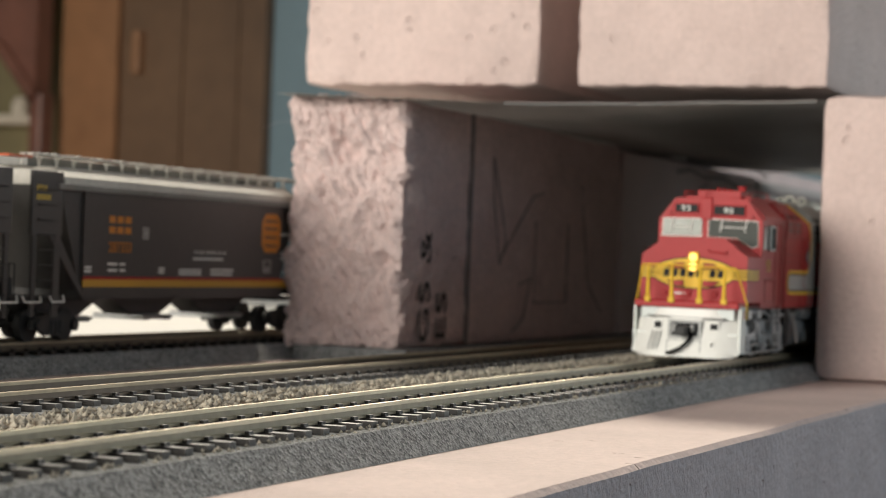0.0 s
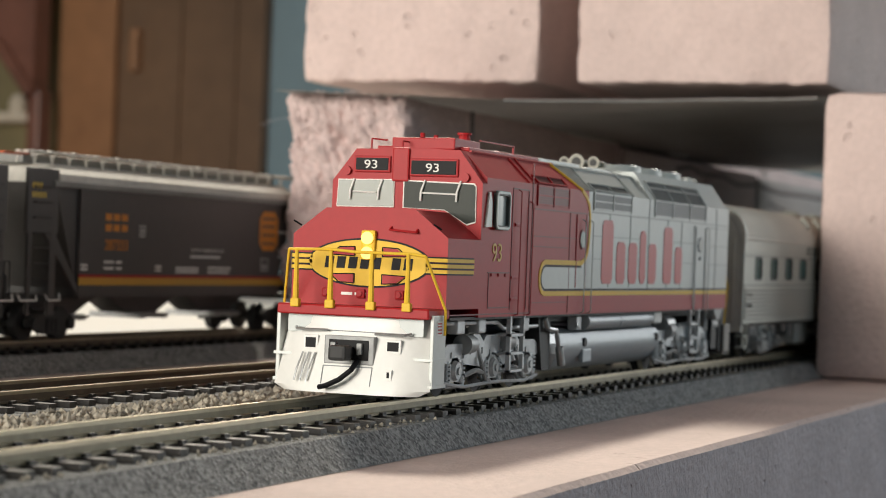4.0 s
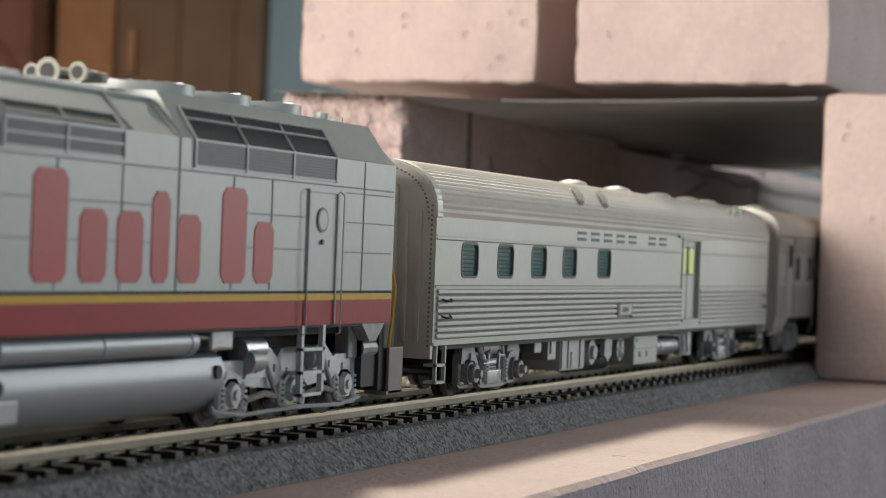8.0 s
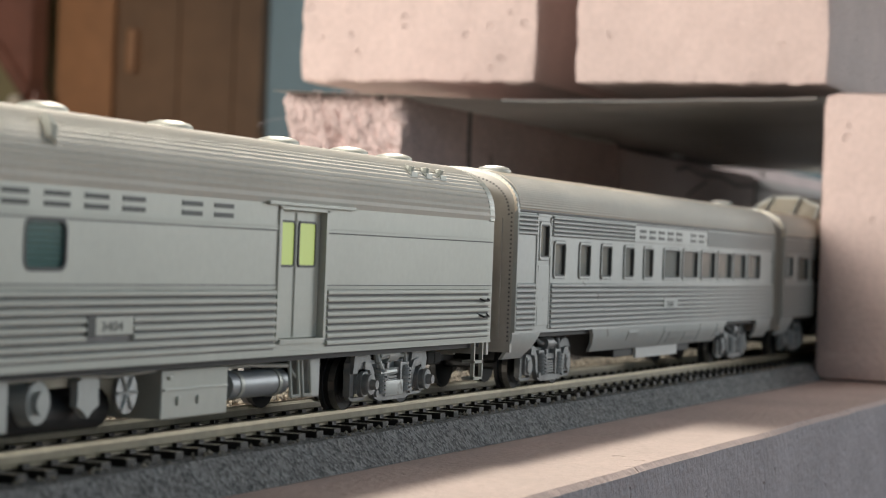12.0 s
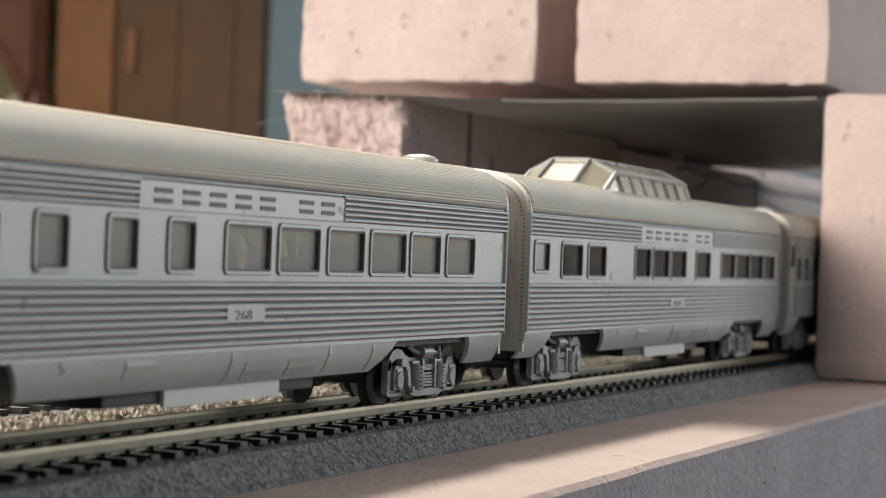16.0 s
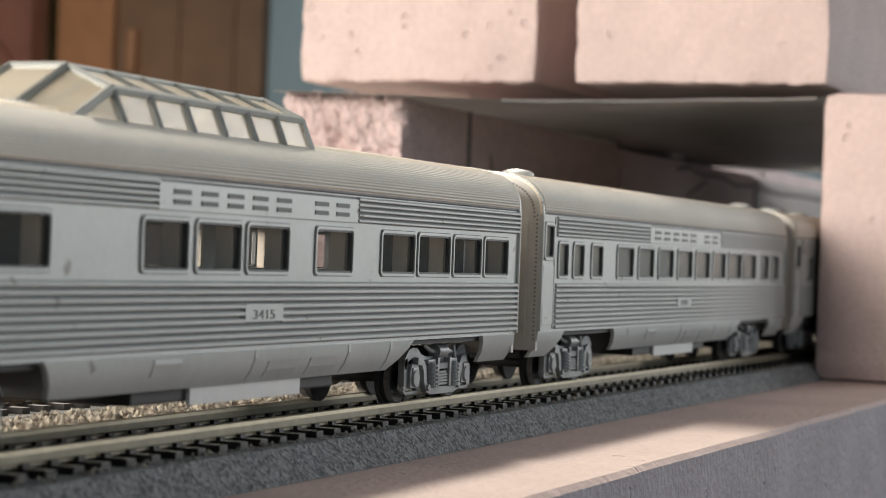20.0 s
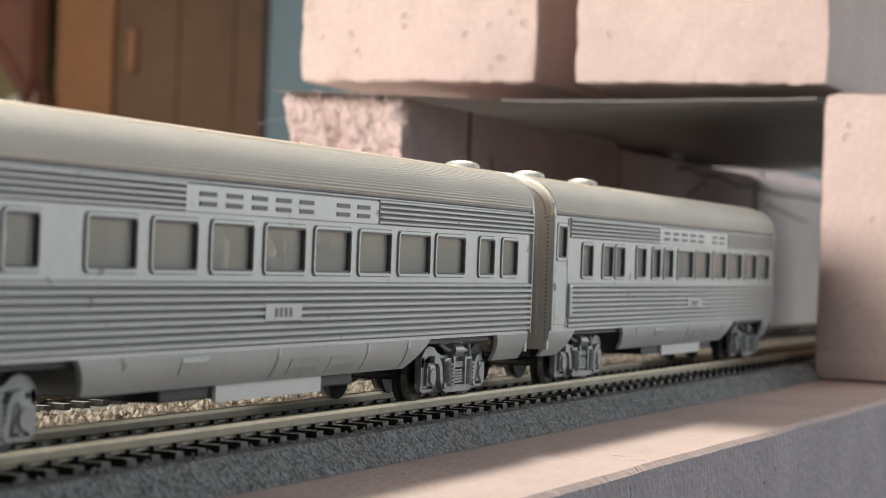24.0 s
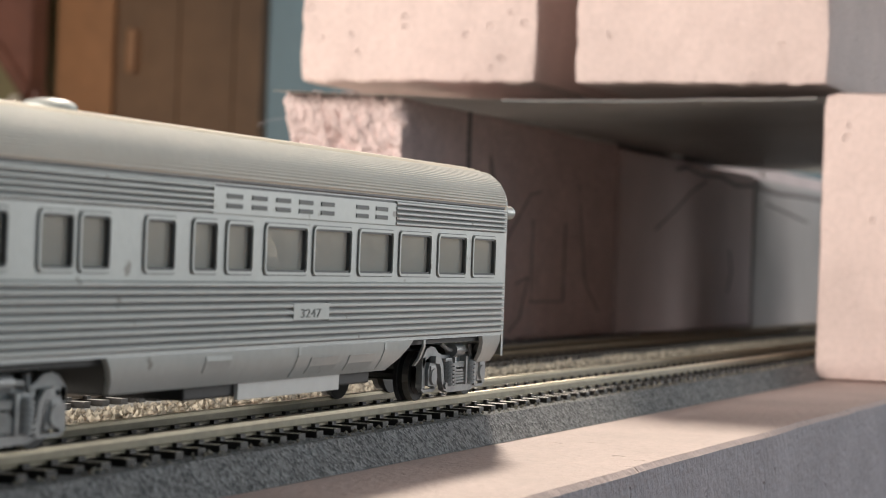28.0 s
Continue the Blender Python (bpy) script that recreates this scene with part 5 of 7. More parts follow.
        part("brake_hose", bm, SILVER_DARK, pilot)
    for s, z in ((1, 14.2), (-1, 13.8)):
        bm = bmesh.new()
        wire(bm, [(0.2, s * 5.4, z), (-0.3, s * 12.4, z), (1.2, s * 13.2, z + 0.4)], 0.28)
        part("uncoupling_lever", bm, SILVER_DARK, pilot)
    bm = bmesh.new()
    box(bm, 2, 14, -15.6, 15.6, 13.6, 17.2)
    part("end_plate", bm, GREY, t)
    for s in (-1, 1):
        bm = bmesh.new()
        box(bm, 1.6, 8.4, *sorted((s * 17.2, s * 18.1)), 3.0, 18.2, 0.2)
        box(bm, 1.0, 8.6, *sorted((s * 14, s * 18.3)), 3.0, 3.7)
        box(bm, 1.0, 8.6, *sorted((s * 14, s * 18.3)), 8.6, 9.2)
        sp = part("step_panel", bm, SILVER, t)
        bm = bmesh.new()
        box(bm, 3.2, 6.0, *sorted((s * 18.0, s * 18.2)), 14.0, 17.0)
        lab = part("notice_label", bm, PALE, sp)
        bm = bmesh.new()
        for z in (14.5, 15.2, 15.9, 16.5):
            box(bm, 3.5, 5.7, *sorted((s * 18.1, s * 18.25)), z - 0.15, z + 0.15)
        part("notice_bars", bm, RED, lab)
    # yellow handrails before the nose
    bm = bmesh.new()
    top = [(5.5, 18.4, 14.0), (5.5, 18.4, 19.2), (-0.5, 14.8, 31.0), (-0.5, 5.0, 31.2)]
    wire(bm, top, 0.32, 8)
    wire(bm, [(-0.5, 5.0, 31.2), (-0.5, -1.0, 30.8), (-0.5, -13.4, 30.8), (-0.2, -16.4, 30.4), (6.5, -18.6, 19.2), (6.5, -18.6, 14.0)], 0.32, 8)
    hr = part("handrail", bm, YELLOW, t, "bright yellow handrail")
    for y in (13.0, 5.0, -4.4, -12.6):
        bm = bmesh.new()
        tube(bm, (-0.3, y, 19.2), (-0.5, y, 30.9), 0.72, 8, 0.42)
        box(bm, -1.0, 0.4, y - 1.0, y + 1.0, 18.8, 20.6, 0.3)
        part("stanchion", bm, YELLOW, hr)
    # sides
    for s in (-1, 1):
        def yy(a, b):
            return sorted((s * (W + a), s * (W + b)))
        bm = bmesh.new()
        notch = [(68.4 + 1.8 - 1.8 * math.sin(a), 23.3 + 1.8 - 1.8 * math.cos(a)) for a in [math.pi / 2 * k / 4 for k in range(5)]]
        poly = [(104, 23.3)] + notch[::1] + [(68.4, 27.6), (69.0, 28.8), (70.2, 29.4), (98.0, 29.4), (100.6, 30.2), (102.4, 31.8), (103.6, 34.0), (104, 34.0)]
        prism(bm, poly, "y", *yy(-0.1, 0.10))
        part("grey_panel", bm, GREY, hood)
        bm = bmesh.new()
        ymin, ymax = yy(-0.05, 0.17)
        line = [(244.6, 22.6), (70.4, 22.6), (68.4, 23.2), (67.2, 24.6), (66.9, 26.2), (67.2, 27.9), (68.6, 29.5), (70.6, 30.1), (98.0, 30.1), (101.0, 31.0), (102.8, 32.8), (103.8, 35.4), (104.2, 39.0), (104.2, 42.0), (103.2, 44.6), (101.0, 46.6), (97.0, 48.2)]
        strap(bm, line, 1.15, ymin, ymax)
        part("yellow_line", bm, YELLOW, t, "yellow striping edged in black")
        bm = bmesh.new()
        inner = [(244.6, 23.5), (70.6, 23.5), (69.0, 24.2), (68.2, 25.4), (68.0, 26.4), (68.4, 27.6), (69.4, 28.7), (70.8, 29.2), (98.2, 29.2)]
        strap(bm, inner, 0.5, *yy(-0.05, 0.15))
        part("black_line", bm, BLACK, t)
        # slope: grey paint and yellow edge sweeping forward on the roof
        bm = bmesh.new()
        va = [(97.0, W, 48.3), (103.2, W, 48.3), (103.2, 12.2, 54.12), (88.0, 12.2, 54.12)]
        bm.faces.new([bm.verts.new((x, s * y + s * 0.08, z + 0.06)) for x, y, z in va])
        bm.faces.new([bm.verts.new((x, s * y, z)) for x, y, z in ((88.0, 12.2, 54.16), (103.2, 12.2, 54.16), (103.2, 0, 54.55), (86.0, 0, 54.55))])
        bmesh.ops.solidify(bm, geom=list(bm.faces), thickness=0.1)
        part("roof_paint", bm, GREY, hood)
        bm = bmesh.new()
        wire(bm, [(97.0, s * W, 48.2), (93.4, s * 15.6, 50.7), (88.0, s * 12.2, 54.1), (86, 0, 54.5)], 0.45, 6)
        part("roof_line", bm, YELLOW, hood)
        # cab side window, wind wings, doors
        window(t, 34.2, 42.4, 37.3, 45.2, s, GREY, PALEGLASS, 0.25, y=W + 0.85)
        bm = bmesh.new()
        prism(bm, [(29.0, 37.3), (32.6, 37.5), (32.4, 43.0), (31.4, 45.2), (30.6, 45.0)], "y", *yy(-0.1, 0.5))
        part("wind_wing", bm, SILVER, cab, "silver wind deflector")
        bm = bmesh.new()
        for a, b, c, d in ((46.8, 47.1, 19, 46.5), (57.6, 57.9, 19, 46.5), (47, 57.8, 46.4, 46.7), (60.2, 60.6, 18, 53), (62, 103, 42.3, 42.6), (88.4, 88.7, 18, 42.3), (101.4, 101.7, 18, 42.3), (62, 100, 36.0, 36.2), (62, 87, 20.4, 20.6), (62, 87, 33.6, 33.8), (32, 46, 27.2, 27.5), (33, 46, 19.4, 19.7), (32.6, 32.9, 19.4, 27.3), (10, 60, 18.0, 18.3)):
            box(bm, a, b, *yy(-0.1, 0.14), c, d)
        part("panel_seam", bm, REDSEAM, hood)
        bm = bmesh.new()
        for x in (34, 38.5, 43.0):
            box(bm, x, x + 0.8, *yy(-0.1, 0.3), 26.5, 27.2)
        for x, z in ((47.0, 26), (47.0, 21), (48.6, 38)):
            box(bm, x, x + 5.0, *yy(-0.1, 0.35), z, z + 0.7, 0.1)
        part("hinge", bm, RED, hood)
        bm = bmesh.new()
        for a, b, c, d in ((106, 244, 42.9, 43.15), (157, 157.4, 22, 48.2), (121, 121.2, 24, 43), (139.5, 139.7, 24, 43), (176, 176.3, 24, 43), (190.5, 190.8, 24, 43), (229.8, 230.1, 22, 48), (107, 150, 37, 37.2), (107, 150, 31.2, 31.4), (176, 204, 36.8, 37.0), (176, 204, 31.0, 31.2), (222, 244, 36.4, 36.6), (222, 244, 30.8, 31.0), (222, 244, 41.9, 42.1)):
            box(bm, a, b, *yy(-0.1, 0.12), c, d)
        part("panel_seam", bm, SEAMGREY, rear)
        # number on the cab side
        words("number", "93", 4.2, GOLD, hood, mm(34.2, -W - 0.12, 29.9, 90, 0, 0) if s < 0 else mm(43.4, W + 0.12, 30.2, 90, 0, 180), 1.15)
        # grilles
        def grille(nm, x0, x1, z0, z1, cols, rows, paint, frame_paint, parent, louvre=LOUVRE):
            bm = bmesh.new()
            box(bm, x0, x1, *yy(-0.1, 0.10), z0, z1)
            g = part(nm, bm, paint, parent)
            bm = bmesh.new()
            for k in range(cols + 1):
                x = x0 + (x1 - x0) * k / cols
                box(bm, x - 0.22, x + 0.22, *yy(-0.1, 0.36), z0 - 0.3, z1 + 0.3)
            for k in range(rows + 1):
                z = z0 + (z1 - z0) * k / rows
                box(bm, x0, x1, *yy(-0.1, 0.28), z - 0.15, z + 0.15)
            part("grille_frame", bm, frame_paint, g)
            bm = bmesh.new()
            n = max(4, int((z1 - z0) / 0.5))
            for k in range(n):
                z = z0 + (z1 - z0) * (k + 0.5) / n
                box(bm, x0, x1, *yy(-0.1, 0.2), z - 0.08, z + 0.08)
            part("louvre", bm, louvre, g)

        def slope_grille(nm, x0, x1, cols, paint, frame_paint, parent, top=Vector((0, 12.2, 54.0)), reach=0.36, bars=(0, 1)):
            """A grille lying on the lower part of the sloped roof shoulder."""
            bend = Vector((0, W, 48.2))
            p0, p1 = bend.lerp(top, 0.06 if reach < 0.5 else 0.01), bend.lerp(top, reach)
            out = Vector((0, 0.69, 0.72)) * 0.12
            bm = bmesh.new()
            q = [p0 + Vector((x0, 0, 0)), p0 + Vector((x1, 0, 0)), p1 + Vector((x1, 0, 0)), p1 + Vector((x0, 0, 0))]
            bm.faces.new([bm.verts.new((v.x, s * (v.y + out.y), v.z + out.z)) for v in q])
            bmesh.ops.solidify(bm, geom=list(bm.faces), thickness=0.15)
            g = part(nm, bm, paint, parent)
            bm = bmesh.new()
            for k in range(cols + 1):
                x = x0 + (x1 - x0) * k / cols
                wire(bm, [(x, s * (p0.y + 0.15), p0.z + 0.15), (x, s * (p1.y + 0.15), p1.z + 0.15)], 0.26)
            for f in bars:
                v = p0.lerp(p1, f)
                wire(bm, [(x0, s * (v.y + 0.15), v.z + 0.15), (x1, s * (v.y + 0.15), v.z + 0.15)], 0.24)
            part("grille_frame", bm, frame_paint, g)
        # darker red backing paints the shade between the louvres
        grille("air_grille", 63.6, 86.8, 43.6, 47.9, 2, 2, RED_SHADE, RED, hood, REDLOUVRE)
        slope_grille("shoulder_grille", 64.5, 86, 2, RED_SHADE, RED, hood)
        grille("air_grille", 106.8, 139.6, 44.0, 47.9, 2, 2, MESHGREY, GREY, rear)
        slope_grille("shoulder_grille", 107.5, 139, 2, MESHGREY, GREY, rear)
        grille("radiator_grille", 162, 216.6, 43.9, 48.1, 3, 1, MESHGREY, GREY, rear)
        slope_grille("shoulder_grille", 162, 216.6, 3, MESHGREY, GREY, rear, Vector((0, 13.0, 55.6)), 0.68, (0.64, 1))
        # rear door with a porthole
        bm = bmesh.new()
        for a, b, c, d in ((205.0, 205.5, 17.6, 42), (217.6, 218.1, 17.6, 42), (205, 218, 41.6, 42.1)):
            box(bm, a, b, *yy(-0.1, 0.3), c, d)
        dr = part("side_door", bm, GREY, rear)
        bm = bmesh.new()
        tube(bm, (211.4, s * (W - 0.1), 36.6), (211.4, s * (W + 0.25), 36.6), 2.3, 18)
        tube(bm, (211.4, s * (W - 0.1), 32.6), (211.4, s * (W + 0.45), 32.6), 0.5, 8)
        port = part("porthole", bm, LOUVRE, dr, "round porthole with a dark rim")
        bm = bmesh.new()
        tube(bm, (211.4, s * (W + 0.1), 36.6), (211.4, s * (W + 0.3), 36.6), 1.8, 18)
        part("pane", bm, BLANKPANE, port)
        # a narrow door with a porthole where the red paint ends
        bm = bmesh.new()
        for a, b, c, d in ((93.6, 93.9, 24, 42), (93.9, 94.6, 30.4, 41.6)):
            box(bm, a, b, *yy(-0.1, 0.24), c, d)
        fd = part("narrow_door", bm, RED, hood)
        bm = bmesh.new()
        tube(bm, (98.6, s * (W - 0.1), 36.0), (98.6, s * (W + 0.22), 36.0), 2.5, 18)
        part("porthole_rim", bm, REDSEAM, fd)
        bm = bmesh.new()
        tube(bm, (98.6, s * (W - 0.1), 36.0), (98.6, s * (W + 0.3), 36.0), 2.05, 18)
        part("porthole", bm, PALEGLASS, fd, "round pale porthole")
        # large red name shapes, one per letter
        for a, b, c, d in ((113.6, 125.6, 25.0, 41.4), (126.6, 136.6, 25.0, 36.0), (137.4, 147.4, 25.0, 36.0), (148.2, 155.4, 25.0, 39.4), (156.2, 166.0, 25.0, 36.0), (171.0, 182.4, 25.0, 41.0), (183.2, 192.6, 25.0, 35.6)):
            bm = bmesh.new()
            if s > 0:
                a, b = 306.2 - b, 306.2 - a
            e, f = a + (b - a) * 0.11, b - (b - a) * 0.11
            prism(bm, [(e + 1.4, c), (f - 1.4, c), (f, c + 1.4), (f, d - 1.4), (f - 1.4, d), (e + 1.4, d), (e, d - 1.4), (e, c + 1.4)], "y", *yy(-0.05, 0.14))
            part("name_bar", bm, REDLETTER, rear)
        # hand grabs
        for x, z0, z1 in ((50.4, 18, 46.5), (58.8, 18, 44.0), (104.6, 18, 41), (98.6, 18, 41), (204, 16, 42), (219, 16, 42)):
            bm = bmesh.new()
            wire(bm, [(x, s * W, z1), (x, s * (W + 0.9), z1 - 0.6), (x, s * (W + 0.9), z0), (x, s * W, z0 - 0.3)], 0.13)
            part("hand_grab", bm, RED if x < 90 else GREY, t)
        # fuel tank, reservoirs, steps, speed recorder
        bm = bmesh.new()
        prof = [(s * 4, 13.4), (s * 11.5, 13.6), (s * 14.2, 12.4), (s * 15.2, 10.2), (s * 15.0, 7.6), (s * 13.2, 4.6), (s * 10.6, 3.0), (s * 4, 2.6)]
        prism(bm, prof, "x", 92, 181)
        tank = part("fuel_tank", bm, TANK, t, "rounded silver fuel tank", True)
        bm = bmesh.new()
        prism(bm, [(y * 0.995, z) for y, z in prof], "x", 84, 92)
        part("tank_end", bm, SILVER_DARK, tank)
        for x in (112, 178):
            bm = bmesh.new()
            tube(bm, (x, s * 14.8, 10.0), (x, s * 15.6, 10.0), 1.15, 12)
            part("filler_cap", bm, SOOT, tank)
        bm = bmesh.new()
        box(bm, 110, 117, *sorted((s * 14.4, s * 15.6)), 4.8, 8.2, 0.3)
        part("gauge_glass", bm, TANK, tank)
        bm = bmesh.new()
        tube(bm, (112, s * 15.0, 15.2), (166, s * 15.0, 15.2), 2.0, 18)
        res = part("air_reservoir", bm, TANK, t, "long silver air reservoir", True)
        for x in (110, 138, 165.6):
            bm = bmesh.new()
            tube(bm, (x, s * 15.0, 15.2), (x + 2.2, s * 15.0, 15.2), 2.15, 16)
            part("reservoir_band", bm, TANK, res, "", True)
        bm = bmesh.new()
        wire(bm, [(106, s * 15, 16.8), (104, s * 15.5, 14.2), (109, s * 15, 13.4)], 0.4)
        part("piping", bm, SILVER_DARK, t)
        bm = bmesh.new()
        box(bm, 104, 108, *sorted((s * 13, s * 15.6)), 13.2, 16.6, 0.4)
        part("valve_box", bm, TRUCK_PALE, t)
        for x in (20, 33, 62):
            bm = bmesh.new()
            box(bm, x, x + 4.5, *sorted((s * 13.6, s * 16.2)), 13.8, 17.0, 0.4)
            part("frame_bracket", bm, TRUCK_PALE, t)
        bm = bmesh.new()
        wire(bm, [(14, s * 15.2, 16.2), (47, s * 15.2, 16.0), (50, s * 15.6, 14.6), (74, s * 15.4, 14.8)], 0.45, 8)
        part("brake_pipe", bm, TRUCK_PALE, t)
        bm = bmesh.new()
        wire(bm, [(168, s * 14, 16.2), (176, s * 14, 15.8), (178, s * 14.6, 13.6)], 0.5)
        box(bm, 176, 184, *sorted((s * 12, s * 15)), 13.6, 17.2, 0.5)
        part("piping", bm, SILVER_DARK, t)
        bm = bmesh.new()
        tube(bm, (188, s * 13.6, 13.4), (196, s * 13.6, 13.4), 2.2, 14)
        part("brake_cylinder", bm, SILVER_DARK, t, "", True)
        for x in (49.5, 205.6):
            bm = bmesh.new()
            for xx in (x, x + 9.0):
                box(bm, xx, xx + 1.0, *sorted((s * 16.6, s * 17.6)), 4.6, 17.5)
            for z in (4.6, 8.6, 12.8):
                box(bm, x, x + 10, *sorted((s * 14.4, s * 17.6)), z, z + 0.6)
            part("side_steps", bm, TRUCK_PALE, t)
        bm = bmesh.new()
        prism(bm, [(75, 16.8), (84, 16.8), (84, 4.0), (78.5, 4.0)], "y", *sorted((s * 8, s * 15.4)))
        part("tank_bracket", bm, SOOT, t)
        bm = bmesh.new()
        wire(bm, [(78, s * 16, 16.6), (79.5, s * 16.4, 14.0), (85, s * 16.6, 13.6), (89.0, s * 16.8, 5.6)], 0.6, 8)
        tube(bm, (87.6, s * 16.6, 9.4), (89.2, s * 16.8, 5.0), 1.0, 10)
        part("filler_pipe", bm, SILVER_DARK, t)
        bm = bmesh.new()
        box(bm, 232, 240, *sorted((s * 12, s * 15)), 10.6, 17.4, 0.3)
        tube(bm, (236, s * 14.6, 12.4), (243, s * 14.6, 12.4), 1.9, 14)
        prism(bm, [(232, 17.4), (243, 17.4), (239, 14), (236, 14)], "y", *sorted((s * 15.2, s * 17.6)))
        part("hanger", bm, TRUCK, t)
        bm = bmesh.new()
        box(bm, 12, 244, *sorted((s * 9, s * 12.6)), 15.4, 17.6)
        box(bm, 12, 244, *sorted((s * 12.6, s * 17.4)), 17.0, 17.6)
        part("frame_sill", bm, SOOT, t)
    # rear pilot and steps
    bm = bmesh.new()
    box(bm, 243, 249, -16.6, 16.6, 4.0, 17.4, 0.3)
    box(bm, 236, 244, -16.0, 16.0, 5.0, 15.0)
    part("rear_pilot", bm, SOOT, t)
    for s in (-1, 1):
        bm = bmesh.new()
        box(bm, 246, 253, *sorted((s * 16.9, s * 17.6)), 3.2, 12.5, 0.2)
        box(bm, 245, 253, *sorted((s * 13, s * 17.6)), 3.2, 3.9)
        part("rear_step", bm, ENDBROWN, t)
        bm = bmesh.new()
        wire(bm, [(246, s * 17.4, 12.6), (247.4, s * 17.8, 24), (246, s * 16.4, 33)], 0.34, 8)
        part("rear_handrail", bm, YELLOW, t)
    bm = bmesh.new()
    box(bm, R, R + 3.4, -8.5, -5.6, 14, 40, 0.3), box(bm, R, R + 3.4, 5.6, 8.5, 14, 40, 0.3), box(bm, R, R + 3.4, -8.5, 8.5, 40, 43, 0.3)
    part("rear_diaphragm", bm, SOOT, t)
    coupler(t, R + 4, 1)
    # roof gear
    bm = bmesh.new()
    box(bm, 33, 49, -8.8, 6.4, 54.3, 57.0, 0.3)
    rb = part("roof_box", bm, RED, t)
    bm = bmesh.new()
    for k in range(3):
        tube(bm, (33 + 8 * k, -1, 57), (33 + 8 * k, -1, 58.0), 0.6, 8)
    tube(bm, (46, -6, 57), (46, -6, 58.4), 1.5, 10, 1.2)
    tube(bm, (46, -6, 58.4), (46, -6, 58.9), 1.7, 10)
    wire(bm, [(30, 10, 54.2), (30, 10, 56.4), (32, 7, 56.2)], 0.2)
    wire(bm, [(30, 2.5, 54.2), (30, 2.5, 56.0), (33, 2.5, 56)], 0.2)
    box(bm, 49, 72, -9, -8.6, 57.2, 57.5), box(bm, 71, 71.4, -9, -8.6, 54.2, 57.4)
    part("antenna", bm, RED, rb)
    bm = bmesh.new()
    box(bm, 36, 66, -11.2, 11.2, 54.2, 55.2, 0.3)
    part("roof_plate", bm, RED, t)
    bm = bmesh.new()
    box(bm, 66, 95, -7, 7, 54.2, 56.0, 0.5)
    part("hatch", bm, RED, t)
    bm = bmesh.new()
    box(bm, 95, 128, -7, 7, 54.2, 56.0, 0.5)
    box(bm, 128, 150, -9, 9, 54.2, 55.4, 0.4)
    part("exhaust_hatch", bm, GREY, t)
    bm = bmesh.new()
    box(bm, 146, 160, -1, 1, 54.3, 56.4, 0.2)
    for y, ln, r in ((-4.2, 5, 1.7), (0.0, 7, 2.2), (4.2, 5, 1.5)):
        tube(bm, (153 - ln, y, 57.6), (153 - ln + 2.0, y, 57.6), r, 18, r * 0.6)
        tube(bm, (153 - ln + 2.0, y, 57.6), (154, y, 57.6), r * 0.42, 12)
    box(bm, 152.5, 154.5, -6, 6, 56.4, 58, 0.3)
    part("air_horn", bm, HORN, t, "silver air horns", True)
    bm = bmesh.new()
    for y, ln, r in ((-4.2, 5, 1.7), (0.0, 7, 2.2), (4.2, 5, 1.5)):
        tube(bm, (153 - ln - 0.08, y, 57.6), (153 - ln + 0.1, y, 57.6), r * 0.62, 14)
    part("horn_mouth", bm, SOOT, t)
    for x in (174, 195, 216):
        bm = bmesh.new()
        tube(bm, (x, 0, 55.4), (x, 0, 57.9), 9.8, 28)
        f = part("radiator_fan", bm, GREY, t, "", True)
        bm = bmesh.new()
        tube(bm, (x, 0, 57.9), (x, 0, 58.0), 8.8, 28)
        for k in range(8):
            a = math.pi * k / 8
            wire(bm, [(x - 8.8 * math.cos(a), -8.8 * math.sin(a), 58.1), (x + 8.8 * math.cos(a), 8.8 * math.sin(a), 58.1)], 0.18, 4)
        part("fan_guard", bm, SILVER_DARK, f)
    bm = bmesh.new()
    tube(bm, (231, -8, 55), (231, -8, 57.4), 1.5, 12)
    wire(bm, [(238, -9, 55.4), (238, -9, 57.0), (240, 9, 57.0), (240, 9, 55.4)], 0.25)
    part("roof_fitting", bm, SILVER, t)
    for s in (-1, 1):
        for x0, x1, paint in ((34, 90, RED), (90, 157, GREY)):
            bm = bmesh.new()
            wire(bm, [(x0, s * 12.2, 54.1), (x1, s * 12.2, 54.1)], 0.35)
            part("roof_edge", bm, paint, t)
        for x, paint in ((57.5, RED), (62.0, RED), (104.6, GREY), (142, GREY), (156.6, GREY)):
            bm = bmesh.new()
            wire(bm, [(x, s * W, 48.3), (x, s * 12.3, 54.1)], 0.3)
            part("roof_rib", bm, paint, t)
    # trucks
    for cx, axles in ((46.5, (23.2, 46.5, 69.8)), (208, (184.7, 208, 231.3))):
        tr = new("truck")
        tr.empty_display_size = 0.01
        tr.parent = t
        tr.matrix_basis = mm(cx, 0, 0)
        for s in (-1, 1):
            part("side_frame", six_wheel_frame(s), TRUCK_PALE, tr)
            for x in (-23.3, 0, 23.3):
                part("journal_box", axle_gear(x, s), TRUCK_PALE, tr, "", True)
            # plates with slots over the frame, and the long brake rod below
            for x, h in ((-11.6, 13.6), (11.6, 13.6)):
                bm = bmesh.new()
                prism(bm, [(x - 7.6, 8.4), (x + 7.6, 8.4), (x + 6.4, 10.6), (x + 1.8, h), (x - 1.8, h), (x - 6.4, 10.6)], "y", *sorted((s * 14.5, s * 15.0)))
                pl = part("frame_plate", bm, TRUCK_PALE, tr)
                for o in (-3.6, 3.6):
                    bm = bmesh.new()
                    box(bm, x + o - 0.35, x + o + 0.35, *sorted((s * 14.9, s * 15.06)), 9.2, 10.6)
                    part("slot", bm, SOOT, pl)
            bm = bmesh.new()
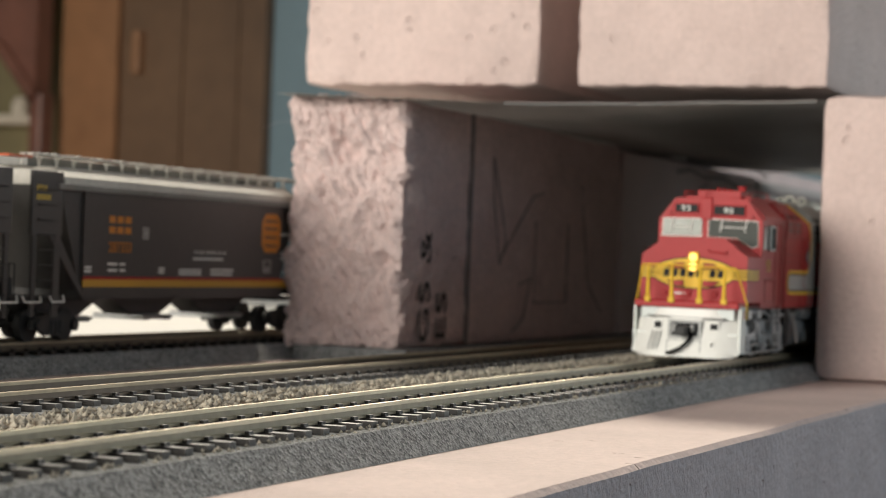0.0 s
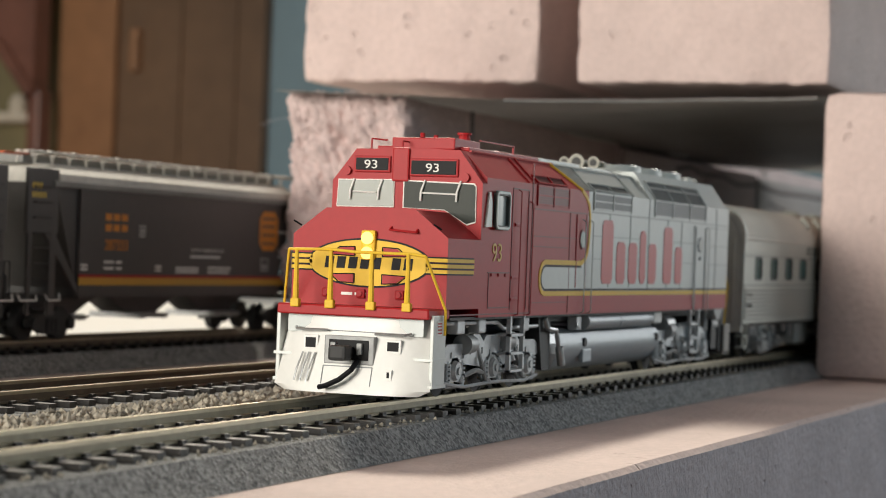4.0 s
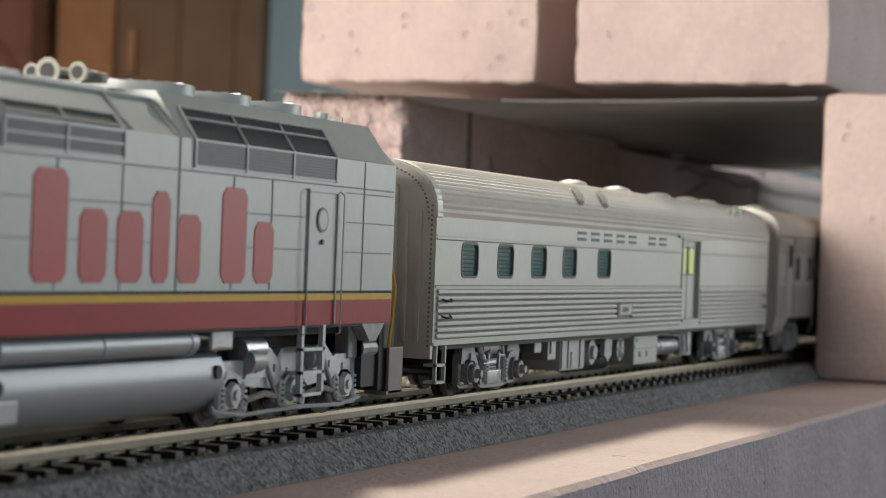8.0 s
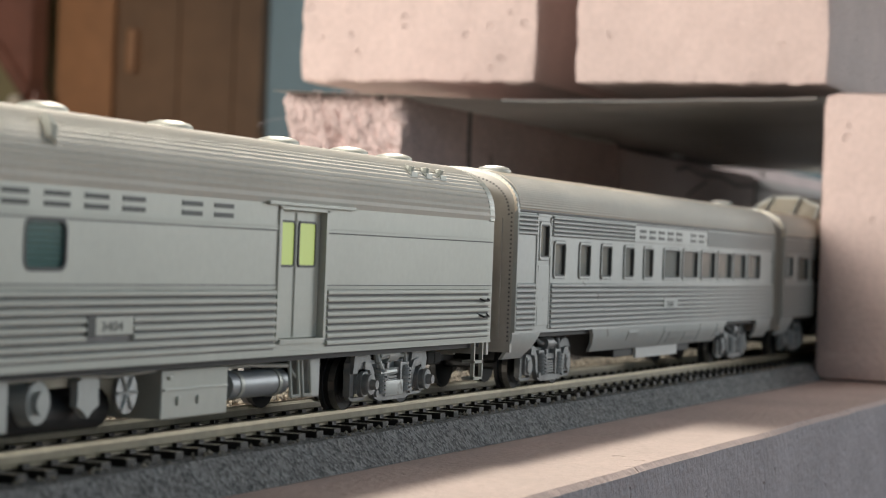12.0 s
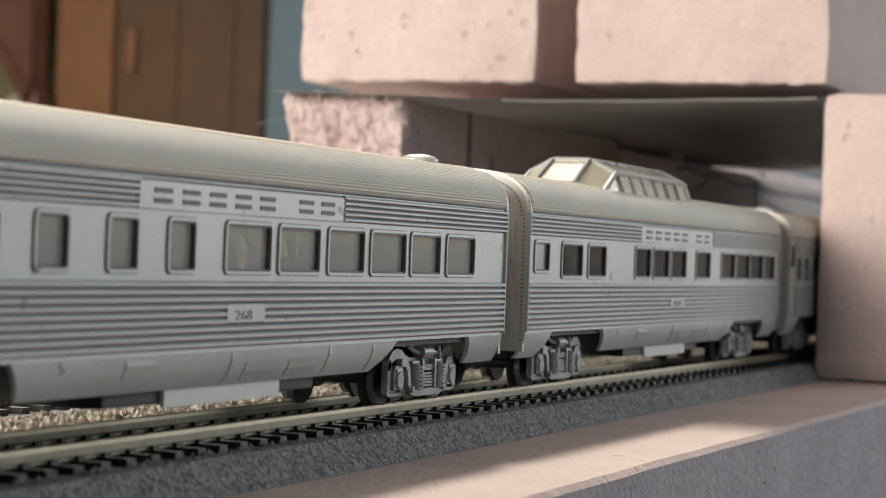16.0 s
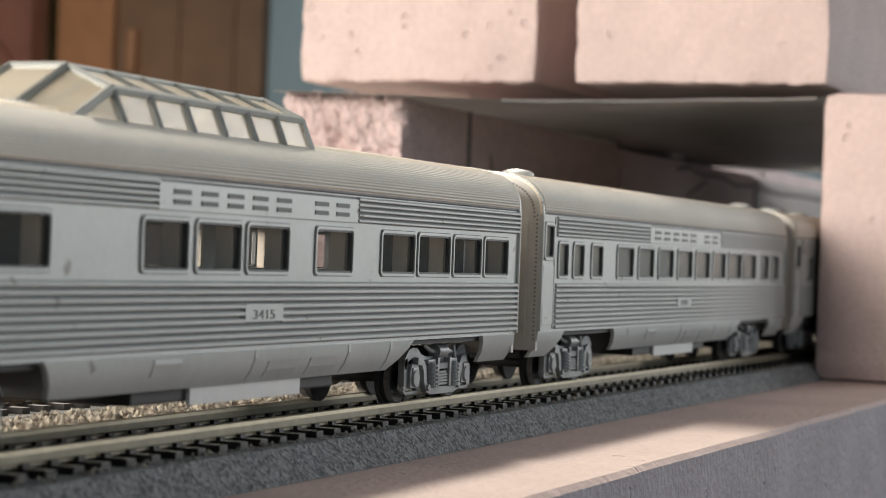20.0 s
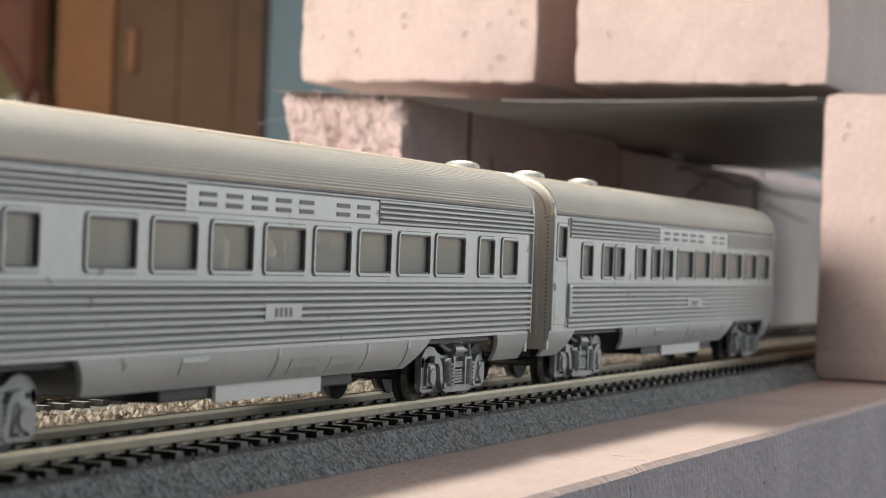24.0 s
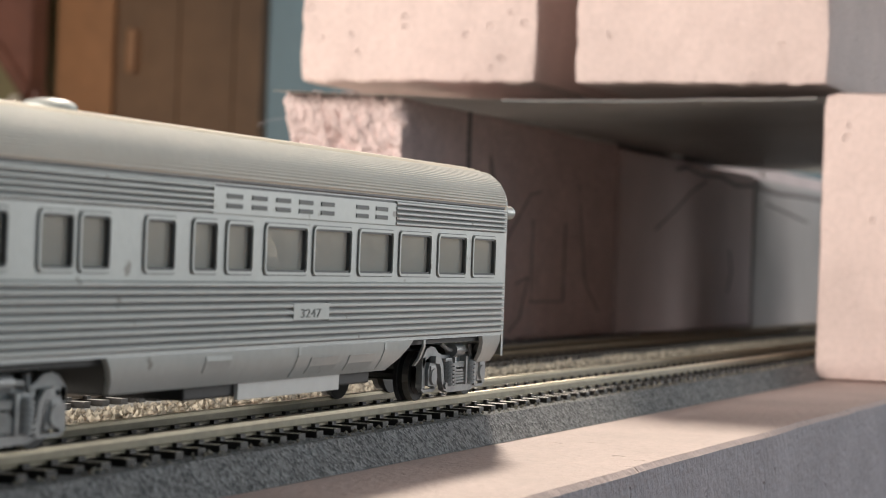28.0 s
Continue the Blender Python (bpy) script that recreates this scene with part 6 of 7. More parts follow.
            wire(bm, [(-31, s * 14.8, 3.4), (-20, s * 15.2, 2.2), (0, s * 15.0, 2.6), (20, s * 15.2, 2.1), (30, s * 14.8, 3.0)], 0.4, 6)
            part("brake_rod", bm, TRUCK_PALE, tr)
            for x in (-16, 8):
                part("brake_cylinder", brake_gear(x, s), TRUCK, tr, "", True)
        bm = bmesh.new()
        box(bm, -30, 30, -11, 11, 7.0, 11.0)
        part("bolster", bm, SOOT, tr)
        for x in axles:
            wheelset(t, x, 5.8, 5.8)
    vehicles.append((t, 0.0))


TRUCK_PALE = mat("worn_truck_grey", (0.50, 0.515, 0.52), 0.45, 0.3, grain=0.1, scale=500, bump=0.06, blotch=0.18, blotch_scale=90)
GASKET = mat("pale_gasket", (0.80, 0.77, 0.72), 0.45)
REFLECT_GLASS = clear("cab_glazing_painted_reflection", (0.21, 0.23, 0.20), 1.0, 0.2, 0.3)
LOUVRE = mat("grey_louvre", (0.145, 0.155, 0.16), 0.5, grain=0.1, scale=600)
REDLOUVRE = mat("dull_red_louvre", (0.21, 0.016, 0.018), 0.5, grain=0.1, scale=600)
PALEGLASS = clear("pale_side_glazing", (0.33, 0.39, 0.39), 1.0, 0.25)
CABGLASS = clear("cab_glazing", (0.02, 0.026, 0.02), 1.0, 0.3, 0.12)
REDSEAM = mat("dark_red_seam", (0.16, 0.011, 0.012), 0.5)
RED_SHADE = mat("red_louvre_painted_shade", (0.16, 0.012, 0.012), 0.5)
MESHGREY = mat("grey_mesh", (0.10, 0.115, 0.12), 0.5, grain=0.25, scale=2500)
GOLD = mat("gold_number", (0.60, 0.34, 0.05), 0.5)
REDLETTER = mat("red_lettering", (0.48, 0.035, 0.035), 0.45, grain=0.04, scale=500)
locomotive()


# ---- the hopper cars on the siding ----
def hopper_car(x0, lettered=True, label="charcoal covered hopper car with orange and yellow striping"):
    """A three-bay covered hopper, its near end at x0; local x from 0 to 184."""
    t = thing("hopper_car", label, "hopper car", "hopper cars on the siding", "", mm(x0, 203.5, 0))
    L, W = 205.0, 17.0
    # body between the end slopes
    bm = bmesh.new()
    prof = [(-W, 13.5), (-W, 47.5), (-W + 0.6, 50.6), (-11.5, 54.0), (11.5, 54.0), (W - 0.6, 50.6), (W, 47.5), (W, 13.5)]
    prism(bm, prof, "x", 32, L - 32)
    body = part("body", bm, CARBODY, t, "dark charcoal smooth sides", False)
    bm = bmesh.new()
    prism(bm, [(-W - 0.1, 48.6), (-W + 0.5, 51.2), (-11.5, 54.3), (11.5, 54.3), (W - 0.5, 51.2), (W + 0.1, 48.6)], "x", 20, L - 20)
    part("roof", bm, ROOFGREY, t, "pale grey roof")
    bm = bmesh.new()
    for s in (-1, 1):
        box(bm, 16, L - 16, *sorted((s * (W - 0.5), s * (W + 0.7))), 47.2, 49.0, 0.2)
    part("top_chord", bm, CHORDGREY, t)
    # end slope sheets and posts
    for e in (0, 1):
        f = (lambda x: x) if e == 0 else (lambda x: L - x)
        bm = bmesh.new()
        prism(bm, [(f(33), 13), (f(33), 49), (f(20), 49), (f(22), 40), (f(32), 16)] if e == 0 else [(f(32), 16), (f(22), 40), (f(20), 49), (f(33), 49), (f(33), 13)], "y", -W + 1, W - 1)
        part("end_slope", bm, CARBODY, t)
        for s in (-1, 1):
            bm = bmesh.new()
            box(bm, *sorted((f(2), f(19))), *sorted((s * (W - 1.2), s * W)), 33, 52.5, 0.2)
            box(bm, *sorted((f(3), f(5))), *sorted((s * (W - 1.0), s * (W - 0.1))), 8, 33)
            box(bm, *sorted((f(15), f(18.5))), *sorted((s * (W - 1.0), s * (W - 0.1))), 8, 33)
            prism(bm, [(f(15), 36), (f(33), 16), (f(33), 13), (f(12), 33)], "y", *sorted((s * (W - 1.4), s * (W - 0.2))))
            ep = part("end_post", bm, CARBODY, t)
            if e == 0 and lettered:
                for z in (46.4, 43.6):
                    for k in range(3 if z > 45 else 6):
                        bm = bmesh.new()
                        a = 4.2 + k * (2.0 if z > 45 else 1.35)
                        box(bm, a, a + (1.4 if z > 45 else 0.9), *sorted((s * (W - 0.05), s * (W + 0.06))), z, z + 1.7)
                        part("lettering_bar", bm, YELLOWTEXT, ep)
            bm = bmesh.new()
            for k in range(9):
                z = 10 + k * 4.6
                wire(bm, [(f(5), s * W, z), (f(5), s * (W + 0.8), z), (f(14), s * (W + 0.8), z), (f(14), s * W, z)], 0.2, 5)
            part("ladder", bm, SOOT, t)
            bm = bmesh.new()
            for xs in ((-2, 8), (13, 21)):
                wire(bm, [(f(xs[0]), s * W, 14.6), (f(xs[0] + 0.6), s * (W + 0.8), 12.6), (f(xs[1] - 0.6), s * (W + 0.8), 12.6), (f(xs[1]), s * W, 14.6)], 0.28, 6)
            part("stirrup", bm, PILOT, t, "pale wire stirrup step")
        bm = bmesh.new()
        box(bm, *sorted((f(-3), f(26))), -13, 13, 12.0, 14.0, 0.3)
        box(bm, *sorted((f(-3), f(-1.5))), -13, 13, 12.0, 20.0, 0.3)
        part("end_platform", bm, SOOT, t)
        bm = bmesh.new()
        wire(bm, [(f(-2), -14, 14), (f(-2), -14, 24), (f(-2), 14, 24), (f(-2), 14, 14)], 0.3)
        tube(bm, (f(-2.4), 5, 30), (f(-1.6), 5, 30), 4.0, 18)
        part("brake_wheel", bm, SOOT, t)
    # yellow and red striping
    for s in (-1, 1):
        bm = bmesh.new()
        box(bm, 32, L - 20, *sorted((s * (W - 0.1), s * (W + 0.10))), 17.2, 19.6)
        part("yellow_stripe", bm, STRIPEYELLOW, body)
        bm = bmesh.new()
        box(bm, 32, L - 20, *sorted((s * (W - 0.1), s * (W + 0.12))), 19.6, 20.5)
        part("red_stripe", bm, RED, body)
        if lettered and s < 0:
            y = -W - 0.1
            for k in range(3):
                bm = bmesh.new()
                a = 47.2 + k * 5.0
                box(bm, a, a + 3.8, y, y + 0.2, 34.4, 36.6)
                box(bm, a, a + 3.8, y, y + 0.2, 37.8, 40.0)
                part("name_bar", bm, ORANGE, body)
            words("number", "287333", 3.5, ORANGE, body, mm(47.0, y, 28.4, 90, 0, 0), 1.02)
            words("notice", "DO NOT HAMMER ON CAR", 1.1, PALE, body, mm(104.5, y, 28.7, 90, 0, 0), 1.25)
            for a, b, z in ((104, 126, 26.6), (47, 53, 24.2), (47, 53, 22.2), (54.5, 58, 24.2), (54.5, 58, 22.2), (33, 37, 23), (33, 37, 21.8), (80, 84, 23), (80, 84, 21.8), (94, 110, 22.6), (94, 110, 21.4), (117, 134, 22.8), (117, 133, 21.4), (171.5, 180, 36.5), (172, 177, 29.5), (172, 177, 27.5), (178, 181, 23)):
                bm = bmesh.new()
                box(bm, a, b, y, y + 0.2, z, z + 0.75)
                part("print_bar", bm, PALE, body)
            bm = bmesh.new()
            prism(bm, [(156, 32.6), (159, 29.9), (168, 29.9), (171, 32.6), (171, 41.4), (168, 44.2), (159, 44.2), (156, 41.4)], "y", y, y + 0.2)
            bd = part("badge", bm, ORANGE, body, "orange octagonal badge")
            bm = bmesh.new()
            for z in (32.5, 35.6, 38.8, 41.6):
                box(bm, 158.2, 168.8, y - 0.06, y + 0.1, z - 0.35, z + 0.35)
            part("badge_bar", bm, CARBODY, bd)
            bm = bmesh.new()
            for a, b, c, d in ((69, 72.5, 33.0, 33.3), (69, 72.5, 36.4, 36.7), (69, 69.3, 33.0, 36.7), (72.2, 72.5, 33.0, 36.7), (70.4, 71.2, 33.9, 35.8)):
                box(bm, a, b, y, y + 0.2, c, d)
            part("stencil_frame", bm, PALE, body)
            bm = bmesh.new()
            for a, b, c, d in ((158, 158.3, 22.6, 27), (163.5, 163.8, 22.6, 27), (158, 163.8, 26.8, 27.0), (158, 163.8, 22.6, 22.9), (159.3, 162.4, 23.8, 24.4)):
                box(bm, a, b, y, y + 0.2, c, d)
            part("stencil_frame", bm, PALE, body)
    # hopper bays with sloping sheets
    for k in range(3):
        xc = 40 + k * 53
        bm = bmesh.new()
        prism(bm, [(xc - 25, 14), (xc + 25, 14), (xc + 9, 7.2), (xc - 9, 7.2)], "y", -5, 5)
        bay = part("hopper_bay", bm, CARBODY, t)
        bm = bmesh.new()
        box(bm, xc - 9.5, xc + 9.5, -9.5, 9.5, 6.6, 7.6, 0.3)
        for xx in (xc - 9, xc + 5):
            box(bm, xx, xx + 4, -10.2, 10.2, 5.8, 6.8, 0.3)
        tube(bm, (xc - 10, -10.2, 6.9), (xc + 10, -10.2, 6.9), 0.4, 8)
        part("outlet_gate", bm, SILVER_DARK, bay, "dull grey outlet gate")
    # roof walkway on brackets, hatches
    bm = bmesh.new()
    for y in (-10.4, -7.6):
        box(bm, 10, L - 10, y - 0.9, y + 0.9, 57.5, 57.95)
    for y in (7.6, 10.4):
        box(bm, 10, L - 10, y - 0.9, y + 0.9, 57.5, 57.95)
    wk = part("roof_walkway", bm, ROOFGREY, t, "pale grey roof walkway")
    bm = bmesh.new()
    for k in range(19):
        x = 12 + k * (L - 24) / 18
        for s in (-1, 1):
            bm = bmesh.new()
            wire(bm, [(x, s * 12.4, 53.4), (x, s * 11.4, 57.5), (x, s * 6.6, 57.5), (x, s * 5.8, 54.2)], 0.3, 5)
            part("walkway_bracket", bm, ROOFGREY, wk)
    bm = bmesh.new()
    box(bm, 16, L - 16, -5.6, 5.6, 54.2, 57.3, 0.5)
    part("roof_hatch", bm, CHORDGREY, t)
    bm = bmesh.new()
    for k in range(40):
        x = 14 + k * (L - 28) / 39
        box(bm, x, x + 1.6, -11.2, -6.8, 57.8, 58.2 + 0.1 * (k % 3))
    part("walkway_tread", bm, ROOFGREY, wk)
    bm = bmesh.new()
    box(bm, -3, 10, -11.4, -6.4, 56.4, 57.0, 0.1)
    part("end_walkway", bm, ORANGEPLASTIC, wk, "orange end of the walkway")
    # trucks
    for x in (23, L - 23):
        tr = new("truck")
        tr.empty_display_size = 0.01
        tr.parent = t
        tr.matrix_basis = mm(x, 0, 0)
        for s in (-1, 1):
            bm = bmesh.new()
            y0, y1 = sorted((s * 11.6, s * 13.6))
            prism(bm, [(-13, 6.6), (-11, 8.0), (-4.5, 8.6), (4.5, 8.6), (11, 8.0), (13, 6.6), (13, 4.2), (9, 3.8), (5, 2.0), (-5, 2.0), (-9, 3.8), (-13, 4.2)], "y", y0, y1)
            for xx in (-10.2, 10.2):
                tube(bm, (xx, s * 13.6, 5.2), (xx, s * 14.6, 5.2), 1.9, 12)
            for xx in (-2.4, 0, 2.4):
                tube(bm, (xx, s * 13.4, 2.6), (xx, s * 13.4, 6.8), 1.0, 8)
            part("side_frame", bm, SOOT, tr)
        for dx in (-10.2, 10.2):
            bm = bmesh.new()
            tube(bm, (dx, -11, 5.2), (dx, 11, 5.2), 1.0, 8)
            for s in (-1, 1):
                tube(bm, (dx, s * 7.6, 5.2), (dx, s * 10.2, 5.2), 5.2, 20)
            part("wheelset", bm, SOOT, tr, "", True)
    return t


CHORDGREY = mat("mid_grey_paint", (0.22, 0.215, 0.20), 0.55, grain=0.1, scale=400, blotch=0.15, blotch_scale=40)
ROOFGREY = mat("grey_roof_paint", (0.64, 0.61, 0.55), 0.7, grain=0.08, scale=400, blotch=0.1, blotch_scale=40)
YELLOWTEXT = mat("yellow_print", (0.60, 0.42, 0.05), 0.5)
STRIPEYELLOW = mat("yellow_stripe_paint", (0.55, 0.30, 0.03), 0.5)
ORANGEPLASTIC = mat("orange_plastic", (0.7, 0.12, 0.03), 0.5)
hopper_car(545)
hopper_car(545 - 212, label="charcoal covered hopper car coupled on the siding")


# ---- the tunnel's lining and the room ----
def tunnel():
    # the sagging sheet that carries the top blocks
    bm = bmesh.new()
    nx, ny = 44, 24
    def zz(x, y):
        u = (y + 30) / 260.0
        return 97.2 - 3.2 * math.sin(math.pi * min(1, max(0, u))) ** 1.0 + 0.4 * noise.noise((x * 0.02, y * 0.03, 0)) + (0.0 if x < 1200 else 0.010 * (x - 1200))
    def at(i, j):
        """The sheet hangs lower and reaches further forward on the side of the torn block."""
        x, y = 807 + i * 15 + 2.0 * noise.noise((0, j * 0.4, 7)) * (i == 0), -40 + j * 11.5
        k = 1 - 0.125 * min(1, max(0, (y - 3) / 175.0))
        return (x * k, -165.2 + (y + 165.2) * k, 31 + (zz(819 + i * 15, y) + 0.9 * noise.noise((i * 0.55, y * 0.006, 4)) - 31) * k)
    g = [[bm.verts.new(at(i, j)) for j in range(ny + 1)] for i in range(nx + 1)]
    for i in range(nx):
        for j in range(ny):
            bm.faces.new((g[i][j], g[i + 1][j], g[i + 1][j + 1], g[i][j + 1]))
    bmesh.ops.solidify(bm, geom=list(bm.faces), thickness=0.9)
    sheet = solid("roof_sheet", bm, SHEET, "dark sagging plastic sheet roofing the tunnel", "plastic sheet", smooth=True)
    bm = bmesh.new()
    lip = [Vector(at(0, j)) + Vector((-0.5, 0, -0.5)) for j in range(4, 16)]
    wire(bm, lip, 0.55, 6)
    part("sheet_edge", bm, EDGEPALE, sheet, "pale cut edge of the sheet", True)
    # pale slivers standing in for light that leaks where the sheet meets the wall
    for x0, x1, z in ((858, 982, 88.6), (1046, 1103, 88.8), (1260, 1295, 88.2)):
        bm = bmesh.new()
        prism(bm, [(x0, z), (x1, z - 0.6), (x1 - 12, z - 2.2), ((x0 + x1) / 2, z - 2.6), (x0 + 14, z - 1.0)], "y", 136.2, 137.6)
        solid("light_leak_strip", bm, WHITE, "pale strip standing in for light leaking under the tunnel roof", "torn strip", group="torn strips")
    # further boards of the far wall, past the first block
    for x0, x1, y0, lab, zt, m in ((991, 1261, 137.8, "grey-pink foam board with pencilled lines", 85.5, FOAM_SKIN), (1273, 1830, 139.0, "pale grey foam board at the back of the tunnel", 84.5, FOAM_PALE)):
        bm = bmesh.new()
        box(bm, x0, x1, y0, y0 + 44, -3.8 if x0 < 1000 else -9.5, zt, 1.5)
        solid("foam_board", bm, m, lab, "foam board", group="boards lining the tunnel")
    # unseen board, placed to limit the light that reaches the lining
    bm = bmesh.new()
    box(bm, 1290, 1490, -60, -10, -9.5, 94, 1.5)
    solid("foam_board", bm, FOAM_SKIN, "unseen pink foam board added to limit light in the tunnel", "foam board", group="boards lining the tunnel")
    # hidden board added so that the joint in the lining stays dark
    bm = bmesh.new()
    box(bm, 1000, 1830, 184.5, 192, -9.4, 101, 1.0)
    solid("backing_board", bm, FOAM_SKIN, "hidden pink foam board added to keep the joint dark", "foam board", group="boards lining the tunnel")


EDGEPALE = mat("pale_sheet_edge", (0.30, 0.29, 0.28), 0.35, grain=0.1, scale=200)
FOAM_PALE = mat("pale_foam", (0.44, 0.415, 0.40), 0.7, grain=0.04, scale=500, blotch=0.12, blotch_scale=14)


FADED_SHADE = mat("faded_print_and_gap_shade", (0.22, 0.19, 0.185), 0.7, grain=0.3, scale=700)
PENCIL = mat("pencil_grey", (0.28, 0.235, 0.23), 0.6, grain=0.2, scale=500)


def print_on_wall():
    """Printed words, pencilled lines and the roof gap's painted shade on the inner face of the torn block and the board
    behind it.
    """
    up = Euler((radians(90), radians(-90), 0)).to_matrix().to_4x4()
    for text, x, z in (("GS &", 746.8, -2.6), ("ES", 764.3, -1.8)):
        w = words("printed_word", text, 10.8, INK, None, Matrix.Translation((x * 0.001, 0.13795, z * 0.001)) @ up, 1.38, 0.05)
        tagged(w, "large faded black capitals printed on the foam", "print", "print on the foam")
    bm = bmesh.new()
    box(bm, 785.5, 788.5, 137.8, 138.5, -3, 88)
    solid("printed_line", bm, FADED_SHADE, "broad upright black line printed on the foam", "print", group="print on the foam")
    for pts in ([(812, 72.1), (829.5, 38.9), (822.5, 28.4), (813.8, 56.4), (812, 72.1)], [(822.5, 30.1), (861.9, 58.1), (875, 59.9)], [(866.2, 47.6), (866.2, 12.6), (910, 12.6), (910, 47.6)], [(844.4, 19.6), (861.9, 23.1), (853.1, 5.6), (840, 0.4)], [(927.5, 65.1), (940.6, 21.4), (962.5, 7.4)]):
        bm = bmesh.new()
        for (xa, za), (xb, zb) in zip(pts, pts[1:]):
            tube(bm, (xa, 138.2, za), (xb, 138.2, zb), 0.38, 5)
        solid("pencil_line", bm, PENCIL, "loose pencilled sketch line on the foam", "drawing", group="print on the foam")
    # the thick lines near the top paint the dark gap under the sheet
    for y, r, pts in ((137.4, 1.3, [(1085, 80), (1110, 82.5), (1140, 79.5), (1180, 81), (1215, 77.5), (1258, 79)]), (137.5, 0.6, [(1052, 48), (1085, 58), (1120, 70), (1150, 77)]), (137.5, 0.8, [(1205, 40), (1212, 28), (1204, 16)]), (138.6, 1.6, [(1280, 79), (1330, 77.5), (1400, 78.5), (1520, 78)]), (138.7, 0.9, [(1300, 70), (1360, 66), (1420, 62)])):
        bm = bmesh.new()
        for (xa, za), (xb, zb) in zip(pts, pts[1:]):
            tube(bm, (xa, y + r * 0.6, za), (xb, y + r * 0.6, zb), r, 6)
        solid("smudge_gap_line", bm, FADED_SHADE, "dark line for a smudge and the shaded roof gap on the tunnel lining", "drawing", group="print on the foam")


def room():
    H, F = 2300, -820

    def slab(nm, b, m, label, cat="wall", kind="structure", bevel=0.0):
        bm = bmesh.new()
        box(bm, *b, bevel)
        return solid(nm, bm, m, label, cat, kind)

    def wall_with_window(nm, axis, at, thick, a0, a1, w0, w1, z0, z1, m):
        """A wall across x or y, with one window opening through it."""
        bm = bmesh.new()
        for p, q, r, t in ((a0, w0, F, H), (w1, a1, F, H), (w0, w1, F, z0), (w0, w1, z1, H)):
            if axis == "x":
                box(bm, at, at + thick, p, q, r, t)
            else:
                box(bm, p, q, at, at + thick, r, t)
        return solid(nm, bm, m, "plain painted room wall with a window opening", "wall", "structure")
    bm = bmesh.new()
    for a, b, c, d in ((-2000, -1720, F, H), (-1720, -680, F, 40), (-1720, -680, 1060, H), (-680, 250, F, H), (250, 1420, F, 1200), (250, 1420, 2200, H), (1420, 3300, F, H)):
        box(bm, 2660, 2780, a, b, c, d)
    solid("wall_east", bm, BLUE, "dull blue painted wall with two window openings", "wall", "structure")
    wall_with_window("wall_west", "x", -2120, 120, -2000, 3300, -600, 1500, 0, 1000, BLUE)
    # the south opening is made up for the added fill lamp
    wall_with_window("wall_south", "y", -2120, 120, -2120, 2780, -900, 1700, 100, 1000, BLUE)
    slab("wall_north", (-2120, 2780, 3300, 3420, F, H), BLUE, "plain dull blue room wall")
    slab("ceiling", (-2120, 2780, -2120, 3420, H, H + 100), CEIL, "plain pale grey room ceiling", "ceiling")
    # a dark panelled door in a warm wooden frame
    d = thing("door_1", "dark brown wooden door in a warm wooden frame", "door", "", "structure")
    for nm, b, m, lab in (("door_leaf", (2636, 2658, 1160, 1386, F, 760), WOOD, ""), ("door_frame", (2628, 2659, 1388, 1478, F, 800), OAK, "warm brown wooden frame"), ("door_groove", (2631, 2637, 1200, 1206, F, 740), WOOD, ""), ("door_groove", (2631, 2637, 1286, 1290, F, 740), WOOD, "")):
        bm = bmesh.new()
        box(bm, *b)
        part(nm, bm, m, d, lab)
    bm = bmesh.new()
    box(bm, 2618, 2636, 1349, 1360, 270, 330, 2)
    part("door_handle", bm, OAK, d, "slim wooden pull")
    # a glazed display cabinet with a curved crest
    c = thing("display_cabinet", "reddish wooden display cabinet with a curved crest", "cabinet")
    bm = bmesh.new()
    prism(bm, [(1478, 235), (1500, 262), (1530, 300), (1560, 322), (1620, 360), (1900, 430), (1900, 760), (1478, 760)], "x", 2560, 2600)
    part("crest", bm, MAHOGANY, c)
    bm = bmesh.new()
    wire(bm, [(2556, 1478, 232), (2556, 1500, 259), (2556, 1530, 297), (2556, 1560, 319), (2556, 1620, 357), (2556, 1900, 427)], 9, 10)
    part("crest_moulding", bm, MAHOGANY, c, "rounded red-brown moulding", True)
    for b in ((2566, 2600, 1470, 1490, F, 240), (2566, 2600, 1880, 1915, F, 600)):
        bm = bmesh.new()
        box(bm, *b, 4)
        part("door_stile", bm, MAHOGANY, c)
    bm = bmesh.new()
    box(bm, 2644, 2656, 1480, 1900, F, 700)
    part("back", bm, CABINETBACK, c)
    for z in (196, 20, -140):
        bm = bmesh.new()
        box(bm, 2602, 2644, 1500, 1900, z, z + 14, 2)
        part("shelf", bm, CREAM, c, "pale shelf edge")
    for y, z, r, h in ((1512, 210, 9, 34), (1540, 210, 12, 26), (1530, 34, 12, 70)):
        bm = bmesh.new()
        tube(bm, (2622, y, z), (2622, y, z + h * 0.6), r, 16, r * 1.1)
        tube(bm, (2622, y, z + h * 0.6), (2622, y, z + h), r * 1.1, 16, r * 0.6)
        v = solid("vase", bm, CREAM, "small pale vase on a cabinet shelf", "vase", group="vases in the cabinet", smooth=True)
    # a white board lying behind the siding, in the sun
    bm = bmesh.new()
    box(bm, 300, 1500, 234, 600, -9.4, -6.5, 0.5)
    solid("white_board", bm, WHITE, "white sheet lying on the foam behind the siding", "white sheet")


def fibre():
    bm = bmesh.new()
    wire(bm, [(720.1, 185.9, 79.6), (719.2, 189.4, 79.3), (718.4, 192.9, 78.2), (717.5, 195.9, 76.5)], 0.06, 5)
    solid("fibre", bm, FOAM_EDGE_SHADE, "thin pale fibre hanging off the foam", "fibre")


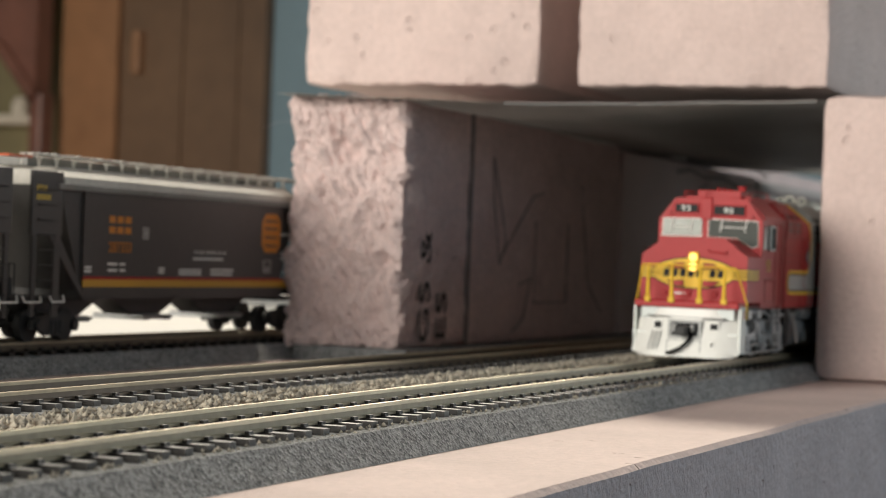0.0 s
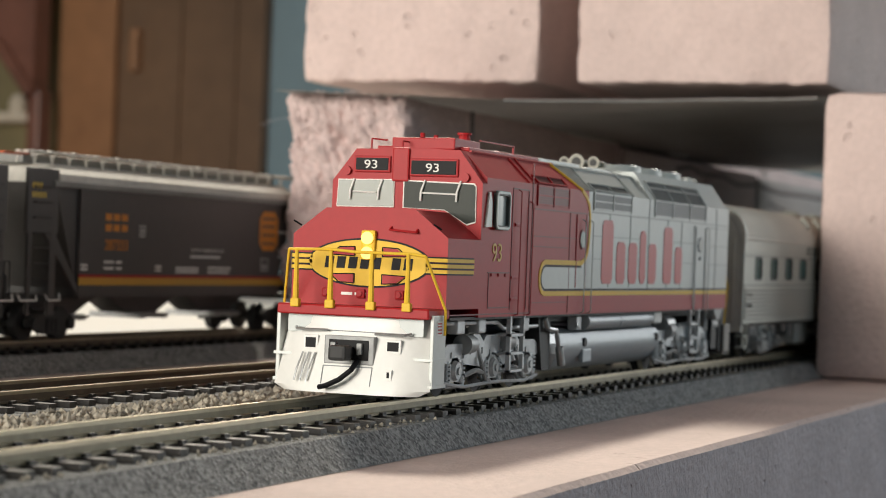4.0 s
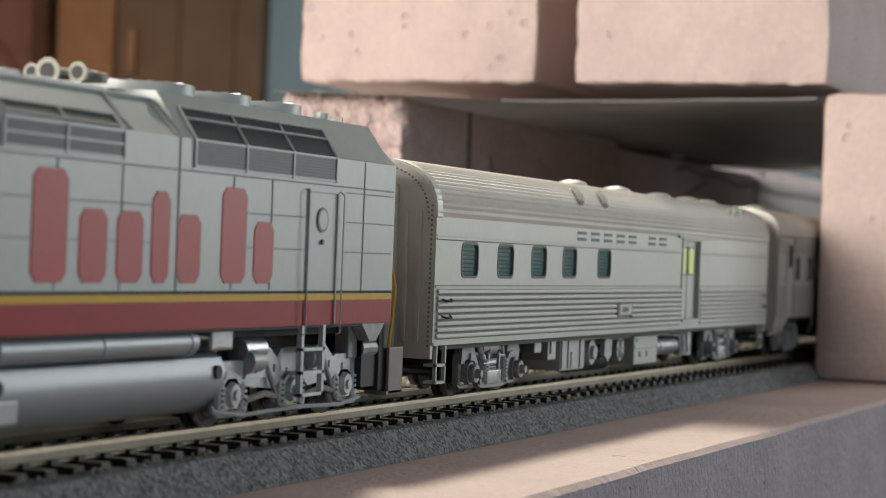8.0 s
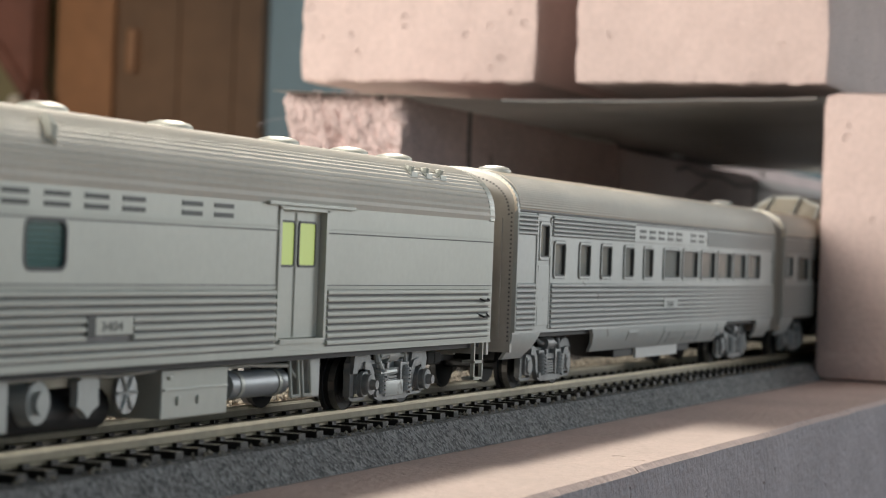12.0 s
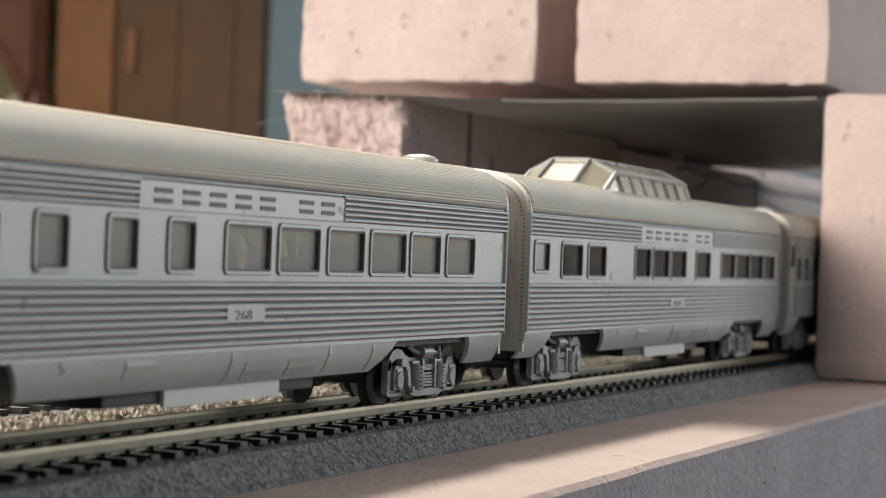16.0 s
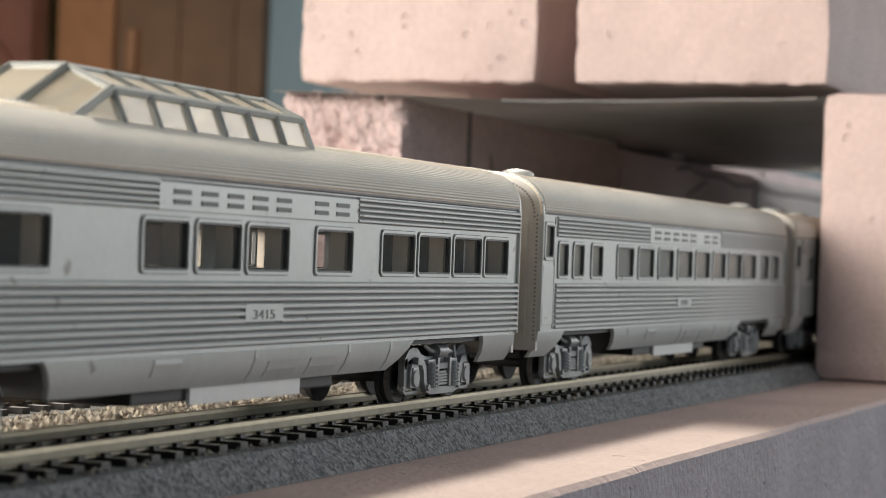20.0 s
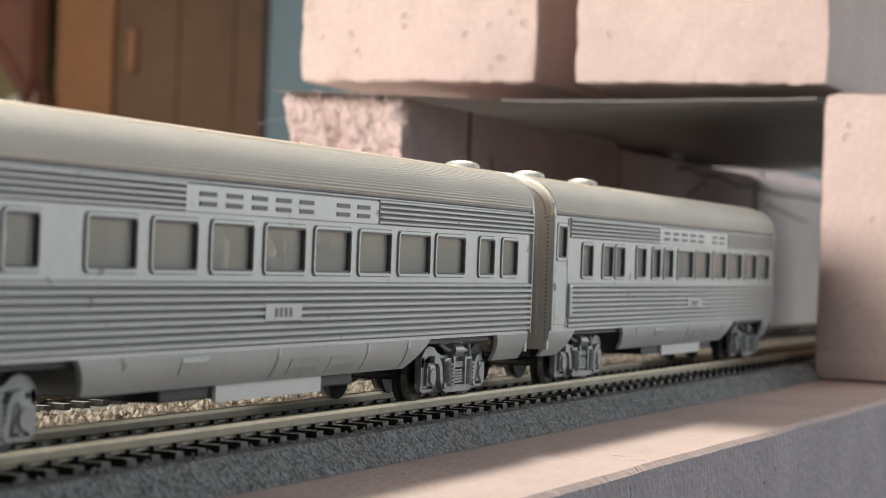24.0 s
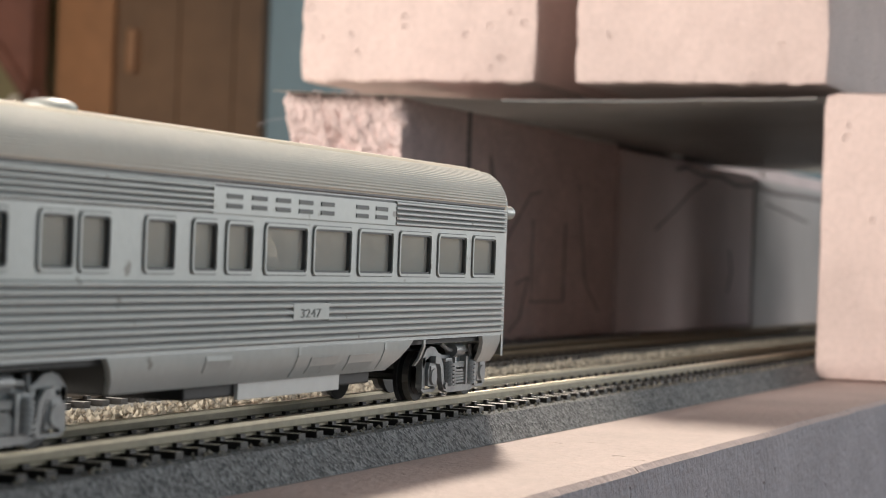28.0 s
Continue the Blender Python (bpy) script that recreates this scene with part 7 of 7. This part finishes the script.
MAHOGANY = mat("red_brown_wood", (0.16, 0.066, 0.045), 0.4, grain=0.15, scale=20, blotch=0.2, blotch_scale=5)
CABINETBACK = mat("cabinet_back", (0.24, 0.20, 0.10), 0.6, grain=0.1, scale=15, blotch=0.3, blotch_scale=6)
print_on_wall()
fibre()
tunnel()
room()


# ---- what moves ----
def motions():
    for ob, offset in vehicles:
        walk(ob, [(t, pose(NOSE + SPEED * (5.5 - t) + offset * 0.001, LINE, 0)) for t in (0.0, 7.0, 14.0, 21.0, 28.0)])
    for ob, x, z, r in turning:
        turn = math.degrees(SPEED * 1000 / r)          # degrees a second
        n = math.ceil(28.0 * turn / 80)
        walk(ob, [(28.0 * k / n, mm(x, 0, z) @ Matrix.Rotation(-radians(turn * 28.0 * k / n), 4, "Y")) for k in range(n + 1)])


motions()
